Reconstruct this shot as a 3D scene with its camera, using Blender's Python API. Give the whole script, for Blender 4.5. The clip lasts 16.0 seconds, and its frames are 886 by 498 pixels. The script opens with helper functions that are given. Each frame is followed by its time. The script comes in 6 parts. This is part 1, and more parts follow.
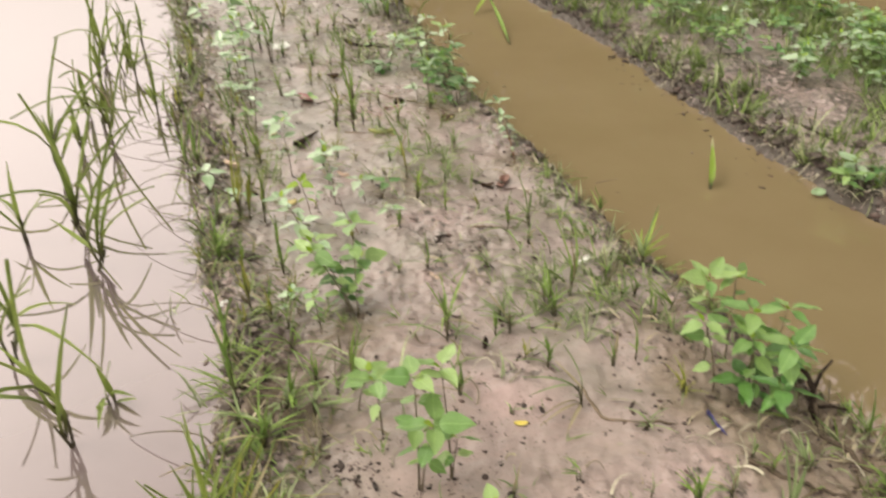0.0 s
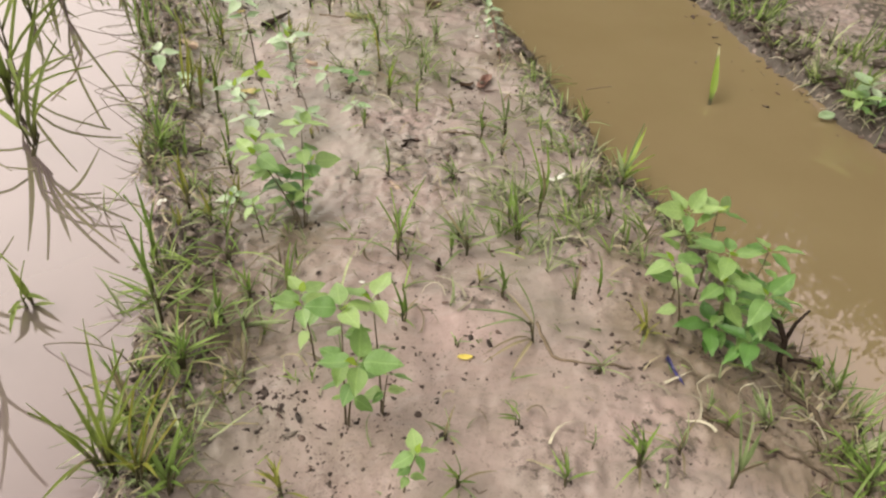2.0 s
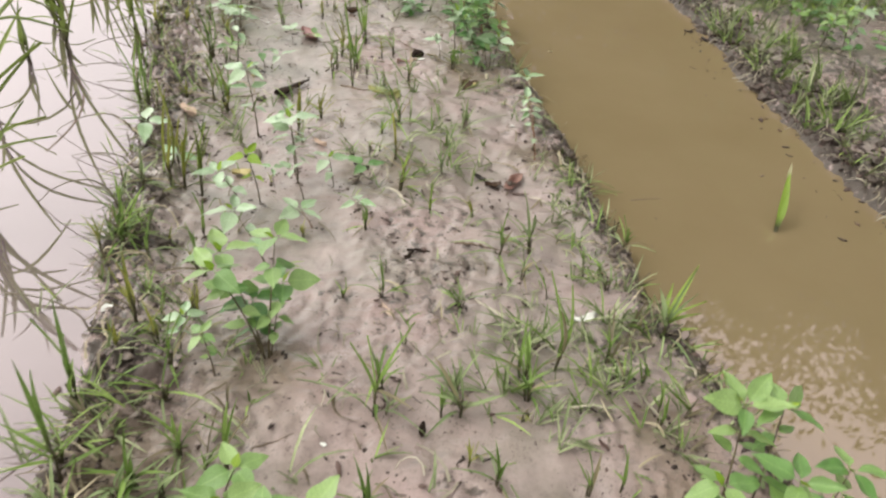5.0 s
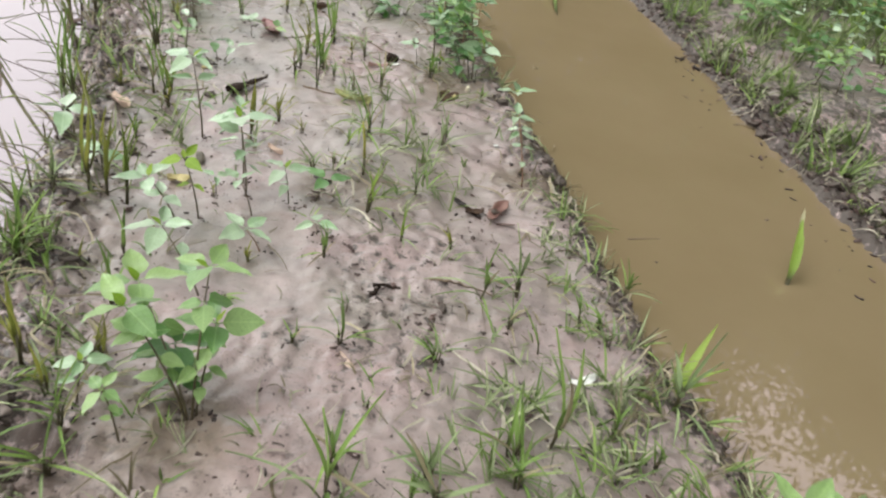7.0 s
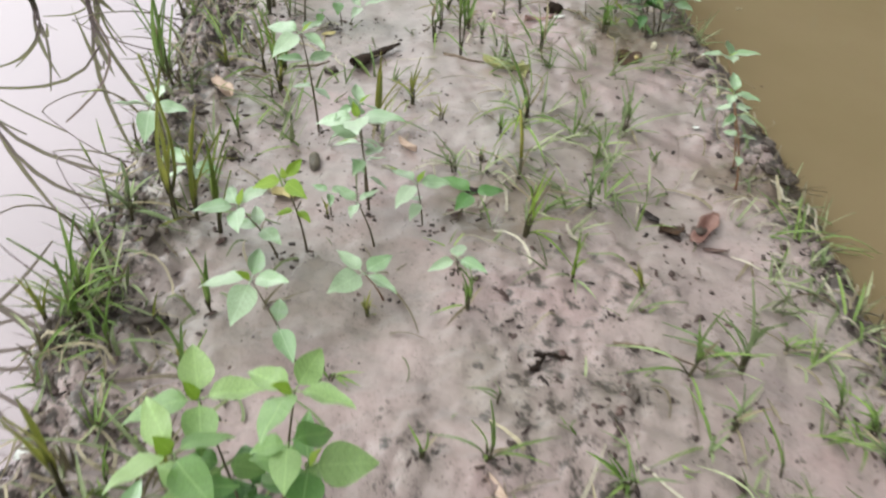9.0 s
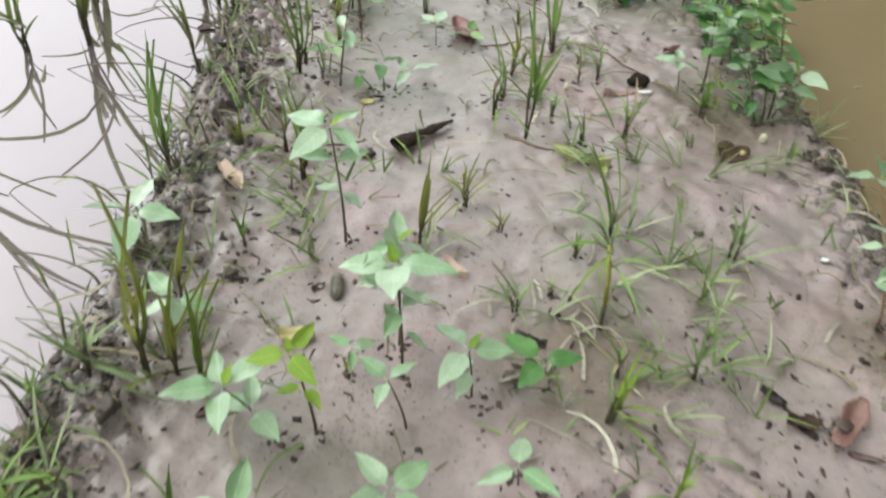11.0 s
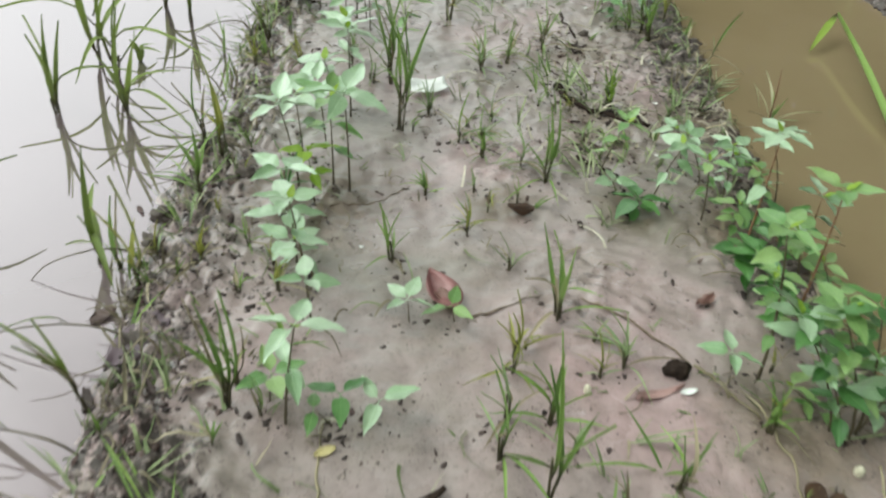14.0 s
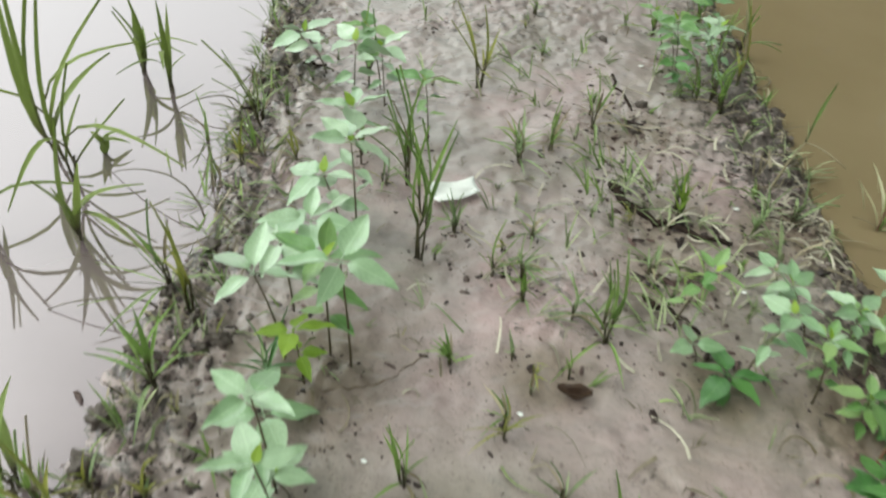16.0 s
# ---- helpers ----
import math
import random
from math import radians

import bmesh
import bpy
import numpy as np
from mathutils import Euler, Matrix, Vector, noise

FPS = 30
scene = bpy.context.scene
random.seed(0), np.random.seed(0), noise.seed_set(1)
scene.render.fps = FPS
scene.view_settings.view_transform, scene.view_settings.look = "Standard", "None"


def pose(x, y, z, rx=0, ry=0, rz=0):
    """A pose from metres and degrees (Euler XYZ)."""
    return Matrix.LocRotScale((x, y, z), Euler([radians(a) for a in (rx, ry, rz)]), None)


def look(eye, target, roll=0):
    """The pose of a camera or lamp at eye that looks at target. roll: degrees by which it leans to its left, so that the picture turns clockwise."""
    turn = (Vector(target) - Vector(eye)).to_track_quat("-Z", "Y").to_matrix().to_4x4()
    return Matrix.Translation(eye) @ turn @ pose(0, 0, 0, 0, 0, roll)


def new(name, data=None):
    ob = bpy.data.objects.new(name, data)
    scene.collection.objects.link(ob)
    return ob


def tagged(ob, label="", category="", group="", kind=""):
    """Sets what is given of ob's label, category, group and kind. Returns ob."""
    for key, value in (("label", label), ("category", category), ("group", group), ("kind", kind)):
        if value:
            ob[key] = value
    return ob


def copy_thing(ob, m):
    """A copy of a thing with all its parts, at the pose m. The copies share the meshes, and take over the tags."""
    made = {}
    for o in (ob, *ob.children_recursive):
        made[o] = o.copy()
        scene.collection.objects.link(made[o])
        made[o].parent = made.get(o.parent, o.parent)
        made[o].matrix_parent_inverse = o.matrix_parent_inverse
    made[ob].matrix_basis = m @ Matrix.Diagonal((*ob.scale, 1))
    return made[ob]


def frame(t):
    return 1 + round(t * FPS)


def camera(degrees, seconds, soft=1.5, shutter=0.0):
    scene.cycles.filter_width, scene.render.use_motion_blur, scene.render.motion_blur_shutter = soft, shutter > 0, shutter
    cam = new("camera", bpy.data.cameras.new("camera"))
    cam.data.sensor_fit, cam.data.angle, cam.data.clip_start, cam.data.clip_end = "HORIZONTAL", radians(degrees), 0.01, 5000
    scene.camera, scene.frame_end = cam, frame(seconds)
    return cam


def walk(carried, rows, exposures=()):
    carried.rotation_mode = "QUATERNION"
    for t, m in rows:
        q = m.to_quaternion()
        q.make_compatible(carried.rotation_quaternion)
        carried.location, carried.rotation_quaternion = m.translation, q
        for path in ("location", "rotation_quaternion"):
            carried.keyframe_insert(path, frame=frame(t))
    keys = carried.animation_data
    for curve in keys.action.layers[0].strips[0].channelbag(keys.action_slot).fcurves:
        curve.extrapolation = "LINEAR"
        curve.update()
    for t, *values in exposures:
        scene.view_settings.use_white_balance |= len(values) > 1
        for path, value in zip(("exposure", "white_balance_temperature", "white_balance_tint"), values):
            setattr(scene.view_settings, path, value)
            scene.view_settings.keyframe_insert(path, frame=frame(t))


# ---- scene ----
cam = camera(61.1, 16.0, 2.3, 0.7)
METRES, EYE, TILT, LEAN, TURN = 3.0, 1.129, -31.3, -0.5, 0.0
ROWS = [
    (0.0, 0.0, 0.0, 0.0, 0.0, 0.0, 0.0),
    (0.5, 0.0155, 0.0122, 0.0007, -1.18, -2.71, 0.17),
    (1.0, 0.0269, 0.0252, 0.0054, -0.99, -5.81, -2.25),
    (1.5, 0.0335, 0.0394, 0.0113, -0.14, -7.41, -4.1),
    (2.0, 0.036, 0.0539, 0.019, 0.54, -8.59, -3.57),
    (2.5, 0.0354, 0.0734, 0.0284, 0.21, -9.12, -4.66),
    (3.0, 0.0385, 0.0945, 0.0329, 1.79, -7.87, -6.32),
    (3.5, 0.0458, 0.1211, 0.0429, 2.84, -6.69, -6.56),
    (4.0, 0.0418, 0.137, 0.0499, 2.87, -6.13, -7.29),
    (4.5, 0.0585, 0.1517, 0.0642, 4.82, -6.55, -7.47),
    (5.0, 0.0542, 0.1692, 0.0725, 4.19, -5.54, -8.7),
    (7.5, 0.0259, 0.2946, 0.0801, 0.96, -3.67, -13.51),
    (8.0, 0.0212, 0.3303, 0.0934, 7.3, -8.53, -13.95),
    (8.5, 0.0139, 0.369, 0.1113, 12.06, -11.62, -13.52),
    (9.0, -0.0004, 0.4051, 0.1179, 12.04, -11.27, -11.32),
    (11.5, -0.0623, 0.5354, 0.1786, 15.41, -11.24, -14.83),
    (12.0, -0.0807, 0.5574, 0.203, 14.46, -10.71, -14.52),
    (12.5, -0.096, 0.5812, 0.2301, 13.71, -10.0, -13.92),
    (13.0, -0.1084, 0.6025, 0.2569, 12.09, -8.54, -12.74),
    (13.5, -0.1203, 0.6238, 0.277, 11.24, -7.73, -12.02),
    (14.0, -0.1307, 0.6506, 0.2982, 11.13, -7.73, -11.73),
    (14.5, -0.1428, 0.6848, 0.3175, 10.87, -7.58, -11.19),
    (15.0, -0.1574, 0.7199, 0.3366, 11.26, -7.49, -11.3),
    (15.5, -0.1657, 0.749, 0.3588, 12.41, -8.16, -12.07),
    (16.0, -0.1786, 0.7788, 0.3884, 13.03, -9.5, -11.87),
]
EXPOSURES = [(0.0, 0.6, 7750, 6), (2.5, 0.52, 7800, 6), (5.0, 0.57, 7000, 5), (9.0, 0.54, 6450, 3), (12.5, 0.46, 6300, -4), (16.0, 0.38, 6450, -6)]
walk(cam, [(t, pose(0, 0, EYE, TILT, LEAN, TURN) @ pose(METRES * x, METRES * y, METRES * z, 90 + pitch, roll, yaw)) for t, x, y, z, yaw, pitch, roll in ROWS],
     EXPOSURES)

# ---- daylight: bright overcast sky, high soft sun ----
world = bpy.data.worlds.new("overcast_sky")
scene.world = world
world.use_nodes = True
wn = world.node_tree
sky = wn.nodes.new("ShaderNodeTexSky")
sky.sky_type = "NISHITA"
sky.sun_disc = False
sky.sun_elevation, sky.sun_rotation = radians(56), radians(-94)
sky.air_density, sky.dust_density, sky.ozone_density = 1.4, 6.0, 1.0
pale = wn.nodes.new("ShaderNodeHueSaturation")
pale.inputs["Saturation"].default_value = 0.06
wn.links.new(sky.outputs[0], pale.inputs["Color"])
background = wn.nodes["Background"]
wn.links.new(pale.outputs[0], background.inputs["Color"])
background.inputs["Strength"].default_value = 0.15
sun_data = bpy.data.lights.new("sun", "SUN")
sun_data.energy, sun_data.angle, sun_data.color = 0.42, radians(170), (1.0, 0.96, 0.9)
sun = new("sun", sun_data)
sun.matrix_world = look((-5.6, -0.4, 8.3), (0, 0, 0))


# ---- materials ----
def material(name, rough=0.6, spec=0.5):
    m = bpy.data.materials.new(name)
    m.use_nodes = True
    p = m.node_tree.nodes["Principled BSDF"]
    p.inputs["Roughness"].default_value = rough
    p.inputs["Specular IOR Level"].default_value = spec
    return m, m.node_tree, p


def node(nt, kind, **values):
    n = nt.nodes.new(kind)
    for key, value in values.items():
        n.inputs[key.replace("_", " ")].default_value = value
    return n


def ramp(nt, source, *stops):
    n = nt.nodes.new("ShaderNodeValToRGB")
    while len(n.color_ramp.elements) < len(stops):
        n.color_ramp.elements.new(0.5)
    for e, (at, c) in zip(n.color_ramp.elements, stops):
        e.position, e.color = at, (*c, 1) if len(c) == 3 else c
    nt.links.new(source, n.inputs["Fac"])
    return n.outputs["Color"]


def noise_tex(nt, vector, scale, detail=4.0, rough=0.55):
    n = node(nt, "ShaderNodeTexNoise", Scale=scale, Detail=detail, Roughness=rough)
    nt.links.new(vector, n.inputs["Vector"])
    return n.outputs["Fac"]


def mix(nt, fac, a, b, blend="MIX"):
    n = nt.nodes.new("ShaderNodeMix")
    n.data_type, n.blend_type = "RGBA", blend
    for socket, value in ((n.inputs[0], fac), (n.inputs[6], a), (n.inputs[7], b)):
        if isinstance(value, (int, float)):
            socket.default_value = value
        elif isinstance(value, tuple):
            socket.default_value = (*value, 1)
        else:
            nt.links.new(value, socket)
    return n.outputs[2]


def bump(nt, p, height, strength, distance):
    n = node(nt, "ShaderNodeBump", Strength=strength, Distance=distance)
    nt.links.new(height, n.inputs["Height"])
    nt.links.new(n.outputs[0], p.inputs["Normal"])


def coords(nt):
    return nt.nodes.new("ShaderNodeTexCoord").outputs["Object"]


def grey(v):
    return (v, v, v)


def sheen(nt, body, normal, steep, grazing, rough, tint=(0.93, 0.92, 0.95)):
    """A film of water over a body: a clear gloss that grows towards grazing views."""
    film = node(nt, "ShaderNodeBsdfGlossy", Color=(*tint, 1.0))
    nt.links.new(rough, film.inputs["Roughness"])
    nt.links.new(normal, film.inputs["Normal"])
    facing = nt.nodes.new("ShaderNodeLayerWeight")
    share = node(nt, "ShaderNodeMapRange", From_Min=0.22, From_Max=0.8, To_Min=steep, To_Max=grazing)
    nt.links.new(facing.outputs["Facing"], share.inputs["Value"])
    both = nt.nodes.new("ShaderNodeMixShader")
    nt.links.new(body.outputs[0], both.inputs[1])
    nt.links.new(film.outputs[0], both.inputs[2])
    nt.links.new(both.outputs[0], nt.nodes["Material Output"].inputs["Surface"])
    return share.outputs[0], both.inputs[0]


def mud_material():
    m, nt, p = material("wet_mud", 0.6, 0.3)
    at = coords(nt)
    broad = noise_tex(nt, at, 2.3, 5, 0.6)
    mid = noise_tex(nt, at, 13, 6, 0.65)
    fine = noise_tex(nt, at, 95, 6, 0.75)
    tone = ramp(nt, broad, (0.35, (0.222, 0.183, 0.157)), (0.45, (0.276, 0.219, 0.205)), (0.55, (0.314, 0.238, 0.23)), (0.66, (0.362, 0.252, 0.252)))
    stain = ramp(nt, mid, (0.33, grey(0.72)), (0.43, grey(0.94)), (0.6, grey(1.04)), (0.75, grey(1.14)))
    tone = mix(nt, 1.0, tone, stain, "MULTIPLY")
    grain = ramp(nt, fine, (0.3, grey(0.6)), (0.46, grey(1.0)), (0.8, grey(1.12)))
    tone = mix(nt, 0.75, tone, grain, "MULTIPLY")
    # dark specks of two sizes, their outlines bent by noise
    bent = nt.nodes.new("ShaderNodeMixRGB")
    bent.blend_type = "LINEAR_LIGHT"
    bent.inputs[0].default_value = 0.012
    ripple = node(nt, "ShaderNodeTexNoise", Scale=70, Detail=3)
    nt.links.new(at, ripple.inputs["Vector"])
    nt.links.new(at, bent.inputs[1])
    nt.links.new(ripple.outputs["Color"], bent.inputs[2])
    for scale, edge, patch, low, strength in ((60, 0.22, 5.5, 0.5, 0.8), (150, 0.3, 8.0, 0.46, 0.7)):
        speck = node(nt, "ShaderNodeTexVoronoi", Scale=scale)
        nt.links.new(bent.outputs[0], speck.inputs["Vector"])
        dots = ramp(nt, speck.outputs["Distance"], (edge * 0.5, grey(1)), (edge, grey(0)))
        where = ramp(nt, noise_tex(nt, at, patch, 4), (low, grey(0)), (low + 0.1, grey(strength)))
        tone = mix(nt, mix(nt, 1.0, dots, where, "MULTIPLY"), tone, (0.085, 0.06, 0.05))
    # crumbly dark soil on rims and worm-cast patches, with shade between lumps painted in
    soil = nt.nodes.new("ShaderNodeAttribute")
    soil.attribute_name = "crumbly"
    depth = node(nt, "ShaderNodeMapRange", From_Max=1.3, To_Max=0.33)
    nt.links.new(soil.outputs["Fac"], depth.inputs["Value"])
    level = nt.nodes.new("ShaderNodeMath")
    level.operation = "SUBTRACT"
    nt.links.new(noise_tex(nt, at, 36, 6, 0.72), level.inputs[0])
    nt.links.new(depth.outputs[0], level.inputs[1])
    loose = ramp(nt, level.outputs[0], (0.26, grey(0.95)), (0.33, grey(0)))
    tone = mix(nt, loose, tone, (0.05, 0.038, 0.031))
    # patches of red clay
    ruddy = nt.nodes.new("ShaderNodeAttribute")
    ruddy.attribute_name = "ruddy"
    clay = ramp(nt, mix(nt, 0.4, ruddy.outputs["Color"], noise_tex(nt, at, 11, 5, 0.65)), (0.25, grey(0)), (0.75, grey(0.26)))
    tone = mix(nt, clay, tone, mix(nt, 1.0, (0.325, 0.215, 0.208), grain, "MULTIPLY"))
    # brown soil rich in rotted leaves round the plants
    humus = nt.nodes.new("ShaderNodeAttribute")
    humus.attribute_name = "humus"
    rich = ramp(nt, mix(nt, 0.3, humus.outputs["Color"], noise_tex(nt, at, 17, 5, 0.65)), (0.18, grey(0)), (0.62, grey(0.8)))
    tone = mix(nt, rich, tone, mix(nt, 1.0, (0.168, 0.124, 0.09), grain, "MULTIPLY"))
    # green field far from the dyke
    far = nt.nodes.new("ShaderNodeVectorMath")
    far.operation = "LENGTH"
    nt.links.new(at, far.inputs[0])
    away = node(nt, "ShaderNodeMapRange", From_Min=9.0, From_Max=14.0)
    nt.links.new(far.outputs["Value"], away.inputs["Value"])
    turf = ramp(nt, noise_tex(nt, at, 1.2, 6), (0.35, (0.05, 0.09, 0.025)), (0.65, (0.11, 0.16, 0.045)))
    tone = mix(nt, away.outputs[0], tone, turf)
    nt.links.new(tone, p.inputs["Base Color"])
    relief = node(nt, "ShaderNodeBump", Strength=0.6, Distance=0.012)
    nt.links.new(mix(nt, 0.45, mid, fine), relief.inputs["Height"])
    nt.links.new(relief.outputs[0], p.inputs["Normal"])
    soft = node(nt, "ShaderNodeBump", Strength=0.25, Distance=0.006)
    nt.links.new(mid, soft.inputs["Height"])
    rough = ramp(nt, noise_tex(nt, at, 4.2, 5, 0.6), (0.38, grey(0.4)), (0.6, grey(0.27)))
    share, socket = sheen(nt, p, soft.outputs[0], 0.035, 0.42, rough)
    wet = ramp(nt, soil.outputs["Fac"], (0.25, grey(1.0)), (0.75, grey(0.7)), (0.98, grey(0.25)))
    nt.links.new(mix(nt, 1.0, share, wet, "MULTIPLY"), socket)
    return m


def crumb_material(name, dark, light):
    m, nt, p = material(name, 0.6)
    r = nt.nodes.new("ShaderNodeNewGeometry").outputs["Random Per Island"]
    tone = ramp(nt, r, (0.0, dark), (0.6, tuple(0.7 * a + 0.3 * b for a, b in zip(dark, light))), (1.0, light))
    fine = noise_tex(nt, coords(nt), 160, 4)
    nt.links.new(mix(nt, 0.6, tone, ramp(nt, fine, (0.3, grey(0.6)), (0.7, grey(1.2))), "MULTIPLY"), p.inputs["Base Color"])
    bump(nt, p, fine, 0.5, 0.004)
    return m


def water_material(name, silt_a, silt_b, gloss, grazing, ripple, tint=(0.89, 0.81, 0.875)):
    """Silty water: a diffuse body under a clear surface whose mirror grows towards grazing views."""
    m, nt, p = material(name, 0.6, 0.0)
    at = coords(nt)
    cloud = noise_tex(nt, at, 1.7, 5, 0.6)
    nt.links.new(ramp(nt, cloud, (0.35, silt_a), (0.65, silt_b)), p.inputs["Base Color"])
    wave = node(nt, "ShaderNodeBump", Strength=ripple, Distance=0.01)
    nt.links.new(noise_tex(nt, at, 7, 2), wave.inputs["Height"])
    mirror = node(nt, "ShaderNodeBsdfGlossy", Roughness=0.02, Color=(*tint, 1.0))
    nt.links.new(wave.outputs[0], mirror.inputs["Normal"])
    facing = nt.nodes.new("ShaderNodeLayerWeight")
    share = node(nt, "ShaderNodeMapRange", From_Min=0.2, From_Max=0.8, To_Min=gloss, To_Max=grazing)
    nt.links.new(facing.outputs["Facing"], share.inputs["Value"])
    both = nt.nodes.new("ShaderNodeMixShader")
    nt.links.new(share.outputs[0], both.inputs[0])
    nt.links.new(p.outputs[0], both.inputs[1])
    nt.links.new(mirror.outputs[0], both.inputs[2])
    nt.links.new(both.outputs[0], nt.nodes["Material Output"].inputs["Surface"])
    return m


def leaf_material(name, deep, fresh, dull=0.35, glow=0.3, vein=0.05, foot=None, gloss=0.0):
    m, nt, p = material(name, dull)
    at = coords(nt)
    rnd = nt.nodes.new("ShaderNodeObjectInfo").outputs["Random"]
    tone = ramp(nt, rnd, (0.0, deep), (1.0, fresh))
    patch = noise_tex(nt, at, 40, 4)
    tone = mix(nt, 0.7, tone, ramp(nt, patch, (0.3, grey(0.7)), (0.7, grey(1.2))), "MULTIPLY")
    xyz = nt.nodes.new("ShaderNodeSeparateXYZ")
    nt.links.new(at, xyz.inputs[0])
    side = nt.nodes.new("ShaderNodeMath")
    side.operation = "ABSOLUTE"
    nt.links.new(xyz.outputs["Y"], side.inputs[0])
    rib = ramp(nt, side.outputs[0], (0.0, grey(1)), (0.02, grey(0)))
    tone = mix(nt, mix(nt, 1.0, rib, grey(vein * 5), "MULTIPLY"), tone, tuple(min(1, c * 1.5 + 0.05) for c in fresh))
    relief = patch
    if gloss:
        # side veins slanting from the midrib to the tip
        slant = node(nt, "ShaderNodeMath")
        slant.operation = "MULTIPLY_ADD"
        nt.links.new(side.outputs[0], slant.inputs[0])
        slant.inputs[1].default_value = -0.8
        nt.links.new(xyz.outputs["X"], slant.inputs[2])
        turns = node(nt, "ShaderNodeMath")
        turns.operation = "MULTIPLY"
        nt.links.new(slant.outputs[0], turns.inputs[0])
        turns.inputs[1].default_value = 52
        wave = node(nt, "ShaderNodeMath")
        wave.operation = "SINE"
        nt.links.new(turns.outputs[0], wave.inputs[0])
        veins = ramp(nt, wave.outputs[0], (0.55, grey(0)), (0.98, grey(1)))
        tone = mix(nt, mix(nt, 1.0, veins, grey(0.12), "MULTIPLY"), tone, tuple(0.72 * c for c in deep))
        relief = mix(nt, 0.25, patch, veins)
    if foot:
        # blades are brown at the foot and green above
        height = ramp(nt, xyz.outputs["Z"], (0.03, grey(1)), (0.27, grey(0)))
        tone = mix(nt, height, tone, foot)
    nt.links.new(tone, p.inputs["Base Color"])
    bump(nt, p, relief, 0.35, 0.004)
    thin = nt.nodes.new("ShaderNodeBsdfTranslucent")
    nt.links.new(tone, thin.inputs["Color"])
    both = nt.nodes.new("ShaderNodeMixShader")
    both.inputs[0].default_value = glow
    nt.links.new(p.outputs[0], both.inputs[1])
    nt.links.new(thin.outputs[0], both.inputs[2])
    nt.links.new(both.outputs[0], nt.nodes["Material Output"].inputs["Surface"])
    if gloss:
        share, socket = sheen(nt, both, nt.nodes["Bump"].outputs[0], 0.04 * gloss, 0.46 * gloss, ramp(nt, patch, (0.3, grey(0.42)), (0.7, grey(0.3))), (0.96, 1.0, 0.97))
        nt.links.new(share, socket)
    return m


def plain_material(name, a, b, rough=0.6, scale=30, relief=0.3, spec=0.5):
    m, nt, p = material(name, rough, spec)
    n = noise_tex(nt, coords(nt), scale, 6, 0.65)
    nt.links.new(ramp(nt, n, (0.3, a), (0.7, b)), p.inputs["Base Color"])
    bump(nt, p, n, relief, 0.006)
    return m


MUD = mud_material()
CRUMB = crumb_material("dark_mud_crumbs", (0.024, 0.013, 0.012), (0.125, 0.08, 0.07))
PALE_CRUMB = crumb_material("pale_mud_crumbs", (0.15, 0.12, 0.106), (0.36, 0.29, 0.265))
PADDY_WATER = water_material("silty_paddy_water", (0.168, 0.13, 0.137), (0.2, 0.155, 0.162), 0.1, 0.96, 0.012)
DITCH_WATER = water_material("muddy_brown_water", (0.234, 0.175, 0.1), (0.258, 0.195, 0.115), 0.32, 0.33, 0.016, (0.8, 0.655, 0.76))
WEED_LEAF = leaf_material("weed_leaf", (0.12, 0.27, 0.06), (0.33, 0.48, 0.17), 0.4, 0.34, gloss=0.48)
# pale green leaf with some of the sky's sheen mixed into its colour
PALE_LEAF = leaf_material("pale_weed_leaf", (0.19, 0.34, 0.14), (0.41, 0.54, 0.345), 0.4, 0.28, gloss=1.0)
YOUNG_LEAF = leaf_material("young_leaf", (0.22, 0.36, 0.03), (0.33, 0.46, 0.06), 0.4, 0.35)
# own colour of dark weeds; low inner stems of clumps wear it as painted shade
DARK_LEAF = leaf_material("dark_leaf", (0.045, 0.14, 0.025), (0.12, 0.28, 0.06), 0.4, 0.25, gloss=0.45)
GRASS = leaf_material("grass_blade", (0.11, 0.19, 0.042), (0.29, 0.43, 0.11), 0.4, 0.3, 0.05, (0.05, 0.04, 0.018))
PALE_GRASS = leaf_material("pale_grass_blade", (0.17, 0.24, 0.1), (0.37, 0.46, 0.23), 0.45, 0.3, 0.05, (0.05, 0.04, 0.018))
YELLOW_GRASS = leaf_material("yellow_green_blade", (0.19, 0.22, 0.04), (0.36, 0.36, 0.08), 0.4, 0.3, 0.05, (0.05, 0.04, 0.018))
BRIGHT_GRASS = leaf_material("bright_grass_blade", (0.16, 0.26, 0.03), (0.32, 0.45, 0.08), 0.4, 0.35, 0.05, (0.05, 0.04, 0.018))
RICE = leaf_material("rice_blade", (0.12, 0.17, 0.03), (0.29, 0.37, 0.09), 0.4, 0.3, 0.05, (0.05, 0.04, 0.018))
DRY = leaf_material("dry_blade", (0.14, 0.11, 0.06), (0.42, 0.36, 0.23), 0.6, 0.15, 0.02)
BLEACHED_REED = leaf_material("bleached_reed", (0.34, 0.31, 0.17), (0.52, 0.5, 0.32), 0.5, 0.25, 0.02)
SHEATH = plain_material("brown_sheath", (0.028, 0.022, 0.012), (0.085, 0.075, 0.028), 0.6, 60)
STEM = plain_material("weed_stem", (0.045, 0.03, 0.02), (0.12, 0.1, 0.045), 0.5, 40)
GREEN_STEM = plain_material("yellow_green_stem", (0.2, 0.19, 0.03), (0.36, 0.35, 0.06), 0.45, 30)
RED_STEM = plain_material("reddish_stem", (0.14, 0.05, 0.035), (0.2, 0.12, 0.05), 0.5, 40)
TWIG = plain_material("dead_twig", (0.07, 0.05, 0.035), (0.22, 0.16, 0.11), 0.7, 50, 0.6)
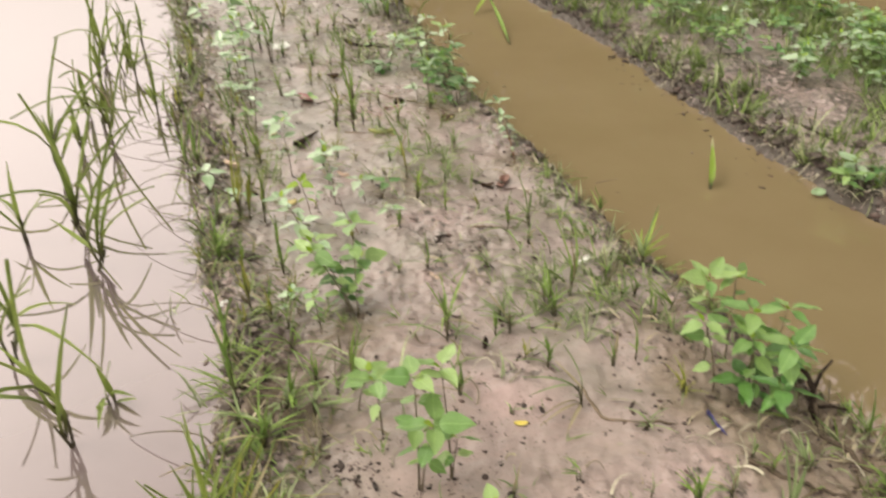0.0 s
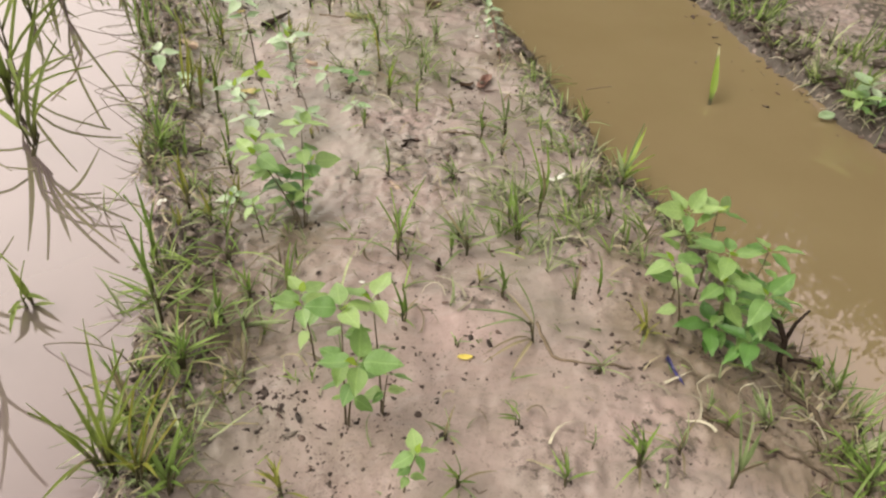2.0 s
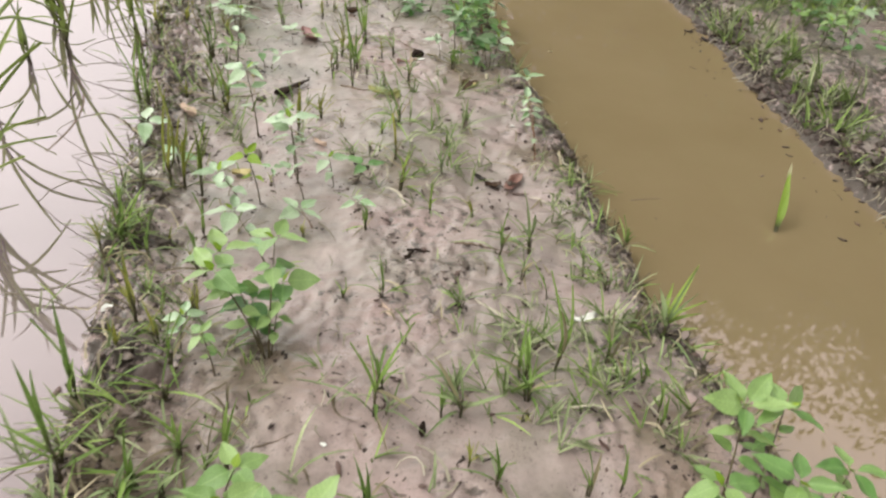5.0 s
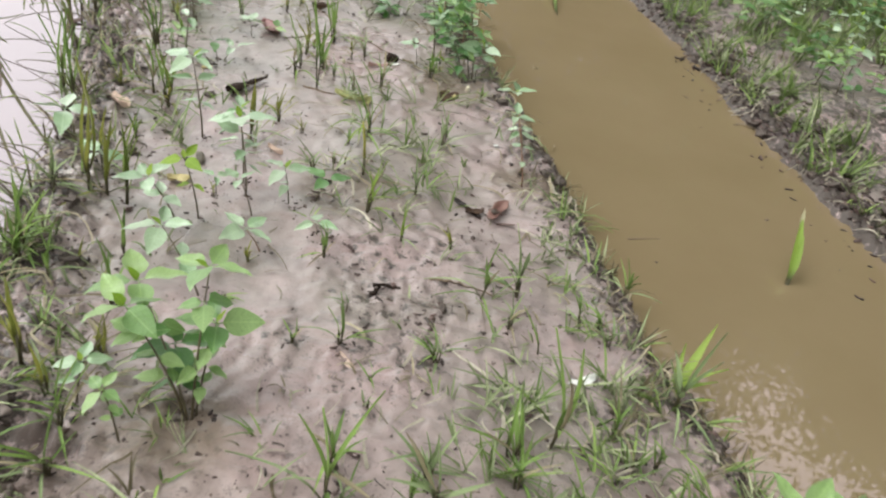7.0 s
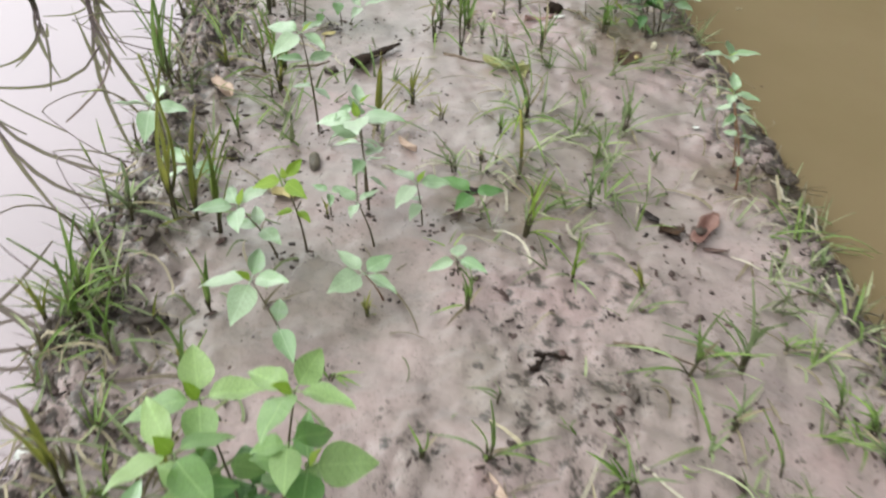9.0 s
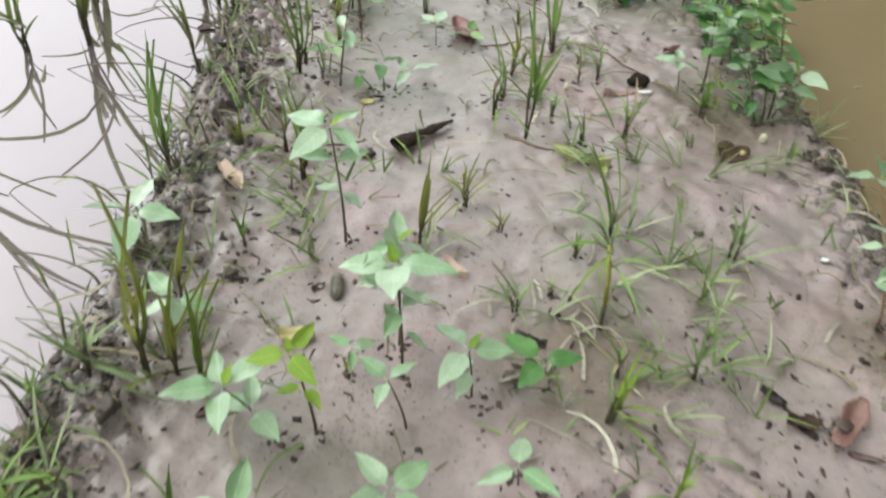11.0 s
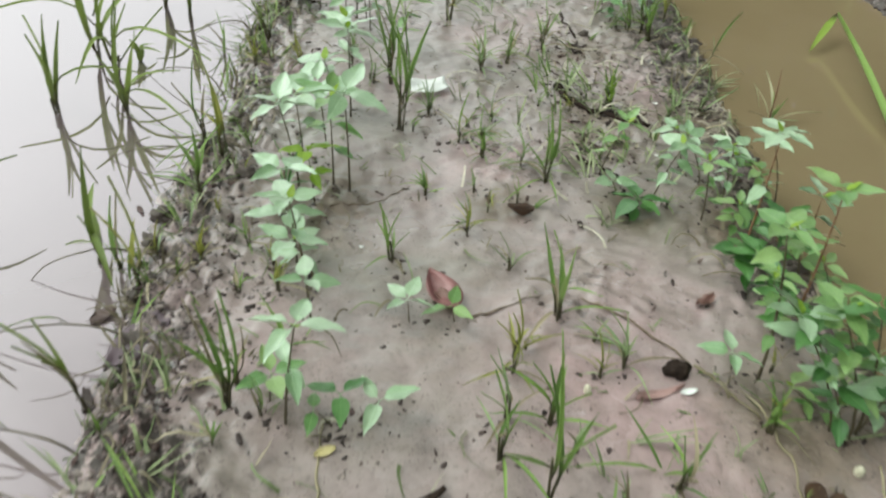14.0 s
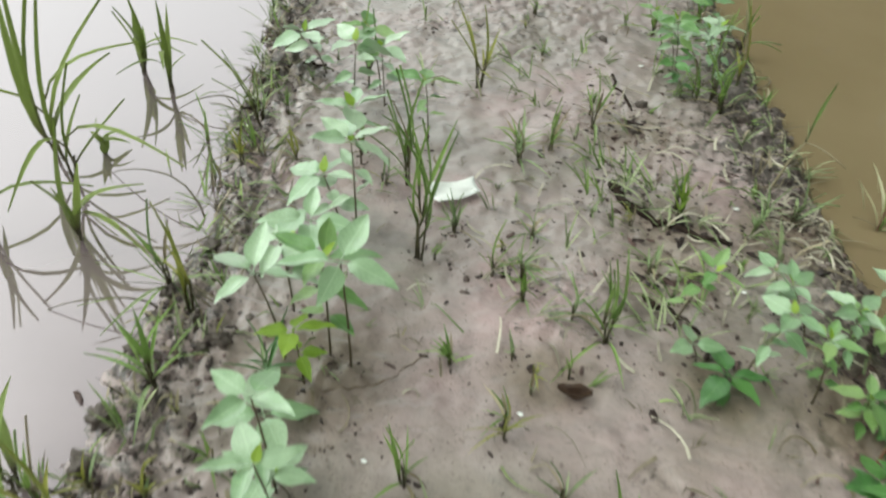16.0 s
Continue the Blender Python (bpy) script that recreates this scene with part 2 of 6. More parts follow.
ROOT = plain_material("muddy_root", (0.035, 0.024, 0.018), (0.13, 0.095, 0.068), 0.75, 45, 0.8, 0.3)
BARK = plain_material("rotten_bark", (0.012, 0.008, 0.007), (0.045, 0.03, 0.023), 0.9, 70, 1.0, 0.15)
TREE_BARK = plain_material("tree_bark", (0.06, 0.045, 0.035), (0.16, 0.13, 0.1), 0.85, 8, 0.8)
TREE_LEAF = leaf_material("tree_leaf", (0.035, 0.085, 0.02), (0.07, 0.13, 0.035), 0.45, 0.2, 0.02)


# ---- mesh helpers ----
def mesh_of(name, verts, faces, mat, smooth=True):
    me = bpy.data.meshes.new(name)
    me.from_pydata([tuple(v) for v in verts], [], faces)
    me.materials.append(mat)
    if smooth:
        me.polygons.foreach_set("use_smooth", [True] * len(me.polygons))
    me.update()
    return me


def thing(name, me, m, label, category, group="", kind=""):
    ob = new(name, me)
    ob.matrix_world = m
    return tagged(ob, label, category, group, kind)


def part(name, me, parent, m=None, label=""):
    ob = new(name, me)
    ob.parent = parent
    if m is not None:
        ob.matrix_basis = m
    return tagged(ob, label)


def tube(points, radii, sides=6):
    """Verts and faces of a tapered round rod through the points."""
    verts, faces, n = [], [], len(points)
    points = [Vector(p) for p in points]
    for i, p in enumerate(points):
        along = (points[min(i + 1, n - 1)] - points[max(i - 1, 0)]).normalized()
        a = along.cross(Vector((0.31, 0.92, 0.23))).normalized()
        b = along.cross(a)
        for k in range(sides):
            w = math.tau * k / sides
            verts.append(p + radii[i] * (math.cos(w) * a + math.sin(w) * b))
    for i in range(n - 1):
        for k in range(sides):
            q = (k + 1) % sides
            faces.append((i * sides + k, i * sides + q, (i + 1) * sides + q, (i + 1) * sides + k))
    faces.append(tuple(range(sides))[::-1])
    faces.append(tuple((n - 1) * sides + k for k in range(sides)))
    return verts, faces


def joined(pieces):
    verts, faces = [], []
    for v, f in pieces:
        k = len(verts)
        verts += v
        faces += [tuple(i + k for i in g) for g in f]
    return verts, faces


def bent_line(h, dx, dy, steps=7, curl=1.6):
    """Points of a stem from the origin up to (dx, dy, h), bending more towards its top."""
    return [Vector((dx * s ** curl, dy * s ** curl, h * s)) for s in (i / (steps - 1) for i in range(steps))]


# ---- value noise on arrays ----
def lattice(ix, iy, seed):
    n = (ix * 374761393 + iy * 668265263 + seed * 974634777) & 0x7FFFFFFF
    n = ((n ^ (n >> 13)) * 1274126177) & 0x7FFFFFFF
    return ((n ^ (n >> 16)) & 0xFFFF) / 65535.0


def smooth_noise(x, y, scale, seed):
    x, y = np.asarray(x) / scale, np.asarray(y) / scale
    ix, iy = np.floor(x).astype(np.int64), np.floor(y).astype(np.int64)
    u, v = x - ix, y - iy
    u, v = u * u * (3 - 2 * u), v * v * (3 - 2 * v)
    low = lattice(ix, iy, seed) * (1 - u) + lattice(ix + 1, iy, seed) * u
    high = lattice(ix, iy + 1, seed) * (1 - u) + lattice(ix + 1, iy + 1, seed) * u
    return (low * (1 - v) + high * v) * 2 - 1


# ---- plan: two low dykes of mud, water on either side of each ----
WATER_Z = -0.03


def paddy_edge(y):
    return np.interp(y, [-4, 0.5, 1.07, 1.4, 2.0, 2.4, 2.7, 2.95, 3.2, 3.55, 4.2, 4.6, 6, 30],
                     [1.1, -0.35, -0.44, -0.515, -0.735, -0.87, -0.985, -1.09, -1.17, -1.24, -1.465, -1.605, -2.1, -10])


def ditch_edge(y):
    return np.interp(y, [-4, 0.5, 0.95, 1.08, 1.3, 1.5, 1.68, 1.95, 2.32, 2.68, 3.1, 3.42, 3.8, 4.2, 4.9, 6, 30],
                     [2.6, 1.1, 0.96, 0.91, 0.86, 0.76, 0.67, 0.55, 0.45, 0.33, 0.19, 0.06, 0.0, -0.08, -0.25, -0.52, -6.5])


def far_bank(y):
    return np.interp(y, [-4, 1.0, 2.0, 2.4, 2.7, 3.3, 4.0, 4.8, 6, 30], [2.95, 1.71, 1.4, 1.3, 1.21, 1.04, 0.9, 0.65, 0.25, -5.45])


def far_edge(y):
    return far_bank(y) + 1.75


def ground_parts(x, y):
    wob = 0.022 * smooth_noise(x, y, 0.17, 1) + 0.014 * smooth_noise(x, y, 0.055, 2) - 0.008
    d1 = np.minimum(x - paddy_edge(y), ditch_edge(y) - x) * 0.93 + wob
    d2 = np.minimum(x - far_bank(y), far_edge(y) - x) * 0.93 + wob
    d3 = np.maximum(x - far_edge(y) - 1.3, paddy_edge(y) - 9 - x) + 3 * wob
    d3 = np.maximum(d3, np.maximum(y - 13, -6 - y))
    d = np.maximum(np.maximum(d1, d2), d3)
    up = np.where(d > 0, 1 - np.exp(-np.maximum(d, 0) / 0.02), 0)
    z = WATER_Z + up * -WATER_Z + np.where(d < 0, np.maximum(d * 0.8, -0.16), 0)
    left = np.where((x - paddy_edge(y) < ditch_edge(y) - x) & (d1 >= d2), 1, 0)
    rim = np.exp(-((d - 0.03 - 0.03 * left) / (0.06 + 0.035 * left)) ** 2)
    z += 0.012 * smooth_noise(x, y, 0.5, 3) * up + 0.008 * smooth_noise(x, y, 0.13, 4) * up + 0.0035 * smooth_noise(x, y, 0.05, 9) * up
    lump = 0.75 * np.abs(smooth_noise(x, y, 0.04, 5)) + 0.75 * np.abs(smooth_noise(x, y, 0.021, 6)) ** 0.8 + 0.3 * smooth_noise(x, y, 0.011, 16)
    rough = np.clip(smooth_noise(x, y, 0.35, 7) * 1.4 - 0.35, 0, 1)
    # patches under the bushes also darken the mud for the shade there
    for px, py, r in ((-0.06, 2.02, 0.11), (0.1, 1.92, 0.1), (0.3, 2.42, 0.1), (-0.3, 4.3, 0.25), (-0.85, 2.6, 0.12), (-0.35, 1.15, 0.15), (0.75, 1.0, 0.17), (0.82, 1.16, 0.12), (0.92, 0.98, 0.13), (0.7, 1.32, 0.1), (0.55, 1.0, 0.18), (0.32, 0.93, 0.12), (0.45, 1.72, 0.12), (-0.05, 3.45, 0.15), (0.0, 2.98, 0.1), (0.15, 2.85, 0.1), (0.0, 3.25, 0.12), (0.22, 2.6, 0.08), (0.12, 2.1, 0.1), (-0.55, 3.6, 0.12), (-0.3, 3.72, 0.1), (0.56, 1.36, 0.11), (0.62, 1.16, 0.09), (0.66, 1.27, 0.13), (0.7, 1.14, 0.13), (0.6, 1.22, 0.1), (-0.2, 1.47, 0.07), (0.03, 3.0, 0.12), (-0.88, 3.3, 0.1), (-0.25, 1.55, 0.1), (0.42, 1.5, 0.1), (0.2, 1.3, 0.07), (-0.12, 1.72, 0.1)):
        rough = np.maximum(rough, np.exp(-((x - px) ** 2 + (y - py) ** 2) / r ** 2))
    rough = np.maximum(rough, np.clip(0.66 + 0.5 * smooth_noise(x, y, 0.22, 17), 0.25, 0.95) * np.clip(d2 * 12, 0, 1))
    z += lump * ((0.019 + 0.011 * left) * rim * np.where(d > -0.05, 1, 0) + 0.013 * rough * up) + 0.0025 * smooth_noise(x, y, 0.02, 8) * up
    z = np.where(d > 0.035, np.maximum(z, WATER_Z + 0.009), z)
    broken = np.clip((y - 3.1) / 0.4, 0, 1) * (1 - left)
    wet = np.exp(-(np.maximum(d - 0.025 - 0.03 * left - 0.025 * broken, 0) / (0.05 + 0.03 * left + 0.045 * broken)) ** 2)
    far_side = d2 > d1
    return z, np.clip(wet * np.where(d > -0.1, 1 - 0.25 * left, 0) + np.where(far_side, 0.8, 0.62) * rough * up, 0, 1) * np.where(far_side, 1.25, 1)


def patches(x, y, spots):
    """1 at the middle of each round patch x, y, radius, fading outwards."""
    rich = 0 * x
    for px, py, r in spots:
        rich = rich + np.exp(-((x - px) ** 2 + (y - py) ** 2) / r ** 2)
    return np.clip(rich, 0, 1)


HUMUS = ((0.67, 1.25, 0.14), (0.77, 1.12, 0.13), (0.85, 1.02, 0.11), (0.92, 0.92, 0.12), (0.58, 1.27, 0.1), (0.7, 1.0, 0.1), (0.55, 1.5, 0.08), (-0.13, 2.25, 0.11), (-0.21, 1.5, 0.08),
                      (0.03, 3.0, 0.13), (-0.9, 3.3, 0.12), (-0.33, 1.2, 0.12), (0.27, 2.45, 0.08),
                      (-0.38, 3.92, 0.09), (-0.37, 3.73, 0.09), (-0.49, 4.23, 0.1), (-0.16, 3.95, 0.1), (-0.27, 3.5, 0.08), (-0.06, 3.5, 0.1), (-0.55, 3.42, 0.07))
RUDDY = ((-0.08, 1.42, 0.13), (-0.3, 1.38, 0.1), (0.02, 1.2, 0.13), (0.05, 0.95, 0.2), (0.3, 1.1, 0.15), (-0.2, 2.9, 0.15), (0.1, 2.45, 0.13), (-0.45, 3.05, 0.15), (-0.25, 3.3, 0.13))


def ground_height(x, y):
    return ground_parts(x, y)[0]


TABLE_X, TABLE_Y, TABLE_STEP = -2.4, 0.3, 0.01
TABLE = ground_height(*np.meshgrid(TABLE_X + TABLE_STEP * np.arange(640), TABLE_Y + TABLE_STEP * np.arange(640))).tolist()


def ground_z(x, y):
    """Height of the ground near the dykes, from a table."""
    u, v = (x - TABLE_X) / TABLE_STEP, (y - TABLE_Y) / TABLE_STEP
    i, j = min(max(int(u), 0), 638), min(max(int(v), 0), 638)
    u, v = u - i, v - j
    return (TABLE[j][i] * (1 - u) + TABLE[j][i + 1] * u) * (1 - v) + (TABLE[j + 1][i] * (1 - u) + TABLE[j + 1][i + 1] * u) * v


def spaced(lo, hi, step, reach):
    mid = list(np.arange(lo, hi, step))
    out, s = [], step
    while mid[-1] + sum(out) < reach:
        s *= 1.32
        out.append(s)
    after = list(mid[-1] + np.cumsum(out))
    return np.array([lo - (a - mid[-1]) for a in after[::-1]] + mid + after)


def build_ground():
    xs, ys = spaced(-1.75, 1.75, 0.0075, 400), spaced(0.6, 5.2, 0.0085, 400)
    gx, gy = np.meshgrid(xs, ys)
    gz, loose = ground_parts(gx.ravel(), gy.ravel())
    verts = np.column_stack([gx.ravel(), gy.ravel(), gz])
    w, h = len(xs), len(ys)
    i = (np.arange(h - 1)[:, None] * w + np.arange(w - 1)[None, :]).ravel()
    faces = np.column_stack([i, i + 1, i + 1 + w, i + w])
    me = bpy.data.meshes.new("ground")
    me.vertices.add(len(verts))
    me.vertices.foreach_set("co", verts.ravel())
    me.loops.add(len(faces) * 4)
    me.loops.foreach_set("vertex_index", faces.ravel())
    me.polygons.add(len(faces))
    me.polygons.foreach_set("loop_start", np.arange(0, len(faces) * 4, 4))
    me.polygons.foreach_set("use_smooth", np.ones(len(faces), bool))
    me.update(calc_edges=True)
    me.validate()
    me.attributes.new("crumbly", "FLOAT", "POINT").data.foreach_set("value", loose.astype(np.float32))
    me.attributes.new("humus", "FLOAT", "POINT").data.foreach_set("value", patches(gx.ravel(), gy.ravel(), HUMUS).astype(np.float32))
    me.attributes.new("ruddy", "FLOAT", "POINT").data.foreach_set("value", patches(gx.ravel(), gy.ravel(), RUDDY).astype(np.float32))
    me.materials.append(MUD)
    thing("ground", me, pose(0, 0, 0), "wet pinkish brown mud dyke between flooded plots", "ground", kind="structure")


def build_water(name, left, right, z, mat, label):
    ys = np.concatenate([np.linspace(-6, 0, 7), np.linspace(0.2, 6, 30), np.linspace(7, 13, 7)])
    verts = [(float(f(y)), float(y), z) for y in ys for f in (left, right)]
    faces = [(2 * i, 2 * i + 1, 2 * i + 3, 2 * i + 2) for i in range(len(ys) - 1)]
    thing(name, mesh_of(name, verts, faces, mat, False), pose(0, 0, 0), label, "water", kind="structure")


build_ground()
build_water("water_paddy", lambda y: paddy_edge(y) - 9.3, lambda y: paddy_edge(y) + 0.15, WATER_Z, PADDY_WATER,
            "still silty paddy water mirroring a pale sky")
build_water("water_ditch", lambda y: ditch_edge(y) - 0.3, lambda y: far_bank(y) + 0.3, WATER_Z, DITCH_WATER,
            "opaque brown muddy water in the ditch")
build_water("water_far_ditch", lambda y: far_edge(y) - 0.3, lambda y: far_edge(y) + 1.6, WATER_Z, DITCH_WATER,
            "opaque brown muddy water behind the second dyke")


# ---- trees beyond the ditch, seen as dark reflections in it ----
def tree(x, y, h, seed):
    rng = random.Random(seed)
    lean = Vector((rng.uniform(-0.5, 0.5), rng.uniform(-0.5, 0.5), 0))
    spine = [Vector((lean.x * s * s, lean.y * s * s, h * 0.8 * s)) for s in (i / 8 for i in range(9))]
    pieces = [tube(spine, [0.16 * (1 - 0.85 * i / 8) * h / 9 for i in range(9)], 8)]
    tips = []
    for k in range(22):
        s = rng.uniform(0.06, 0.98)
        root = Vector((lean.x * s * s, lean.y * s * s, h * 0.8 * s))
        a = rng.uniform(0, math.tau)
        reach = h * rng.uniform(0.2, 0.36) * (1.15 - 0.6 * s)
        end = root + Vector((math.cos(a) * reach, math.sin(a) * reach, reach * rng.uniform(0.25, 0.8)))
        middle = root.lerp(end, 0.5) + Vector((0, 0, reach * 0.1))
        pieces.append(tube([root, middle, end], [0.05 * h / 9, 0.03 * h / 9, 0.012], 5))
        tips += [middle, end, root.lerp(end, 0.75)]
    ob = thing("tree", None, pose(x, y, 0), "dense green broadleaf tree standing beyond the ditch", "tree", "trees beyond the ditch")
    part("trunk", mesh_of("trunk", *joined(pieces), TREE_BARK), ob)
    verts, faces = [], []
    for tip in tips:
        r = h * rng.uniform(0.09, 0.14)
        for k in range(560):
            c = tip + Vector((rng.gauss(0, 0.5), rng.gauss(0, 0.5), rng.gauss(0, 0.38))) * r
            u = Vector((rng.uniform(-1, 1), rng.uniform(-1, 1), rng.uniform(-0.6, 0.3))).normalized()
            v = u.cross(Vector((rng.uniform(-0.5, 0.5), rng.uniform(-0.5, 0.5), 1))).normalized()
            n, s = len(verts), rng.uniform(0.055, 0.12)
            verts += [c - u * s, c + v * s * 0.45, c + u * s - Vector((0, 0, 0.3 * s)), c - v * s * 0.45]
            faces += [(n, n + 1, n + 2), (n, n + 2, n + 3)]
    part("crown", mesh_of("crown", verts, faces, TREE_LEAF, False), ob)
    return ob


grown = [tree(1.6, 15.5, 12.6, 50), tree(7.6, 13.4, 10.0, 52), tree(12.0, 8.0, 10.7, 54)]
for first, tx, ty, turn in ((0, 4.6, 15.0, 70), (1, 10.0, 11.0, 130), (2, 13.4, 4.4, 200), (2, 2.9, 17.5, 20), (0, 6.2, 16.4, 250), (1, 10.6, 13.6, 310)):
    copy_thing(grown[first], pose(tx, ty, 0, 0, 0, turn))


# ---- plants ----
def blade_mesh(bow, mat, shoulder, name):
    """A folded blade, 1 long along z and 1 wide along y, bowed towards x."""
    verts, faces, steps = [], [], 7
    for i in range(steps):
        s = i / (steps - 1)
        x = bow * math.sin(math.pi * s ** 0.75)
        w = 0.5 * (0.45 + 0.55 * min(1, s / shoulder)) * (1 - max(0, (s - shoulder) / (1 - shoulder)) ** 1.8)
        w = max(w, 0.02)
        verts += [(x + 0.012, -w, s), (x - 0.006, 0, s), (x + 0.012, w, s)]
    for i in range(steps - 1):
        for k in (0, 1):
            a = 3 * i + k
            faces.append((a, a + 1, a + 4, a + 3))
    return mesh_of(name, verts, faces, mat)


BOWS = (0.02, 0.07, 0.13, 0.2, 0.3)
BLADES = {}


def blade(parent, root, tip, width, mat, rng, bow=None, name="blade"):
    tip = Vector(tip)
    long = max(tip.length, 0.01)
    k = rng.randrange(len(BOWS)) if bow is None else bow
    if tip.z > 0.9 * long and long < 0.2:
        k = min(k, 1)
    key = (k, mat.name, name)
    if key not in BLADES:
        BLADES[key] = blade_mesh(BOWS[k], mat, 0.35, name)
    z = tip / long
    up = Vector((rng.uniform(-0.12, 0.12), rng.uniform(-0.12, 0.12), 1))
    x = up - up.dot(z) * z
    if x.length < 0.05:
        x = Vector((1, 0, 0)) - z.x * z
    x.normalize()
    y = z.cross(x)
    m = Matrix((x, y, z)).transposed().to_4x4()
    m = Matrix.Translation(root) @ m @ Matrix.Diagonal((long, width, long, 1))
    return part(name, BLADES[key], parent, m)


def tone_word(mat):
    return {"GRASS": "green", "PALE": "pale green", "YELL": "yellow-green", "BRIGHT": "bright green", "DARK": "dark green", "RICE": "green"}[
        {"grass_blade": "GRASS", "pale_grass_blade": "PALE", "yellow_green_blade": "YELL", "bright_grass_blade": "BRIGHT", "dark_leaf": "DARK", "rice_blade": "RICE"}[mat.name]]


def tuft(name, x, y, z, tip, n, spread, mat, width, label, category, group, rng, sheath_r, dry=0.12, bows=5, clad=(0.2, 0.36), basal=0):
    tip = Vector(tip)
    h = tip.length
    stems, roots = [], []
    for k in range(max(1, min(4, n // 2))):
        a, r = rng.uniform(0, math.tau), 0.0 if k == 0 else rng.uniform(0.3, 1) * sheath_r * 2.2
        foot = Vector((r * math.cos(a), r * math.sin(a), -0.012))
        top = foot + Vector((tip.x * 0.12 + rng.uniform(-0.1, 0.1) * spread * h, tip.y * 0.12 + rng.uniform(-0.1, 0.1) * spread * h, h * rng.uniform(*clad) + 0.012))
        stems.append(tube([foot, foot.lerp(top, 0.5), top], [sheath_r, sheath_r * 0.85, sheath_r * 0.55], 6))
        roots.append((foot, top))
    ob = thing(name, mesh_of("sheath", *joined(stems), SHEATH), pose(x, y, z), label, category, group)
    for k in range(n):
        foot, top = roots[k % len(roots)]
        root = foot.lerp(top, rng.uniform(0.45, 0.95))
        if k == 0:
            end = tip - root
        else:
            a = rng.uniform(0, math.tau)
            out = spread * h * rng.uniform(0.25, 1.0)
            end = Vector((tip.x * 0.5 + out * math.cos(a), tip.y * 0.5 + out * math.sin(a), tip.z * rng.uniform(0.35, 1.0) - 0.25 * out)) - root * 0.6
            end.z = max(end.z, 0.012 - root.z)
        m = DRY if rng.random() < dry and k else mat
        blade(ob, root, end, width * rng.uniform(0.7, 1.15), m, rng, 1 if k == 0 and spread < 0.6 else rng.randrange(bows))
    # old outer blades, bent down to the ground
    for k in range(basal):
        a, out = rng.uniform(0, math.tau), h * rng.uniform(0.45, 0.85)
        blade(ob, Vector((0, 0, 0.004)), Vector((out * math.cos(a), out * math.sin(a), 0.008)), width * rng.uniform(0.55, 0.9), rng.choice((DRY, PALE_GRASS, mat)), rng, 2 + rng.randrange(2))
    return ob


PLANTED = [0]
ROOTED = []


def seeded():
    PLANTED[0] += 1
    return random.Random(1000 + PLANTED[0])


def grass(x, y, tip, n, spread, mat, group="grass tufts on the dyke"):
    rng = seeded()
    h = Vector(tip).length
    size = "tall" if h > 0.15 else "small" if h < 0.07 else "thin" if n < 4 else "leafy"
    edge = min(x - float(paddy_edge(y)), float(ditch_edge(y)) - x)
    ROOTED.append((x, y, 0.011 + 0.05 * h, 9))
    place = "at the water's edge" if edge < 0.1 else "rooted in bare wet mud"
    return tuft("grass_tuft", x, y, ground_z(x, y), tip, max(5, round(0.9 * n)) if h > 0.13 else n + (2 if n > 4 else 1), spread, mat, min(0.0034 + 0.026 * h, 0.0064) * (1.3 if h > 0.14 else 1), f"{size} {tone_word(mat)} grass tuft {place}", "grass",
                group, rng, min(0.0016 + 0.007 * h, 0.0029), 0.12, 3 if h > 0.12 else 5, basal=3 if 0.08 < h < 0.2 and n > 3 else 0)


def crowned_stem(x, y, tip, n):
    """A single grass stem with a loose crown of level blades at its top."""
    rng = seeded()
    tip = Vector(tip)
    ob = thing("grass_tuft", None, pose(x, y, ground_z(x, y)), "grass stem with a dark foot and a loose crown of blades", "grass", "grass tufts on the dyke")
    line = [Vector((0, 0, -0.012)), tip * 0.33 + Vector((0.003, 0, 0)), tip * 0.66 + Vector((0.004, 0, 0)), tip]
    part("stem_foot", mesh_of("stem_foot", *tube([line[0], line[0].lerp(line[1], 0.5), line[1]], [0.0036, 0.0034, 0.0032], 6), SHEATH), ob, label="dark brown stem foot")
    part("stem", mesh_of("stem", *tube(line[1:], [0.0034, 0.0036, 0.0024], 6), GREEN_STEM), ob)
    for k in range(n):
        a, out = math.tau * (k + rng.uniform(-0.3, 0.3)) / n, rng.uniform(0.05, 0.105)
        blade(ob, line[2].lerp(tip, rng.uniform(0.2, 1.0)), Vector((out * math.cos(a), out * math.sin(a), rng.uniform(-0.03, 0.03))), rng.uniform(0.0036, 0.006), rng.choice((GRASS, PALE_GRASS, BRIGHT_GRASS)), rng, 1 + rng.randrange(3))
    for k in range(4):
        a, out = rng.uniform(0, math.tau), rng.uniform(0.06, 0.12)
        blade(ob, Vector((0, 0, 0.004)), Vector((out * math.cos(a), out * math.sin(a), 0.008)), 0.0042, rng.choice((DRY, PALE_GRASS)), rng, 2)
    return ob


def rice(x, y, tip, n, spread, mat):
    ob = tuft("rice_plant", x, y, WATER_Z - 0.01, tip, max(4, round(0.6 * n)), spread, mat, 0.0175, "slender green rice plant standing in flooded paddy", "rice plant",
              "rice plants in the paddy", seeded(), 0.004, 0.06, 4, (0.14, 0.24))
    rng, h = seeded(), Vector(tip).length
    for k in range(2):
        a, out = rng.uniform(0, math.tau), h * rng.uniform(0.45, 0.8)
        blade(ob, Vector((0, 0, h * rng.uniform(0.2, 0.35))), Vector((out * math.cos(a), out * math.sin(a), h * rng.uniform(-0.1, 0.25))), 0.0125, mat, rng, 3)
    return ob


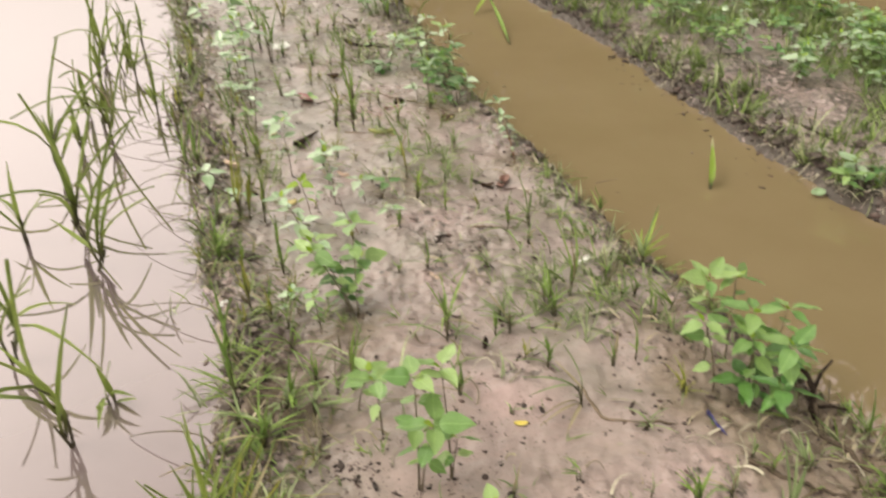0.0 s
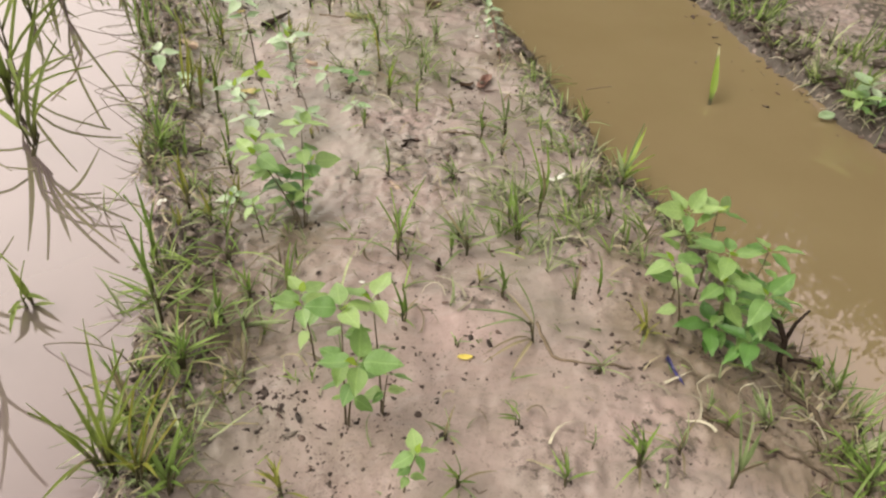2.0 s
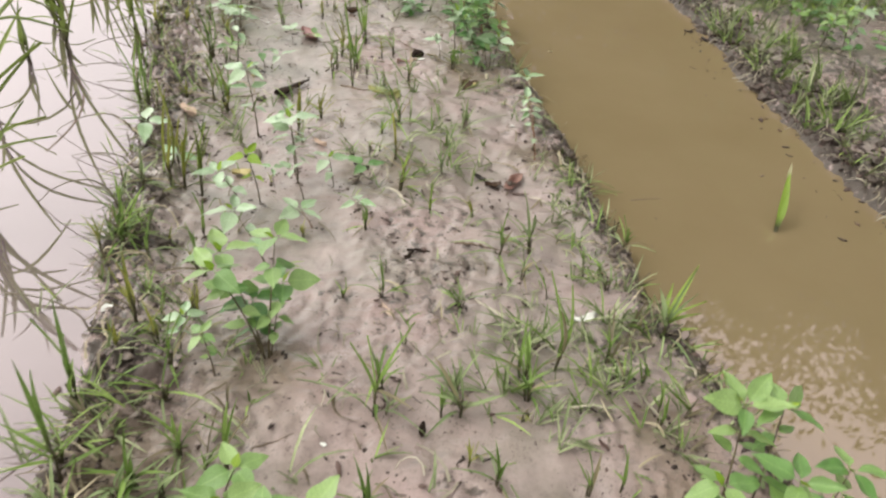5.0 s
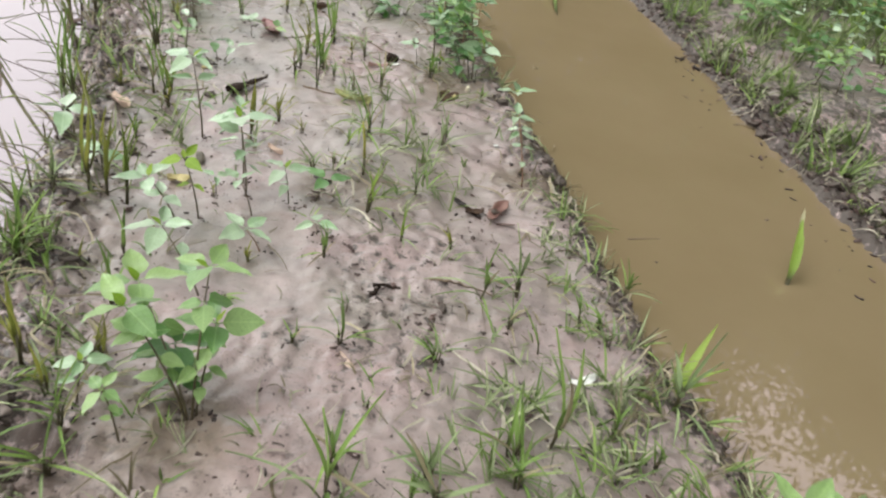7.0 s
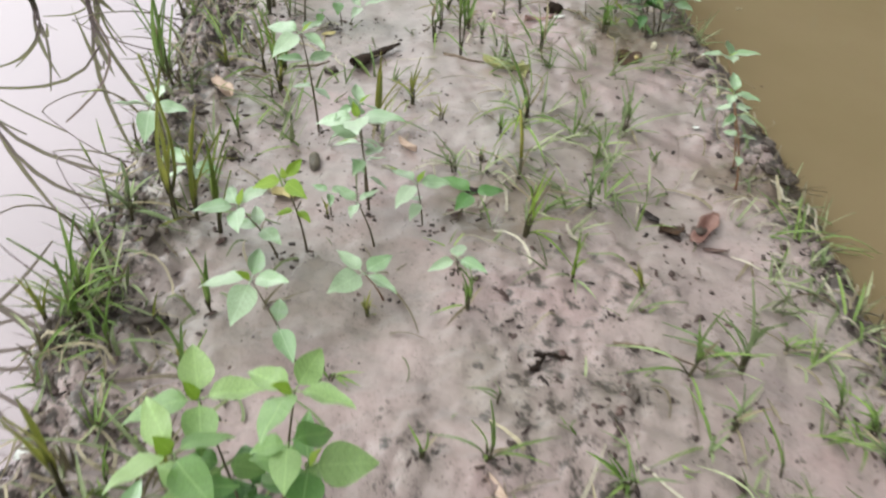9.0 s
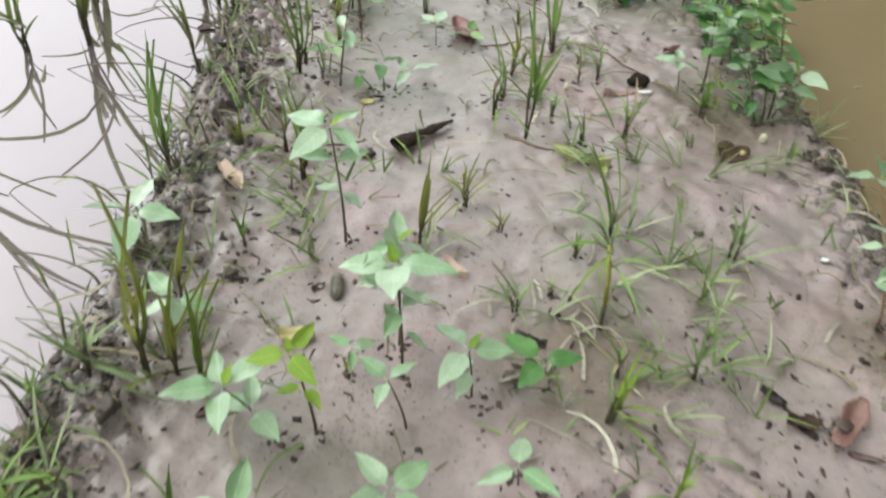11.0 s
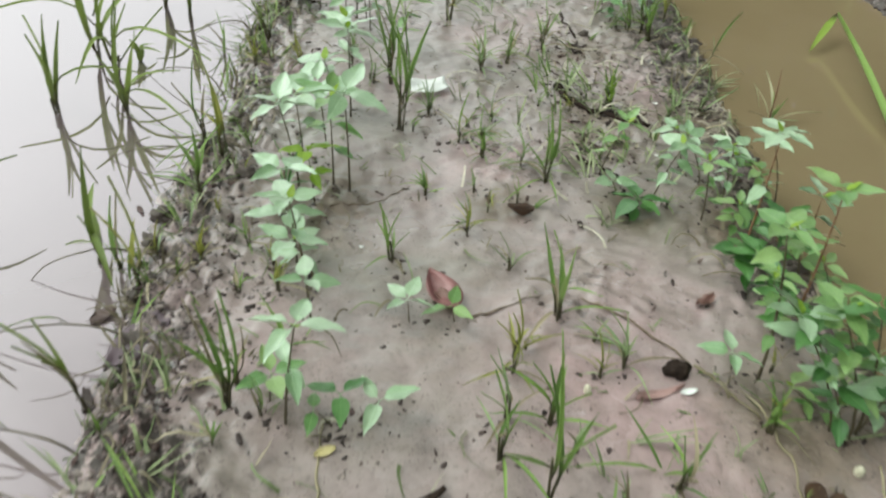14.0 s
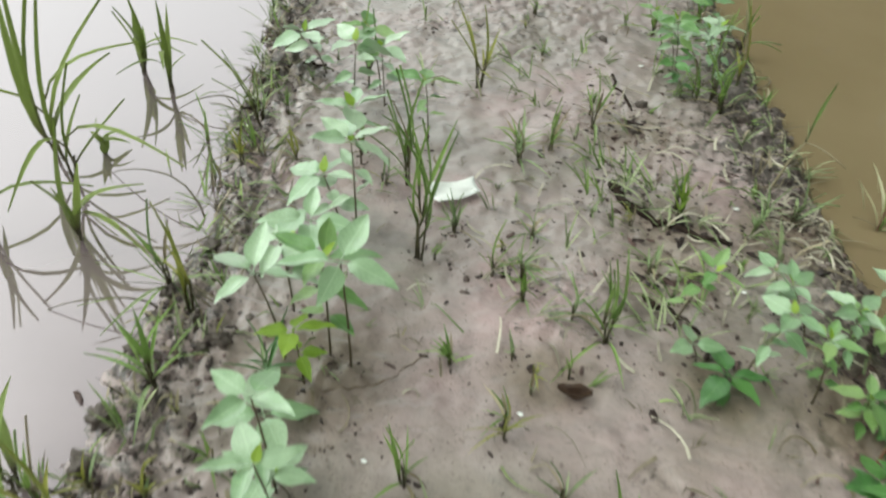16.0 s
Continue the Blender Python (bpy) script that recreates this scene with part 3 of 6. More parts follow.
def ditch_reed(x, y, tip, n, spread, mat):
    wide = 0.024 if n < 3 else 0.015
    return tuft("reed", x, y, WATER_Z - 0.01, tip, n, spread, mat, wide, f"{tone_word(mat)} reed blades standing in brown ditch water", "reed",
                "reeds in the ditch", seeded(), 0.003, 0.0, 5, (0.04, 0.1))


def reed_clump(x, y):
    """Bleached reed blades drooping into the water, green at the heart, with one red shoot."""
    rng = seeded()
    ob = thing("reed", None, pose(x, y, WATER_Z - 0.01), "half-withered reed clump with pale drooping blades in ditch water", "reed", "reeds in the ditch")
    for dx, dy, dz, w, mat, bow in ((0.134, 0.07, 0.035, 0.006, BLEACHED_REED, 2), (-0.03, 0.12, 0.1, 0.008, BLEACHED_REED, 3), (-0.055, 0.08, 0.075, 0.006, BLEACHED_REED, 2), (-0.06, 0.0, 0.03, 0.005, DRY, 3),
                                    (0.03, 0.03, 0.075, 0.006, GRASS, 1), (0.012, 0.015, 0.06, 0.006, GRASS, 1), (-0.01, 0.03, 0.085, 0.005, GRASS, 1), (0.07, 0.0, 0.03, 0.005, PALE_GRASS, 2)):
        blade(ob, Vector((0, 0, 0)), Vector((dx, dy, dz)), w, mat, rng, bow)
    # the pale blades' tips hang down from their bends
    for dx, dy, dz in ((-0.03, 0.12, 0.1), (-0.055, 0.08, 0.075)):
        blade(ob, Vector((dx, dy, dz)), Vector((0.03, -0.02, -0.055)), 0.006, BLEACHED_REED, rng, 1)
    part("shoot", mesh_of("shoot", *tube([Vector((0, 0, 0)), Vector((-0.006, 0.004, 0.08)), Vector((-0.015, 0.01, 0.155))], [0.0022, 0.002, 0.001], 5), RED_STEM), ob, label="thin dark red shoot")
    return ob


def folded_reed(foot, bend, tip):
    """A long reed leaf leaning low over the water, its end folded back."""
    rng = seeded()
    foot, bend, tip = Vector(foot), Vector(bend), Vector(tip)
    ob = thing("reed", None, Matrix.Translation(foot), "long green reed leaf leaning over water, its end folded", "reed", "reeds in the ditch")
    blade(ob, Vector((0, 0, 0)), bend - foot, 0.024, GRASS, rng, 0)
    blade(ob, bend - foot, tip - bend, 0.026, BRIGHT_GRASS, rng, 0, "folded_tip")
    return ob


def dead_stalk(foot, fork, tips):
    """A grey dry stalk rising from the bank, thin shoots spreading from its top."""
    rng = seeded()
    foot, fork = Vector(foot), Vector(fork)
    at = Vector((foot.x, foot.y, ground_z(foot.x, foot.y)))
    ob = thing("dry_stalk", None, Matrix.Translation(at), "grey dry stalk with thin shoots leaning over the ditch", "grass")
    part("stalk", mesh_of("stalk", *tube([Vector((0, 0, -0.008)), (fork - at) * 0.5 + Vector((0, 0, 0.012)), fork - at], [0.0032, 0.0028, 0.0022], 6), DRY), ob)
    for k, p in enumerate(tips):
        blade(ob, fork - at, Vector(p) - fork, 0.0055 if k else 0.007, (GRASS, DRY, PALE_GRASS)[k % 3], rng, 1)
    return ob


def leaf_mesh(mat, broad, droop, cup, name="leaf"):
    """A pointed leaf with its stalk, 1 long along x, its midrib on y = 0."""
    verts, faces, rows = [], [], 9
    for i in range(rows):
        s = i / (rows - 1)
        x = 0.13 + 0.87 * s
        w = broad * (math.sin(math.pi * s ** 0.68) ** 0.95 if 0 < s < 1 else 0) + 0.006
        z = -droop * s * s + 0.02 * math.sin(9 * s)
        for k in (-1, -0.5, 0, 0.5, 1):
            verts.append((x, w * k, z + cup * w * k * k + 0.015 * math.sin(14 * s + 2 * k) * abs(k)))
    for i in range(rows - 1):
        for k in range(4):
            a = 5 * i + k
            faces.append((a, a + 1, a + 6, a + 5))
    stalk = tube([(0, 0, -0.01), (0.08, 0, 0.005), (0.15, 0, 0.0)], [0.012, 0.011, 0.008], 4)
    return mesh_of(name, *joined([(verts, faces), stalk]), mat)


LEAVES = {}


def leaf(parent, at, azimuth, rise, size, mat, rng, twist=None, broad=1.0):
    k = rng.randrange(4)
    key = (mat.name, k)
    if key not in LEAVES:
        LEAVES[key] = leaf_mesh(mat, (0.22, 0.26, 0.19, 0.24)[k], (0.1, 0.2, 0.14, 0.3)[k], (0.3, 0.15, 0.45, 0.1)[k])
    turn = Euler((rng.gauss(0, 0.3) if twist is None else twist, -rise, azimuth))
    part("leaf", LEAVES[key], parent, Matrix.LocRotScale(at, turn, (size, size * broad, size)))


def weed(x, y, tip, nodes, size, mat, top, stem=STEM, z=None, group="broadleaf weeds on the dyke"):
    rng = seeded()
    near = y < 1.75 and x < 0.4
    size *= 1.09 if near else 1.22
    broad = 1.22 if near else 1.0
    if x < float(ditch_edge(y)):
        ROOTED.append((x, y, 0.016, 12))
    tip = Vector(tip)
    line = bent_line(tip.z + 0.012, tip.x, tip.y)
    z = ground_z(x, y) if z is None else z
    for p in line:
        p.z -= 0.012
    r = 0.0012 + 0.0042 * tip.z
    hue = {"weed_leaf": "fresh green", "pale_weed_leaf": "pale green", "young_leaf": "yellow-green", "dark_leaf": "dark green"}[mat.name]
    size_word = "tall" if tip.z > 0.18 else "low" if tip.z < 0.07 else "young"
    ob = thing("broadleaf_weed", None, pose(x, y, z), f"{size_word} {hue} broadleaf weed growing from wet mud", "weed", group)
    part("stem", mesh_of("stem", *tube(line, [r * (1.25 - 0.75 * i / 6) for i in range(7)], 6), stem), ob, None, "dark slender stem")

    def along(s):
        u = s * 6
        i = min(int(u), 5)
        return line[i].lerp(line[i + 1], u - i)

    first = rng.uniform(0, math.tau)
    for k in range(top):
        a = first + math.tau * k / top + rng.gauss(0, 0.2)
        leaf(ob, along(1.0), a, rng.uniform(-0.1, 0.45), size * rng.uniform(0.8, 1.1), mat, rng, None, broad)
    if nodes > 1:
        leaf(ob, along(0.99), first + 0.7, 1.0, size * 0.42, YOUNG_LEAF if mat is not DARK_LEAF else mat, rng, None, broad)
    for j in range(1, nodes):
        s = 1 - 0.75 * j / nodes
        a = first + 1.57 * j + rng.gauss(0, 0.3)
        for q in range(2 if j > 1 or rng.random() < 0.5 else 3):
            leaf(ob, along(s), a + math.tau * 0.42 * q + rng.gauss(0, 0.3), rng.uniform(-0.3, 0.3), size * rng.uniform(0.6, 1.0) * (1 - 0.3 * j / nodes), mat, rng, None, broad)
    return ob


# broadleaf weeds on the dyke
weed(-0.035, 0.986, (-0.009, 0.052, 0.235), 4, 0.064, WEED_LEAF, 4)
weed(-0.030, 0.983, (0.022, -0.018, 0.190), 3, 0.066, WEED_LEAF, 4)
weed(0.026, 1.016, (-0.022, 0.050, 0.235), 2, 0.062, WEED_LEAF, 3)
weed(0.028, 1.012, (0.008, -0.004, 0.115), 2, 0.052, WEED_LEAF, 2)
weed(-0.115, 1.130, (-0.009, -0.022, 0.165), 2, 0.055, WEED_LEAF, 3)
weed(0.605, 1.330, (0.012, 0.095, 0.160), 4, 0.060, WEED_LEAF, 5)
weed(0.660, 1.350, (0.020, 0.085, 0.172), 4, 0.055, WEED_LEAF, 4)
weed(0.735, 1.290, (0.042, 0.070, 0.140), 4, 0.054, WEED_LEAF, 4)
weed(0.668, 1.200, (-0.016, 0.034, 0.150), 4, 0.060, WEED_LEAF, 5)
weed(0.666, 1.222, (-0.008, 0.048, 0.195), 5, 0.058, WEED_LEAF, 4)
weed(0.702, 1.188, (0.010, -0.008, 0.178), 5, 0.060, WEED_LEAF, 4)
weed(0.600, 1.240, (-0.050, 0.010, 0.180), 4, 0.054, WEED_LEAF, 4)
# low stems in darker leaf colour: the bush's inner shade painted in
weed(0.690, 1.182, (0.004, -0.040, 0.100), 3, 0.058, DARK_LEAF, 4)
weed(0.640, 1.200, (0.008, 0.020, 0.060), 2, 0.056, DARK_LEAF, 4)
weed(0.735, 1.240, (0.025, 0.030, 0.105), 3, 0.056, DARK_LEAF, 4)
weed(-0.207, 1.512, (-0.112, 0.095, 0.165), 3, 0.062, WEED_LEAF, 4)
weed(-0.203, 1.516, (-0.013, 0.100, 0.212), 4, 0.06, WEED_LEAF, 4)
weed(-0.215, 1.518, (-0.090, 0.020, 0.176), 4, 0.059, WEED_LEAF, 4)
weed(-0.200, 1.522, (0.004, 0.070, 0.128), 4, 0.058, WEED_LEAF, 4)
# low stem coloured dark for the shade under the upper leaves
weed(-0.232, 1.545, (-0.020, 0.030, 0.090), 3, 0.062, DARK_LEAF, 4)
weed(-0.300, 1.790, (-0.091, 0.056, 0.096), 2, 0.062, PALE_LEAF, 4)
weed(-0.425, 1.985, (-0.042, -0.026, 0.108), 2, 0.056, PALE_LEAF, 4)
weed(0.266, 2.425, (-0.052, 0.066, 0.150), 4, 0.044, PALE_LEAF, 4, RED_STEM)
weed(0.262, 2.490, (-0.060, 0.128, 0.158), 2, 0.044, PALE_LEAF, 4, RED_STEM)
weed(-0.855, 3.092, (-0.016, -0.003, 0.198), 1, 0.054, PALE_LEAF, 4)
weed(-0.842, 3.322, (-0.008, -0.014, 0.226), 1, 0.072, PALE_LEAF, 4)
weed(-0.882, 3.334, (-0.010, 0.006, 0.196), 3, 0.066, WEED_LEAF, 4)
weed(-0.945, 3.304, (-0.023, -0.026, 0.192), 1, 0.072, PALE_LEAF, 4)
weed(-0.955, 3.472, (-0.014, -0.010, 0.158), 1, 0.070, PALE_LEAF, 5)
weed(-0.982, 3.410, (-0.010, -0.010, 0.156), 2, 0.064, PALE_LEAF, 4)
weed(-0.955, 3.622, (-0.006, -0.008, 0.220), 3, 0.070, PALE_LEAF, 5)
weed(-0.062, 3.404, (-0.012, 0.016, 0.262), 2, 0.054, PALE_LEAF, 4, RED_STEM)
weed(0.026, 3.250, (-0.016, 0.014, 0.256), 2, 0.056, WEED_LEAF, 4, RED_STEM)
weed(-0.640, 2.785, (-0.012, 0.006, 0.055), 1, 0.050, DARK_LEAF, 3)
weed(-0.655, 2.775, (-0.030, -0.004, 0.030), 1, 0.040, WEED_LEAF, 2)
weed(-0.628, 2.795, (0.030, 0.010, 0.045), 1, 0.048, PALE_LEAF, 3)
weed(0.078, 0.859, (0.018, 0.001, 0.108), 3, 0.038, WEED_LEAF, 4)
weed(-0.172, 1.196, (0.025, 0.006, 0.105), 2, 0.052, WEED_LEAF, 4)
weed(-0.284, 1.454, (-0.011, -0.009, 0.109), 3, 0.034, WEED_LEAF, 4)
weed(-0.370, 1.502, (0.012, 0.007, 0.083), 2, 0.036, PALE_LEAF, 4)
weed(-0.245, 1.965, (-0.029, -0.010, 0.054), 1, 0.052, PALE_LEAF, 4, RED_STEM)
weed(-0.392, 2.018, (-0.023, -0.011, 0.139), 2, 0.038, YOUNG_LEAF, 3)
weed(-0.152, 2.042, (-0.005, -0.001, 0.031), 1, 0.043, PALE_LEAF, 3)
weed(-0.296, 2.063, (-0.025, -0.009, 0.088), 1, 0.033, PALE_LEAF, 3)
weed(-0.624, 2.084, (0.002, 0.002, 0.041), 1, 0.048, PALE_LEAF, 4)
weed(-0.391, 2.113, (-0.001, -0.001, 0.048), 1, 0.033, PALE_LEAF, 3)
weed(-0.240, 2.139, (-0.013, -0.003, 0.085), 2, 0.048, PALE_LEAF, 3)
weed(-0.336, 2.145, (-0.017, -0.006, 0.178), 4, 0.057, PALE_LEAF, 4)
weed(-0.354, 2.179, (-0.012, -0.004, 0.178), 4, 0.052, PALE_LEAF, 3)
weed(-0.740, 2.184, (-0.007, -0.007, 0.065), 1, 0.057, PALE_LEAF, 4)
weed(-0.192, 2.184, (0.022, 0.000, 0.058), 1, 0.048, DARK_LEAF, 3)
weed(-0.509, 2.339, (-0.021, -0.009, 0.203), 3, 0.057, PALE_LEAF, 4)
weed(-0.720, 2.751, (0.018, 0.009, 0.195), 2, 0.057, PALE_LEAF, 4)
weed(-0.758, 2.779, (0.005, 0.003, 0.057), 1, 0.043, WEED_LEAF, 4)
weed(-0.765, 2.948, (-0.005, -0.002, 0.102), 1, 0.048, PALE_LEAF, 4)
weed(0.058, 2.963, (-0.090, 0.040, 0.162), 6, 0.056, DARK_LEAF, 4)
weed(0.074, 2.977, (-0.083, 0.038, 0.205), 6, 0.056, WEED_LEAF, 4)
weed(0.048, 2.984, (-0.098, 0.042, 0.169), 5, 0.057, PALE_LEAF, 4)
weed(0.084, 2.989, (-0.051, 0.023, 0.220), 5, 0.06, DARK_LEAF, 4)
weed(0.091, 3.000, (0.009, -0.004, 0.103), 3, 0.062, PALE_LEAF, 3)
weed(0.056, 3.004, (-0.072, 0.031, 0.023), 3, 0.052, WEED_LEAF, 3)
weed(-0.799, 3.014, (-0.022, -0.011, 0.210), 3, 0.052, PALE_LEAF, 4)
weed(-0.618, 3.017, (-0.005, -0.001, 0.050), 1, 0.042, PALE_LEAF, 4)
weed(-0.096, 3.039, (-0.013, 0.003, 0.063), 1, 0.048, PALE_LEAF, 4)
weed(-0.544, 3.041, (-0.010, -0.002, 0.034), 1, 0.043, WEED_LEAF, 3)
weed(-0.048, 3.070, (-0.057, -0.001, 0.289), 6, 0.052, WEED_LEAF, 4)
weed(-0.833, 3.092, (-0.023, -0.014, 0.061), 2, 0.057, PALE_LEAF, 4)
weed(0.049, 3.107, (-0.026, 0.000, 0.161), 4, 0.043, WEED_LEAF, 4)
# low DARK_LEAF stems from here to y 3.44 paint the shadow inside this bush
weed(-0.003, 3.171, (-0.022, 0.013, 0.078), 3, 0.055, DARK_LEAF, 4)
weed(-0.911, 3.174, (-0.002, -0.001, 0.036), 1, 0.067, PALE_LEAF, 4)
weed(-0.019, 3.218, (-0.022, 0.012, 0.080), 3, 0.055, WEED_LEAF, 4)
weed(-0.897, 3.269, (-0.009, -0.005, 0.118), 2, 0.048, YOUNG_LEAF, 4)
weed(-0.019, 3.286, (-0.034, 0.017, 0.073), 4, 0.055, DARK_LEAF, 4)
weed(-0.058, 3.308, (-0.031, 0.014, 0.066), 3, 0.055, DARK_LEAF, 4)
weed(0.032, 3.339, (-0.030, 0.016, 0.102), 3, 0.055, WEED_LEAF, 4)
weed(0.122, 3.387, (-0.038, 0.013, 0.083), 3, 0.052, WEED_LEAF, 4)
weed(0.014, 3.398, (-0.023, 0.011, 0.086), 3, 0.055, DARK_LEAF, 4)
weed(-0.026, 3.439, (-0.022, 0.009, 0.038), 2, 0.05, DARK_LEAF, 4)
weed(-0.079, 3.472, (-0.005, 0.003, 0.068), 4, 0.047, WEED_LEAF, 4)
weed(0.062, 3.473, (-0.009, 0.003, 0.159), 3, 0.057, PALE_LEAF, 4, RED_STEM)
weed(-0.268, 3.500, (-0.004, 0.000, 0.034), 2, 0.060, DARK_LEAF, 5)
weed(-0.136, 3.511, (-0.023, 0.003, 0.134), 4, 0.043, WEED_LEAF, 4)
weed(-0.245, 3.528, (0.031, 0.002, 0.162), 4, 0.048, PALE_LEAF, 4)
weed(-0.315, 3.551, (-0.015, 0.000, 0.026), 1, 0.043, PALE_LEAF, 3)
weed(-0.095, 3.595, (-0.015, 0.003, 0.131), 4, 0.048, PALE_LEAF, 4)
weed(-0.361, 3.613, (0.033, 0.003, 0.137), 3, 0.043, WEED_LEAF, 4)
weed(-0.999, 3.646, (-0.026, -0.012, 0.124), 3, 0.071, PALE_LEAF, 4)
weed(-0.073, 3.649, (-0.014, 0.006, 0.081), 3, 0.043, WEED_LEAF, 4)
weed(-0.141, 3.651, (-0.051, 0.019, 0.092), 3, 0.048, PALE_LEAF, 4)
weed(-0.000, 3.654, (-0.028, 0.006, 0.060), 4, 0.039, WEED_LEAF, 4)
weed(0.035, 3.687, (-0.049, 0.012, 0.145), 1, 0.057, PALE_LEAF, 4)
weed(-0.184, 3.701, (-0.034, 0.004, 0.091), 2, 0.043, PALE_LEAF, 4)
weed(-1.040, 3.856, (-0.014, -0.006, 0.138), 3, 0.076, PALE_LEAF, 4)
weed(-0.934, 3.989, (-0.012, -0.003, 0.148), 3, 0.064, WEED_LEAF, 4)
weed(-1.134, 4.042, (0.005, 0.002, 0.172), 4, 0.071, PALE_LEAF, 4)
weed(-1.077, 4.094, (-0.010, -0.003, 0.151), 3, 0.066, PALE_LEAF, 4)
weed(-1.116, 4.171, (-0.027, -0.010, 0.157), 3, 0.069, WEED_LEAF, 4)
weed(-1.267, 4.189, (-0.047, -0.022, 0.111), 3, 0.067, PALE_LEAF, 4)
weed(-0.398, 4.440, (-0.044, 0.003, 0.084), 3, 0.05, DARK_LEAF, 4)
weed(-0.314, 4.494, (-0.041, 0.005, 0.183), 4, 0.05, PALE_LEAF, 4)
weed(-0.425, 4.526, (-0.030, 0.002, 0.166), 4, 0.055, WEED_LEAF, 4)
weed(-0.352, 4.560, (-0.079, 0.007, 0.125), 4, 0.05, PALE_LEAF, 4)
weed(-0.431, 4.577, (-0.030, 0.002, 0.113), 3, 0.057, PALE_LEAF, 4)
weed(-0.332, 4.648, (-0.033, 0.003, 0.113), 3, 0.057, PALE_LEAF, 4)
weed(-0.465, 4.653, (-0.050, 0.002, 0.137), 4, 0.05, WEED_LEAF, 4)
weed(-0.397, 4.704, (-0.045, 0.003, 0.162), 4, 0.055, WEED_LEAF, 4)
weed(-0.343, 4.729, (-0.029, 0.003, 0.150), 4, 0.05, DARK_LEAF, 4)
# grass on the dyke
grass(-0.294, 0.820, (0.042, 0.026, 0.140), 14, 0.6, GRASS)
grass(-0.340, 0.822, (0.029, 0.020, 0.219), 11, 0.5, YELLOW_GRASS)
grass(-0.118, 0.837, (-0.003, -0.001, 0.105), 6, 0.5, YELLOW_GRASS)
grass(-0.387, 0.839, (-0.004, -0.003, 0.306), 9, 0.7, RICE)
grass(-0.325, 0.849, (0.005, 0.003, 0.127), 7, 0.5, GRASS)
grass(-0.412, 0.858, (-0.052, -0.039, 0.212), 8, 0.5, RICE)
grass(0.168, 0.869, (-0.012, 0.001, 0.088), 5, 0.5, GRASS)
grass(0.346, 0.883, (-0.015, 0.005, 0.093), 4, 0.5, GRASS)
grass(0.622, 0.893, (-0.000, 0.000, 0.158), 2, 0.4, PALE_GRASS)
grass(0.868, 0.912, (-0.042, 0.042, 0.108), 14, 0.8, GRASS)
grass(0.472, 0.918, (-0.033, 0.016, 0.102), 8, 0.45, GRASS)
grass(-0.401, 0.956, (-0.044, -0.028, 0.113), 8, 0.6, RICE)
grass(0.552, 0.959, (-0.012, 0.007, 0.102), 5, 0.6, PALE_GRASS)
grass(0.145, 0.962, (-0.008, 0.000, 0.083), 4, 0.5, PALE_GRASS)
grass(0.844, 0.971, (-0.011, 0.010, 0.084), 9, 0.9, GRASS)
grass(0.267, 0.996, (-0.027, 0.005, 0.065), 3, 0.7, GRASS)
grass(0.645, 1.011, (0.005, -0.003, 0.070), 5, 0.8, GRASS)
grass(-0.258, 1.019, (0.009, 0.004, 0.079), 4, 0.4, YELLOW_GRASS)
grass(0.718, 1.025, (-0.025, 0.018, 0.072), 7, 0.7, PALE_GRASS)
grass(-0.447, 1.029, (-0.019, -0.012, 0.103), 5, 0.8, GRASS)
grass(0.620, 1.051, (-0.009, 0.005, 0.059), 5, 0.6, PALE_GRASS)
grass(-0.420, 1.058, (0.006, 0.003, 0.069), 6, 0.5, GRASS)
grass(-0.340, 1.063, (-0.009, -0.005, 0.117), 16, 0.9, GRASS)
grass(0.429, 1.134, (0.015, -0.005, 0.051), 7, 1.2, PALE_GRASS)
grass(-0.406, 1.136, (-0.027, -0.014, 0.094), 6, 1.0, PALE_GRASS)
grass(0.898, 1.138, (-0.014, 0.012, 0.135), 5, 0.6, GRASS)
grass(0.863, 1.163, (-0.030, 0.023, 0.060), 4, 0.6, GRASS)
grass(-0.319, 1.164, (0.035, 0.015, 0.072), 9, 1.0, PALE_GRASS)
grass(-0.423, 1.183, (0.006, 0.005, 0.249), 4, 0.5, GRASS)
grass(-0.266, 1.186, (0.049, 0.018, 0.087), 9, 0.9, PALE_GRASS)
grass(-0.308, 1.197, (0.002, 0.001, 0.142), 10, 0.7, GRASS)
grass(0.308, 1.202, (-0.053, 0.010, 0.160), 5, 0.7, PALE_GRASS)
grass(-0.443, 1.215, (-0.007, -0.004, 0.162), 3, 0.6, GRASS)
grass(0.534, 1.234, (-0.016, 0.006, 0.089), 7, 0.9, YELLOW_GRASS)
grass(0.047, 1.241, (-0.002, -0.000, 0.095), 5, 0.6, GRASS)
grass(-0.191, 1.266, (0.025, 0.013, 0.169), 2, 0.2, GRASS)
grass(-0.271, 1.276, (-0.004, -0.001, 0.105), 9, 0.6, GRASS)
grass(0.249, 1.317, (-0.014, 0.002, 0.094), 5, 0.5, GRASS)
grass(-0.478, 1.334, (-0.025, -0.021, 0.223), 3, 0.3, GRASS)
grass(0.400, 1.338, (-0.023, 0.006, 0.116), 3, 0.2, GRASS)
grass(0.197, 1.347, (0.010, -0.001, 0.067), 4, 0.6, YELLOW_GRASS)
grass(0.454, 1.349, (-0.020, 0.006, 0.111), 2, 0.2, GRASS)
grass(-0.347, 1.378, (0.021, 0.013, 0.131), 8, 0.8, GRASS)
grass(0.019, 1.423, (-0.018, -0.003, 0.194), 5, 0.6, GRASS)
grass(-0.363, 1.446, (0.015, 0.006, 0.134), 6, 0.6, GRASS)
grass(0.136, 1.453, (-0.005, 0.000, 0.076), 4, 0.5, GRASS)
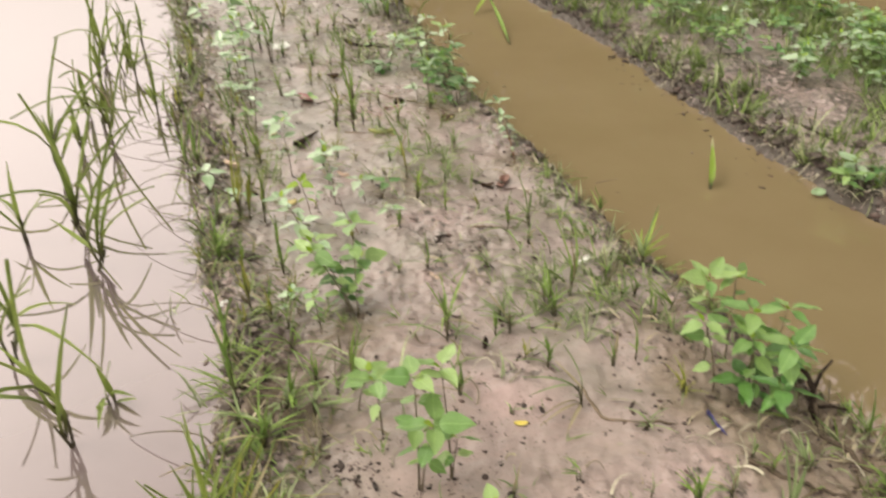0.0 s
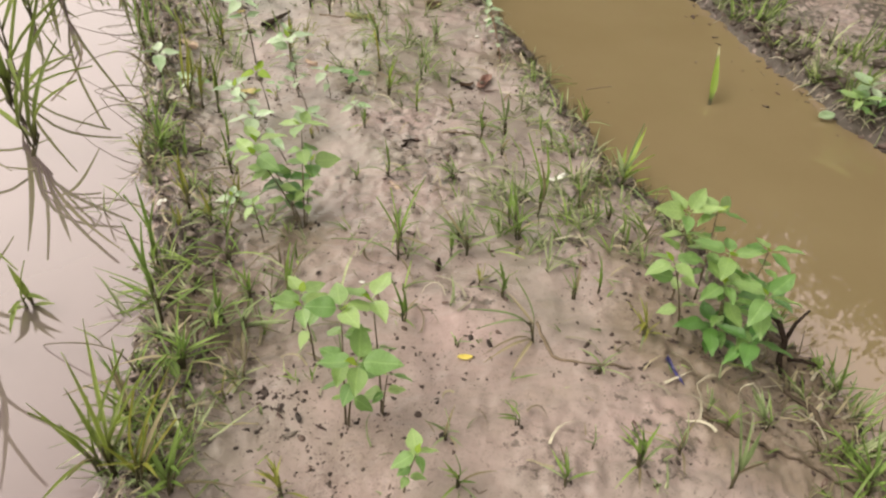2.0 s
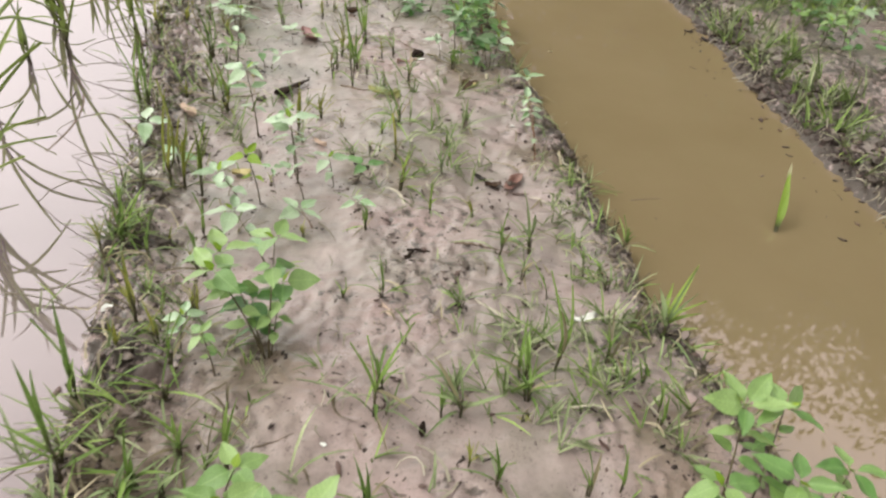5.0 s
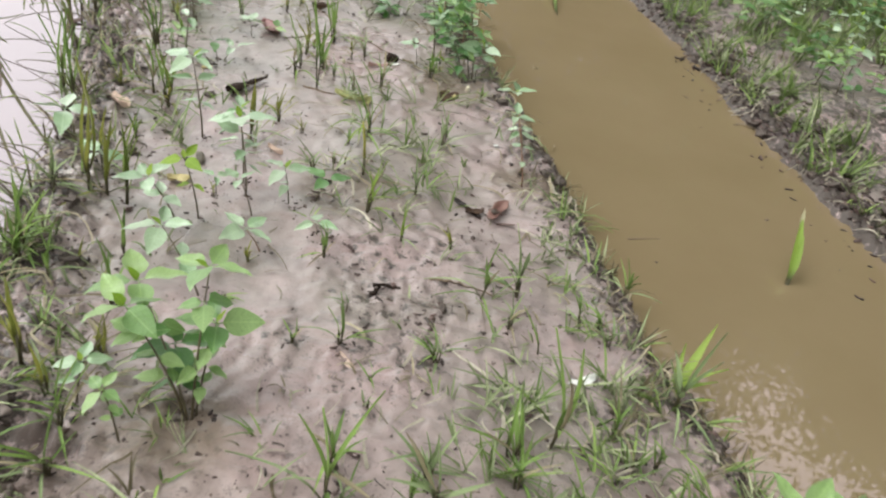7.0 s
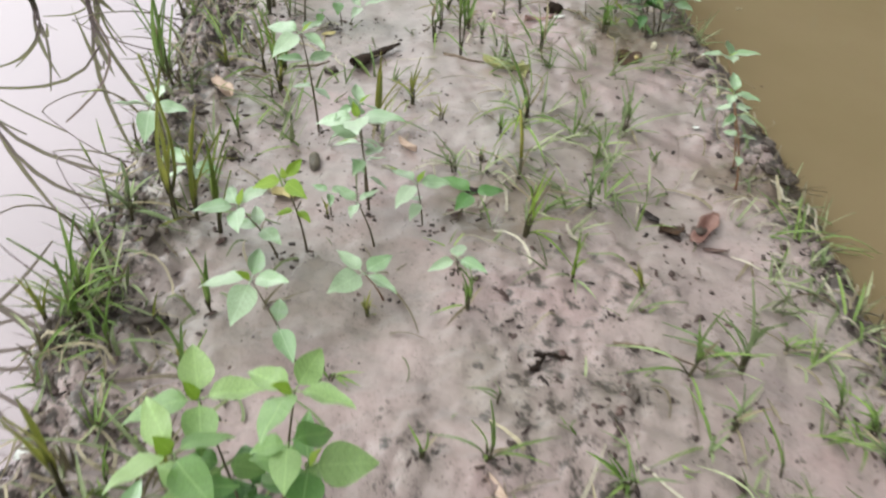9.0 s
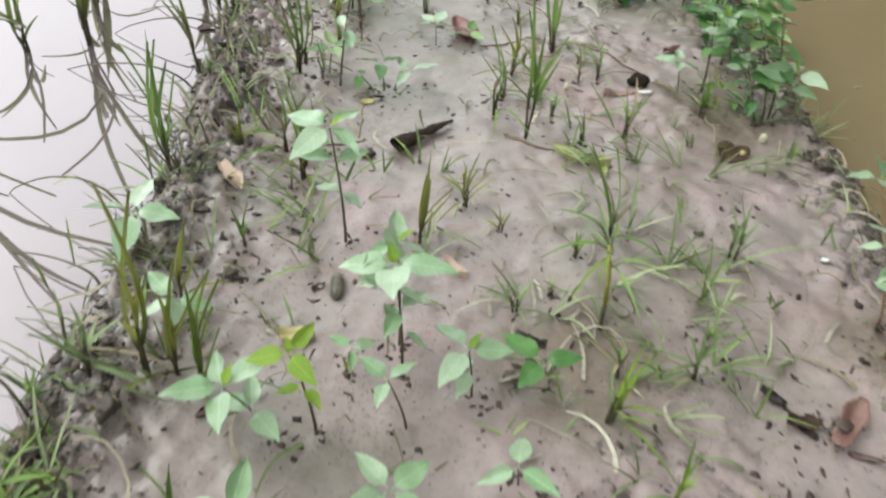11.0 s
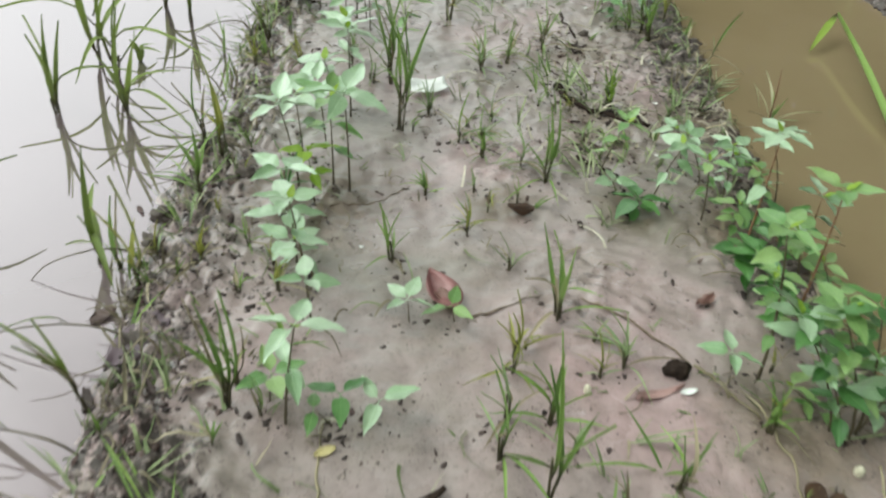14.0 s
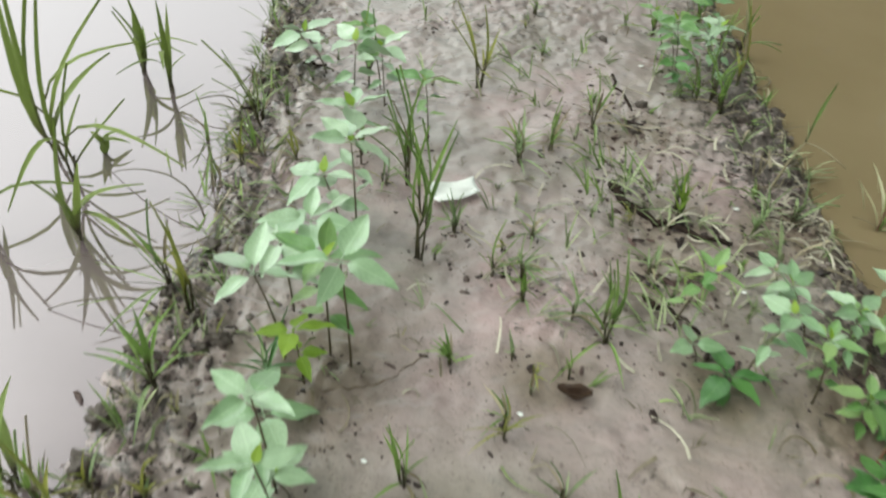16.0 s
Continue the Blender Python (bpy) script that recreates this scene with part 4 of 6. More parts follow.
grass(0.173, 1.459, (-0.021, 0.000, 0.140), 10, 0.7, PALE_GRASS)
grass(-0.472, 1.461, (0.002, 0.002, 0.085), 3, 0.5, YELLOW_GRASS)
grass(0.019, 1.474, (-0.010, -0.001, 0.097), 6, 0.8, GRASS)
grass(0.534, 1.501, (-0.030, 0.012, 0.115), 3, 0.3, GRASS)
grass(-0.416, 1.502, (-0.012, -0.005, 0.114), 3, 0.4, YELLOW_GRASS)
grass(0.152, 1.502, (-0.015, 0.000, 0.097), 12, 0.7, PALE_GRASS)
grass(0.293, 1.518, (-0.019, 0.003, 0.085), 12, 0.9, GRASS)
grass(-0.477, 1.543, (0.000, 0.001, 0.182), 3, 0.3, YELLOW_GRASS)
grass(0.536, 1.545, (-0.015, 0.005, 0.074), 2, 0.3, GRASS)
grass(-0.432, 1.563, (0.011, 0.013, 0.077), 2, 0.2, GRASS)
grass(0.280, 1.569, (-0.016, 0.002, 0.129), 12, 0.8, GRASS)
grass(-0.378, 1.589, (0.013, 0.007, 0.106), 3, 0.3, YELLOW_GRASS)
grass(0.470, 1.595, (-0.011, 0.003, 0.109), 4, 0.5, GRASS)
grass(0.338, 1.610, (-0.008, 0.001, 0.213), 5, 0.4, GRASS)
grass(0.509, 1.614, (-0.014, 0.004, 0.075), 6, 0.5, GRASS)
grass(0.439, 1.652, (-0.016, 0.004, 0.098), 4, 0.4, GRASS)
grass(-0.107, 1.715, (0.001, 0.000, 0.057), 4, 0.6, GRASS)
grass(-0.424, 1.718, (-0.014, -0.005, 0.139), 3, 0.5, GRASS)
grass(-0.542, 1.729, (-0.004, -0.002, 0.112), 4, 0.6, GRASS)
grass(-0.032, 1.733, (-0.010, -0.001, 0.118), 4, 0.5, GRASS)
grass(-0.451, 1.746, (0.016, 0.008, 0.073), 3, 0.4, YELLOW_GRASS)
grass(0.133, 1.751, (-0.033, 0.008, 0.053), 7, 0.9, GRASS)
grass(-0.664, 1.758, (-0.003, -0.004, 0.103), 4, 0.5, YELLOW_GRASS)
grass(-0.609, 1.759, (0.015, 0.018, 0.108), 14, 0.5, GRASS)
grass(0.562, 1.763, (0.018, -0.005, 0.195), 8, 0.6, PALE_GRASS)
grass(-0.620, 1.790, (0.023, 0.010, 0.171), 9, 0.45, GRASS)
grass(-0.266, 1.797, (0.046, 0.016, 0.015), 4, 1.0, GRASS)
grass(0.320, 1.835, (-0.051, 0.026, 0.084), 2, 0.2, GRASS)
grass(-0.461, 1.850, (-0.017, -0.008, 0.124), 2, 0.5, GRASS)
grass(0.260, 1.885, (-0.013, 0.005, 0.084), 7, 0.5, PALE_GRASS)
grass(0.451, 1.892, (-0.032, 0.006, 0.077), 8, 0.9, PALE_GRASS)
grass(-0.698, 1.917, (0.017, 0.017, 0.060), 4, 0.5, GRASS)
grass(0.402, 1.934, (-0.051, 0.029, 0.015), 4, 0.7, PALE_GRASS)
grass(0.441, 1.934, (-0.035, 0.022, 0.055), 9, 0.8, GRASS)
grass(0.199, 1.959, (0.008, -0.002, 0.139), 7, 0.6, GRASS)
grass(0.401, 1.965, (-0.041, 0.022, 0.070), 3, 0.4, GRASS)
grass(-0.665, 1.968, (0.005, 0.004, 0.116), 6, 0.5, PALE_GRASS)
grass(-0.120, 1.977, (-0.005, -0.001, 0.084), 7, 0.35, GRASS)
grass(0.271, 1.988, (-0.038, 0.013, 0.161), 8, 0.5, PALE_GRASS)
grass(-0.604, 1.999, (-0.003, -0.004, 0.286), 4, 0.25, YELLOW_GRASS)
grass(-0.536, 2.006, (0.027, 0.027, 0.184), 2, 0.15, RICE)
grass(-0.582, 2.020, (0.018, 0.013, 0.189), 5, 0.3, YELLOW_GRASS)
grass(0.502, 2.079, (-0.022, 0.004, 0.094), 4, 0.6, GRASS)
grass(0.017, 2.087, (0.006, 0.01, 0.096), 4, 0.3, BRIGHT_GRASS)
grass(0.123, 2.099, (-0.020, 0.003, 0.055), 6, 0.6, YELLOW_GRASS)
grass(-0.644, 2.122, (0.012, 0.012, 0.123), 4, 0.3, YELLOW_GRASS)
grass(-0.073, 2.167, (0.026, 0.02, 0.128), 9, 0.45, BRIGHT_GRASS)
grass(0.334, 2.241, (-0.014, 0.005, 0.049), 3, 0.3, GRASS)
grass(-0.074, 2.246, (-0.040, 0.007, 0.068), 6, 0.5, GRASS)
grass(-0.633, 2.260, (0.008, 0.006, 0.082), 3, 0.3, GRASS)
grass(0.018, 2.283, (-0.014, 0.004, 0.114), 5, 0.5, PALE_GRASS)
grass(-0.229, 2.307, (-0.046, -0.003, 0.078), 4, 0.5, PALE_GRASS)
crowned_stem(-0.113, 2.312, (-0.022, 0.03, 0.122), 9)
grass(-0.846, 2.336, (-0.002, -0.001, 0.136), 6, 0.5, GRASS)
grass(-0.194, 2.355, (-0.011, -0.002, 0.040), 5, 0.8, PALE_GRASS)
grass(0.030, 2.356, (0.001, -0.000, 0.042), 3, 0.5, GRASS)
grass(-0.828, 2.361, (-0.001, -0.001, 0.228), 5, 0.3, GRASS)
grass(-0.411, 2.390, (0.006, 0.002, 0.170), 4, 0.35, YELLOW_GRASS)
grass(-0.639, 2.411, (-0.002, -0.001, 0.060), 2, 0.3, GRASS)
grass(-0.899, 2.437, (0.008, 0.010, 0.230), 4, 0.3, GRASS)
grass(-0.178, 2.443, (0.004, 0.001, 0.052), 7, 0.9, GRASS)
grass(-0.641, 2.457, (-0.022, -0.011, 0.152), 5, 0.3, YELLOW_GRASS)
grass(-0.301, 2.461, (-0.010, -0.001, 0.053), 4, 0.5, YELLOW_GRASS)
grass(-0.771, 2.477, (0.001, 0.001, 0.077), 6, 0.5, YELLOW_GRASS)
grass(-0.661, 2.490, (-0.016, -0.009, 0.152), 7, 0.45, GRASS)
grass(-0.140, 2.503, (-0.025, 0.006, 0.162), 8, 0.5, GRASS)
grass(-0.374, 2.503, (0.012, 0.002, 0.107), 5, 0.6, YELLOW_GRASS)
grass(-0.700, 2.507, (-0.014, -0.010, 0.144), 5, 0.5, GRASS)
grass(-0.672, 2.539, (0.001, 0.000, 0.104), 5, 0.4, GRASS)
grass(-0.389, 2.539, (-0.006, -0.002, 0.060), 2, 0.3, YELLOW_GRASS)
grass(0.054, 2.555, (-0.029, 0.014, 0.111), 5, 0.5, PALE_GRASS)
grass(-0.941, 2.644, (-0.004, -0.003, 0.050), 3, 0.4, GRASS)
grass(-0.997, 2.692, (-0.064, -0.062, 0.237), 3, 0.2, RICE)
grass(-0.201, 2.709, (-0.055, -0.001, 0.015), 9, 1.2, PALE_GRASS)
grass(-0.336, 2.739, (-0.039, -0.002, 0.319), 6, 0.3, GRASS)
grass(-0.755, 2.746, (-0.004, -0.002, 0.082), 3, 0.4, GRASS)
grass(-0.809, 2.751, (0.005, 0.004, 0.224), 7, 0.35, GRASS)
grass(-0.236, 2.765, (-0.022, 0.004, 0.071), 5, 0.6, PALE_GRASS)
grass(-0.821, 2.792, (-0.007, -0.004, 0.139), 7, 0.3, GRASS)
grass(-0.411, 2.793, (-0.031, -0.004, 0.175), 4, 0.25, GRASS)
grass(-0.168, 2.815, (-0.021, 0.002, 0.110), 5, 0.6, GRASS)
grass(-0.312, 2.833, (-0.008, -0.001, 0.074), 5, 0.5, PALE_GRASS)
grass(-0.416, 2.861, (-0.043, 0.001, 0.125), 5, 0.5, PALE_GRASS)
grass(-0.353, 2.877, (-0.007, 0.001, 0.156), 6, 0.5, GRASS)
grass(-0.784, 2.877, (-0.010, -0.005, 0.084), 4, 0.5, GRASS)
grass(-1.070, 2.938, (-0.012, -0.008, 0.226), 5, 0.3, YELLOW_GRASS)
grass(-0.040, 2.955, (-0.011, -0.000, 0.093), 9, 0.6, GRASS)
grass(-0.428, 2.956, (-0.008, -0.001, 0.109), 4, 0.4, YELLOW_GRASS)
grass(-1.143, 2.981, (0.006, 0.009, 0.180), 4, 0.3, GRASS)
grass(-0.910, 2.981, (-0.007, -0.004, 0.069), 5, 0.6, GRASS)
grass(-0.432, 2.991, (-0.016, -0.000, 0.144), 4, 0.35, YELLOW_GRASS)
grass(-0.292, 2.994, (-0.004, -0.000, 0.081), 4, 0.4, YELLOW_GRASS)
grass(-0.852, 3.009, (-0.006, -0.003, 0.086), 5, 0.5, YELLOW_GRASS)
grass(-1.082, 3.010, (0.007, 0.006, 0.082), 4, 0.4, YELLOW_GRASS)
grass(-1.001, 3.011, (0.013, 0.010, 0.092), 4, 0.5, YELLOW_GRASS)
grass(-0.259, 3.022, (-0.046, 0.010, 0.107), 5, 0.6, PALE_GRASS)
grass(-1.016, 3.037, (0.021, 0.014, 0.049), 4, 0.6, YELLOW_GRASS)
grass(-0.889, 3.064, (0.003, 0.001, 0.069), 4, 0.4, YELLOW_GRASS)
grass(-0.950, 3.092, (-0.007, -0.004, 0.087), 5, 0.6, GRASS)
grass(-0.380, 3.110, (-0.037, 0.002, 0.177), 9, 0.5, GRASS)
grass(-1.033, 3.142, (0.001, 0.000, 0.053), 4, 0.5, YELLOW_GRASS)
grass(-0.695, 3.161, (-0.029, -0.009, 0.131), 4, 0.4, GRASS)
grass(-1.087, 3.175, (-0.003, -0.002, 0.163), 4, 0.4, GRASS)
grass(-0.481, 3.206, (-0.033, -0.003, 0.083), 4, 0.4, PALE_GRASS)
grass(-0.950, 3.249, (-0.013, -0.008, 0.135), 10, 0.5, DARK_LEAF)
grass(-0.585, 3.280, (-0.006, -0.000, 0.094), 4, 0.4, YELLOW_GRASS)
grass(-0.589, 3.312, (-0.013, -0.003, 0.080), 4, 0.4, GRASS)
grass(-1.127, 3.331, (-0.020, -0.016, 0.237), 4, 0.4, YELLOW_GRASS)
grass(-1.194, 3.374, (-0.004, -0.003, 0.189), 5, 0.35, GRASS)
grass(-0.704, 3.396, (-0.012, -0.003, 0.056), 14, 0.9, GRASS)
grass(-0.512, 3.430, (-0.010, -0.001, 0.065), 3, 0.3, GRASS)
grass(-0.607, 3.437, (-0.014, -0.001, 0.058), 4, 0.4, PALE_GRASS)
grass(-0.469, 3.521, (-0.018, 0.001, 0.182), 4, 0.35, GRASS)
grass(-0.529, 3.558, (-0.021, -0.002, 0.105), 4, 0.5, PALE_GRASS)
grass(-0.474, 3.561, (-0.011, -0.001, 0.133), 4, 0.3, GRASS)
grass(-0.620, 3.585, (-0.034, -0.003, 0.081), 7, 0.5, GRASS)
grass(-0.828, 3.615, (0.003, 0.001, 0.285), 7, 0.3, GRASS)
grass(-0.694, 3.633, (0.014, 0.003, 0.133), 4, 0.4, GRASS)
grass(-0.633, 3.635, (-0.009, -0.001, 0.108), 7, 0.6, PALE_GRASS)
grass(-0.365, 3.678, (-0.010, -0.000, 0.069), 3, 0.3, PALE_GRASS)
grass(-0.686, 3.699, (-0.026, -0.004, 0.041), 5, 0.6, YELLOW_GRASS)
grass(-0.791, 3.719, (-0.015, -0.003, 0.106), 6, 0.6, PALE_GRASS)
grass(-1.253, 3.734, (0.009, 0.006, 0.108), 5, 0.4, YELLOW_GRASS)
grass(-0.419, 3.735, (0.013, 0.000, 0.075), 6, 1.1, PALE_GRASS)
grass(-0.864, 3.741, (-0.011, -0.003, 0.223), 5, 0.4, GRASS)
grass(-0.644, 3.758, (0.002, 0.000, 0.088), 6, 0.6, PALE_GRASS)
grass(-1.253, 3.787, (-0.008, -0.004, 0.115), 5, 0.3, GRASS)
grass(-1.159, 3.790, (-0.008, -0.004, 0.102), 4, 0.3, YELLOW_GRASS)
grass(-0.249, 3.797, (-0.009, 0.002, 0.052), 6, 0.5, GRASS)
grass(-0.970, 3.809, (-0.009, -0.003, 0.092), 5, 0.8, PALE_GRASS)
grass(-0.926, 3.828, (-0.030, -0.010, 0.265), 8, 0.25, GRASS)
grass(-1.404, 3.848, (-0.011, -0.008, 0.166), 6, 0.4, GRASS)
grass(-1.287, 3.882, (-0.088, -0.052, 0.212), 3, 0.3, RICE)
grass(-0.945, 3.886, (-0.024, -0.008, 0.235), 6, 0.3, GRASS)
grass(-1.052, 3.890, (-0.002, -0.001, 0.107), 5, 0.4, GRASS)
grass(-1.310, 3.926, (0.001, 0.001, 0.114), 6, 0.6, PALE_GRASS)
grass(-0.371, 3.930, (-0.008, 0.01, 0.105), 8, 0.3, BRIGHT_GRASS)
grass(-0.222, 3.934, (-0.005, 0.001, 0.089), 6, 0.6, PALE_GRASS)
grass(-1.255, 3.950, (0.000, 0.000, 0.068), 4, 0.4, GRASS)
grass(-0.377, 3.962, (-0.020, -0.000, 0.114), 7, 0.4, GRASS)
grass(-0.726, 3.999, (-0.012, -0.002, 0.114), 9, 0.8, PALE_GRASS)
grass(-0.145, 4.000, (-0.013, 0.001, 0.147), 6, 0.7, PALE_GRASS)
grass(-0.195, 4.017, (-0.019, 0.005, 0.079), 7, 0.7, PALE_GRASS)
grass(-0.743, 4.050, (-0.004, -0.001, 0.078), 9, 0.9, GRASS)
grass(-0.219, 4.065, (-0.014, 0.001, 0.053), 6, 0.6, GRASS)
grass(-0.670, 4.077, (0.010, 0.001, 0.119), 5, 0.4, GRASS)
grass(-0.673, 4.116, (0.005, 0.001, 0.113), 4, 0.3, GRASS)
grass(-1.142, 4.159, (0.003, 0.001, 0.231), 3, 0.1, GRASS)
grass(-0.594, 4.205, (-0.013, -0.001, 0.155), 5, 0.35, GRASS)
grass(-0.611, 4.276, (-0.002, -0.000, 0.082), 4, 0.4, GRASS)
grass(-0.893, 4.284, (-0.008, -0.002, 0.213), 9, 0.5, YELLOW_GRASS)
grass(-0.298, 4.407, (-0.080, 0.010, 0.154), 10, 0.5, GRASS)
grass(-0.403, 4.421, (-0.013, -0.000, 0.059), 5, 0.3, GRASS)
grass(-0.368, 4.421, (-0.020, 0.002, 0.119), 9, 0.6, GRASS)
grass(-0.327, 4.456, (-0.008, 0.001, 0.231), 7, 0.4, GRASS)
grass(-0.782, 4.537, (0.002, 0.000, 0.056), 7, 1.0, PALE_GRASS)
grass(-0.264, 4.566, (-0.031, 0.004, 0.210), 6, 0.3, YELLOW_GRASS)
grass(-0.855, 4.782, (-0.017, -0.003, 0.079), 6, 0.4, GRASS)
grass(-0.505, 4.834, (-0.020, 0.000, 0.123), 8, 0.4, GRASS)
grass(-0.251, 4.843, (-0.034, 0.004, 0.173), 8, 0.4, GRASS)
grass(-0.587, 4.854, (-0.018, -0.000, 0.079), 5, 0.4, GRASS)
grass(-0.384, 4.864, (-0.033, 0.002, 0.154), 10, 0.4, GRASS)
# reeds in the ditch
ditch_reed(0.572, 1.800, (0.062, 0.115, 0.140), 6, 0.45, BRIGHT_GRASS)
tipped = ditch_reed(0.925, 2.300, (0.048, 0.195, 0.110), 2, 0.06, BRIGHT_GRASS)
blade(tipped, Vector((0.038, 0.154, 0.089)), Vector((0.014, 0.055, 0.034)), 0.011, BLEACHED_REED, random.Random(6), 0, "withered_tip")
reed_clump(0.046, 4.090)
folded_reed((0.37, 4.02, WATER_Z - 0.01), (0.29, 4.84, 0.045), (0.2, 4.62, -0.015))
# rice in the paddy
rice(-0.753, 1.112, (-0.002, -0.001, 0.467), 6, 0.4, RICE)
rice(-0.726, 1.239, (0.021, 0.016, 0.122), 4, 0.6, RICE)
rice(-0.998, 1.380, (-0.001, -0.001, 0.369), 5, 0.4, RICE)
rice(-0.964, 1.771, (0.110, 0.074, 0.430), 8, 0.5, RICE)
rice(-1.228, 1.924, (0.010, 0.006, 0.273), 4, 0.4, RICE)
rice(-1.044, 1.927, (-0.064, -0.035, 0.485), 9, 0.5, RICE)
rice(-1.299, 2.343, (0.079, 0.044, 0.496), 8, 0.5, RICE)
rice(-1.349, 2.607, (-0.013, -0.016, 0.230), 5, 0.4, RICE)
rice(-1.262, 2.689, (0.027, 0.013, 0.508), 7, 0.5, RICE)
rice(-1.340, 2.809, (0.030, 0.030, 0.240), 5, 0.4, RICE)
rice(-1.469, 2.954, (-0.002, -0.002, 0.248), 5, 0.5, RICE)
rice(-1.191, 2.983, (0.010, 0.018, 0.246), 5, 0.4, RICE)
rice(-1.591, 3.404, (-0.012, -0.011, 0.244), 4, 0.3, RICE)
rice(-1.444, 3.453, (0.017, 0.013, 0.270), 8, 0.35, RICE)
rice(-1.577, 3.614, (0.019, 0.020, 0.401), 7, 0.4, RICE)
rice(-1.659, 3.673, (-0.003, -0.001, 0.455), 8, 0.6, RICE)
rice(-1.586, 3.719, (0.003, 0.003, 0.093), 4, 0.4, RICE)
rice(-1.603, 4.009, (0.001, 0.001, 0.247), 3, 0.2, RICE)
rice(-1.716, 4.066, (-0.008, -0.007, 0.226), 9, 0.45, RICE)

dead_stalk((-0.188, 4.114, 0.0), (-0.13, 4.222, 0.07), ((-0.057, 4.458, 0.12), (-0.04, 4.179, 0.05), (-0.142, 4.224, 0.12)))

# ---- second dyke: weeds and grass ----
bank = random.Random(21)
placed = 0
while placed < 175:
    y = bank.uniform(2.1, 5.6)
    off = 0.24 + 1.4 * bank.random() ** 0.7
    x = float(far_bank(y)) + off
    if smooth_noise(x, y, 0.42, 31) < 0.2 - 0.85 * off:
        continue
    placed += 1
    h = bank.uniform(0.06, 0.2)
    weed(x, y, (bank.uniform(-0.04, 0.04), bank.uniform(-0.03, 0.03), h), bank.choice((2, 3, 3, 4)), bank.uniform(0.045, 0.072),
         bank.choice((WEED_LEAF, WEED_LEAF, PALE_LEAF, DARK_LEAF)), 4, group="broadleaf weeds on the second dyke")

# leafy clumps of four stems on the second dyke, and the plant hanging over its bank
for cx, cy in ((1.267, 4.345), (1.459, 3.776), (1.618, 3.33), (2.15, 4.375), (2.11, 3.592)):
    for k in range(4):
        weed(cx + bank.gauss(0, 0.03), cy + bank.gauss(0, 0.03), (bank.gauss(0, 0.03), bank.gauss(0, 0.03), bank.uniform(0.1, 0.19)), 4, bank.uniform(0.05, 0.065), (WEED_LEAF, PALE_LEAF, WEED_LEAF, WEED_LEAF)[k], 5,
             group="broadleaf weeds on the second dyke")
for dx, dy, lean, size, mat in ((0.0, 0.0, -0.05, 0.06, WEED_LEAF), (0.06, 0.03, 0.0, 0.05, DARK_LEAF), (0.03, 0.06, -0.03, 0.062, PALE_LEAF)):
    weed(1.375 + dx, 2.235 + dy, (lean, -0.03, 0.075), 3, size, mat, 4, group="broadleaf weeds on the second dyke")


def blade_field(name, clumps, mats, label):
    """Many small tufts joined into one mesh; clumps: x, y, height, blades, spread, lean x, lean y."""
    rng = random.Random(len(clumps))
    verts, faces, slots = [], [], []
    for x, y, h, n, spread, lx, ly in clumps:
        base = max(ground_z(x, y), WATER_Z) - 0.004
        slot = rng.randrange(len(mats))
        for k in range(n):
            a, out = rng.uniform(0, math.tau), spread * h * rng.uniform(0.2, 1)
            end = Vector((lx + out * math.cos(a), ly + out * math.sin(a), h * rng.uniform(0.4, 1) - 0.2 * out))
            foot = Vector((x + rng.gauss(0, 0.004), y + rng.gauss(0, 0.004), base))
            bow = Vector((0, 0, 1)) * end.length * rng.uniform(0.02, 0.25) * min(1.0, out / (h + 0.001))
            side = Vector((-math.sin(a), math.cos(a), 0)) * (0.0016 + 0.012 * h) * rng.uniform(0.7, 1.2)
            q = len(verts)
            for i in range(5):
                s = i / 4
                p = foot + end * s + bow * math.sin(math.pi * s ** 0.8)
                w = side * (0.5 + 0.5 * min(1, 3 * s)) * (1 - s ** 2.5) + side * 0.04
                verts += [p - w, p + Vector((0, 0, -0.0012)), p + w]
            for i in range(4):
                for u in (0, 1):
                    faces.append((q + 3 * i + u, q + 3 * i + u + 1, q + 3 * i + u + 4, q + 3 * i + u + 3))
                    slots.append(slot)
    me = mesh_of(name, verts, faces, mats[0])
    for m in mats[1:]:
        me.materials.append(m)
    me.polygons.foreach_set("material_index", slots)
    thing(name, me, pose(0, 0, 0), label, "grass", kind="stuff")


SMALL_GREEN = crumb_material("small_green_blades", (0.09, 0.15, 0.03), (0.3, 0.41, 0.11))
SMALL_PALE = crumb_material("small_pale_blades", (0.15, 0.19, 0.08), (0.44, 0.48, 0.28))
SMALL_DRY = crumb_material("small_dry_blades", (0.1, 0.08, 0.045), (0.36, 0.31, 0.2))
clumps = []
for k in range(2500):
    y = bank.uniform(1.9, 5.8)
    off = 0.02 + 0.3 * bank.random() if k % 9 == 0 else 0.28 + 1.42 * bank.random() ** 0.75
    x = float(far_bank(y)) + off
    if k % 9 and smooth_noise(x, y, 0.3, 33) < 0.28 - 0.85 * off:
        continue
    clumps.append((x, y, bank.uniform(0.04, 0.15), bank.randint(5, 10), bank.uniform(0.4, 1.0), bank.gauss(0, 0.03), bank.gauss(0, 0.02)))
blade_field("bank_grass", clumps, (SMALL_GREEN, SMALL_GREEN, SMALL_PALE), "dense green grass covering the second dyke")


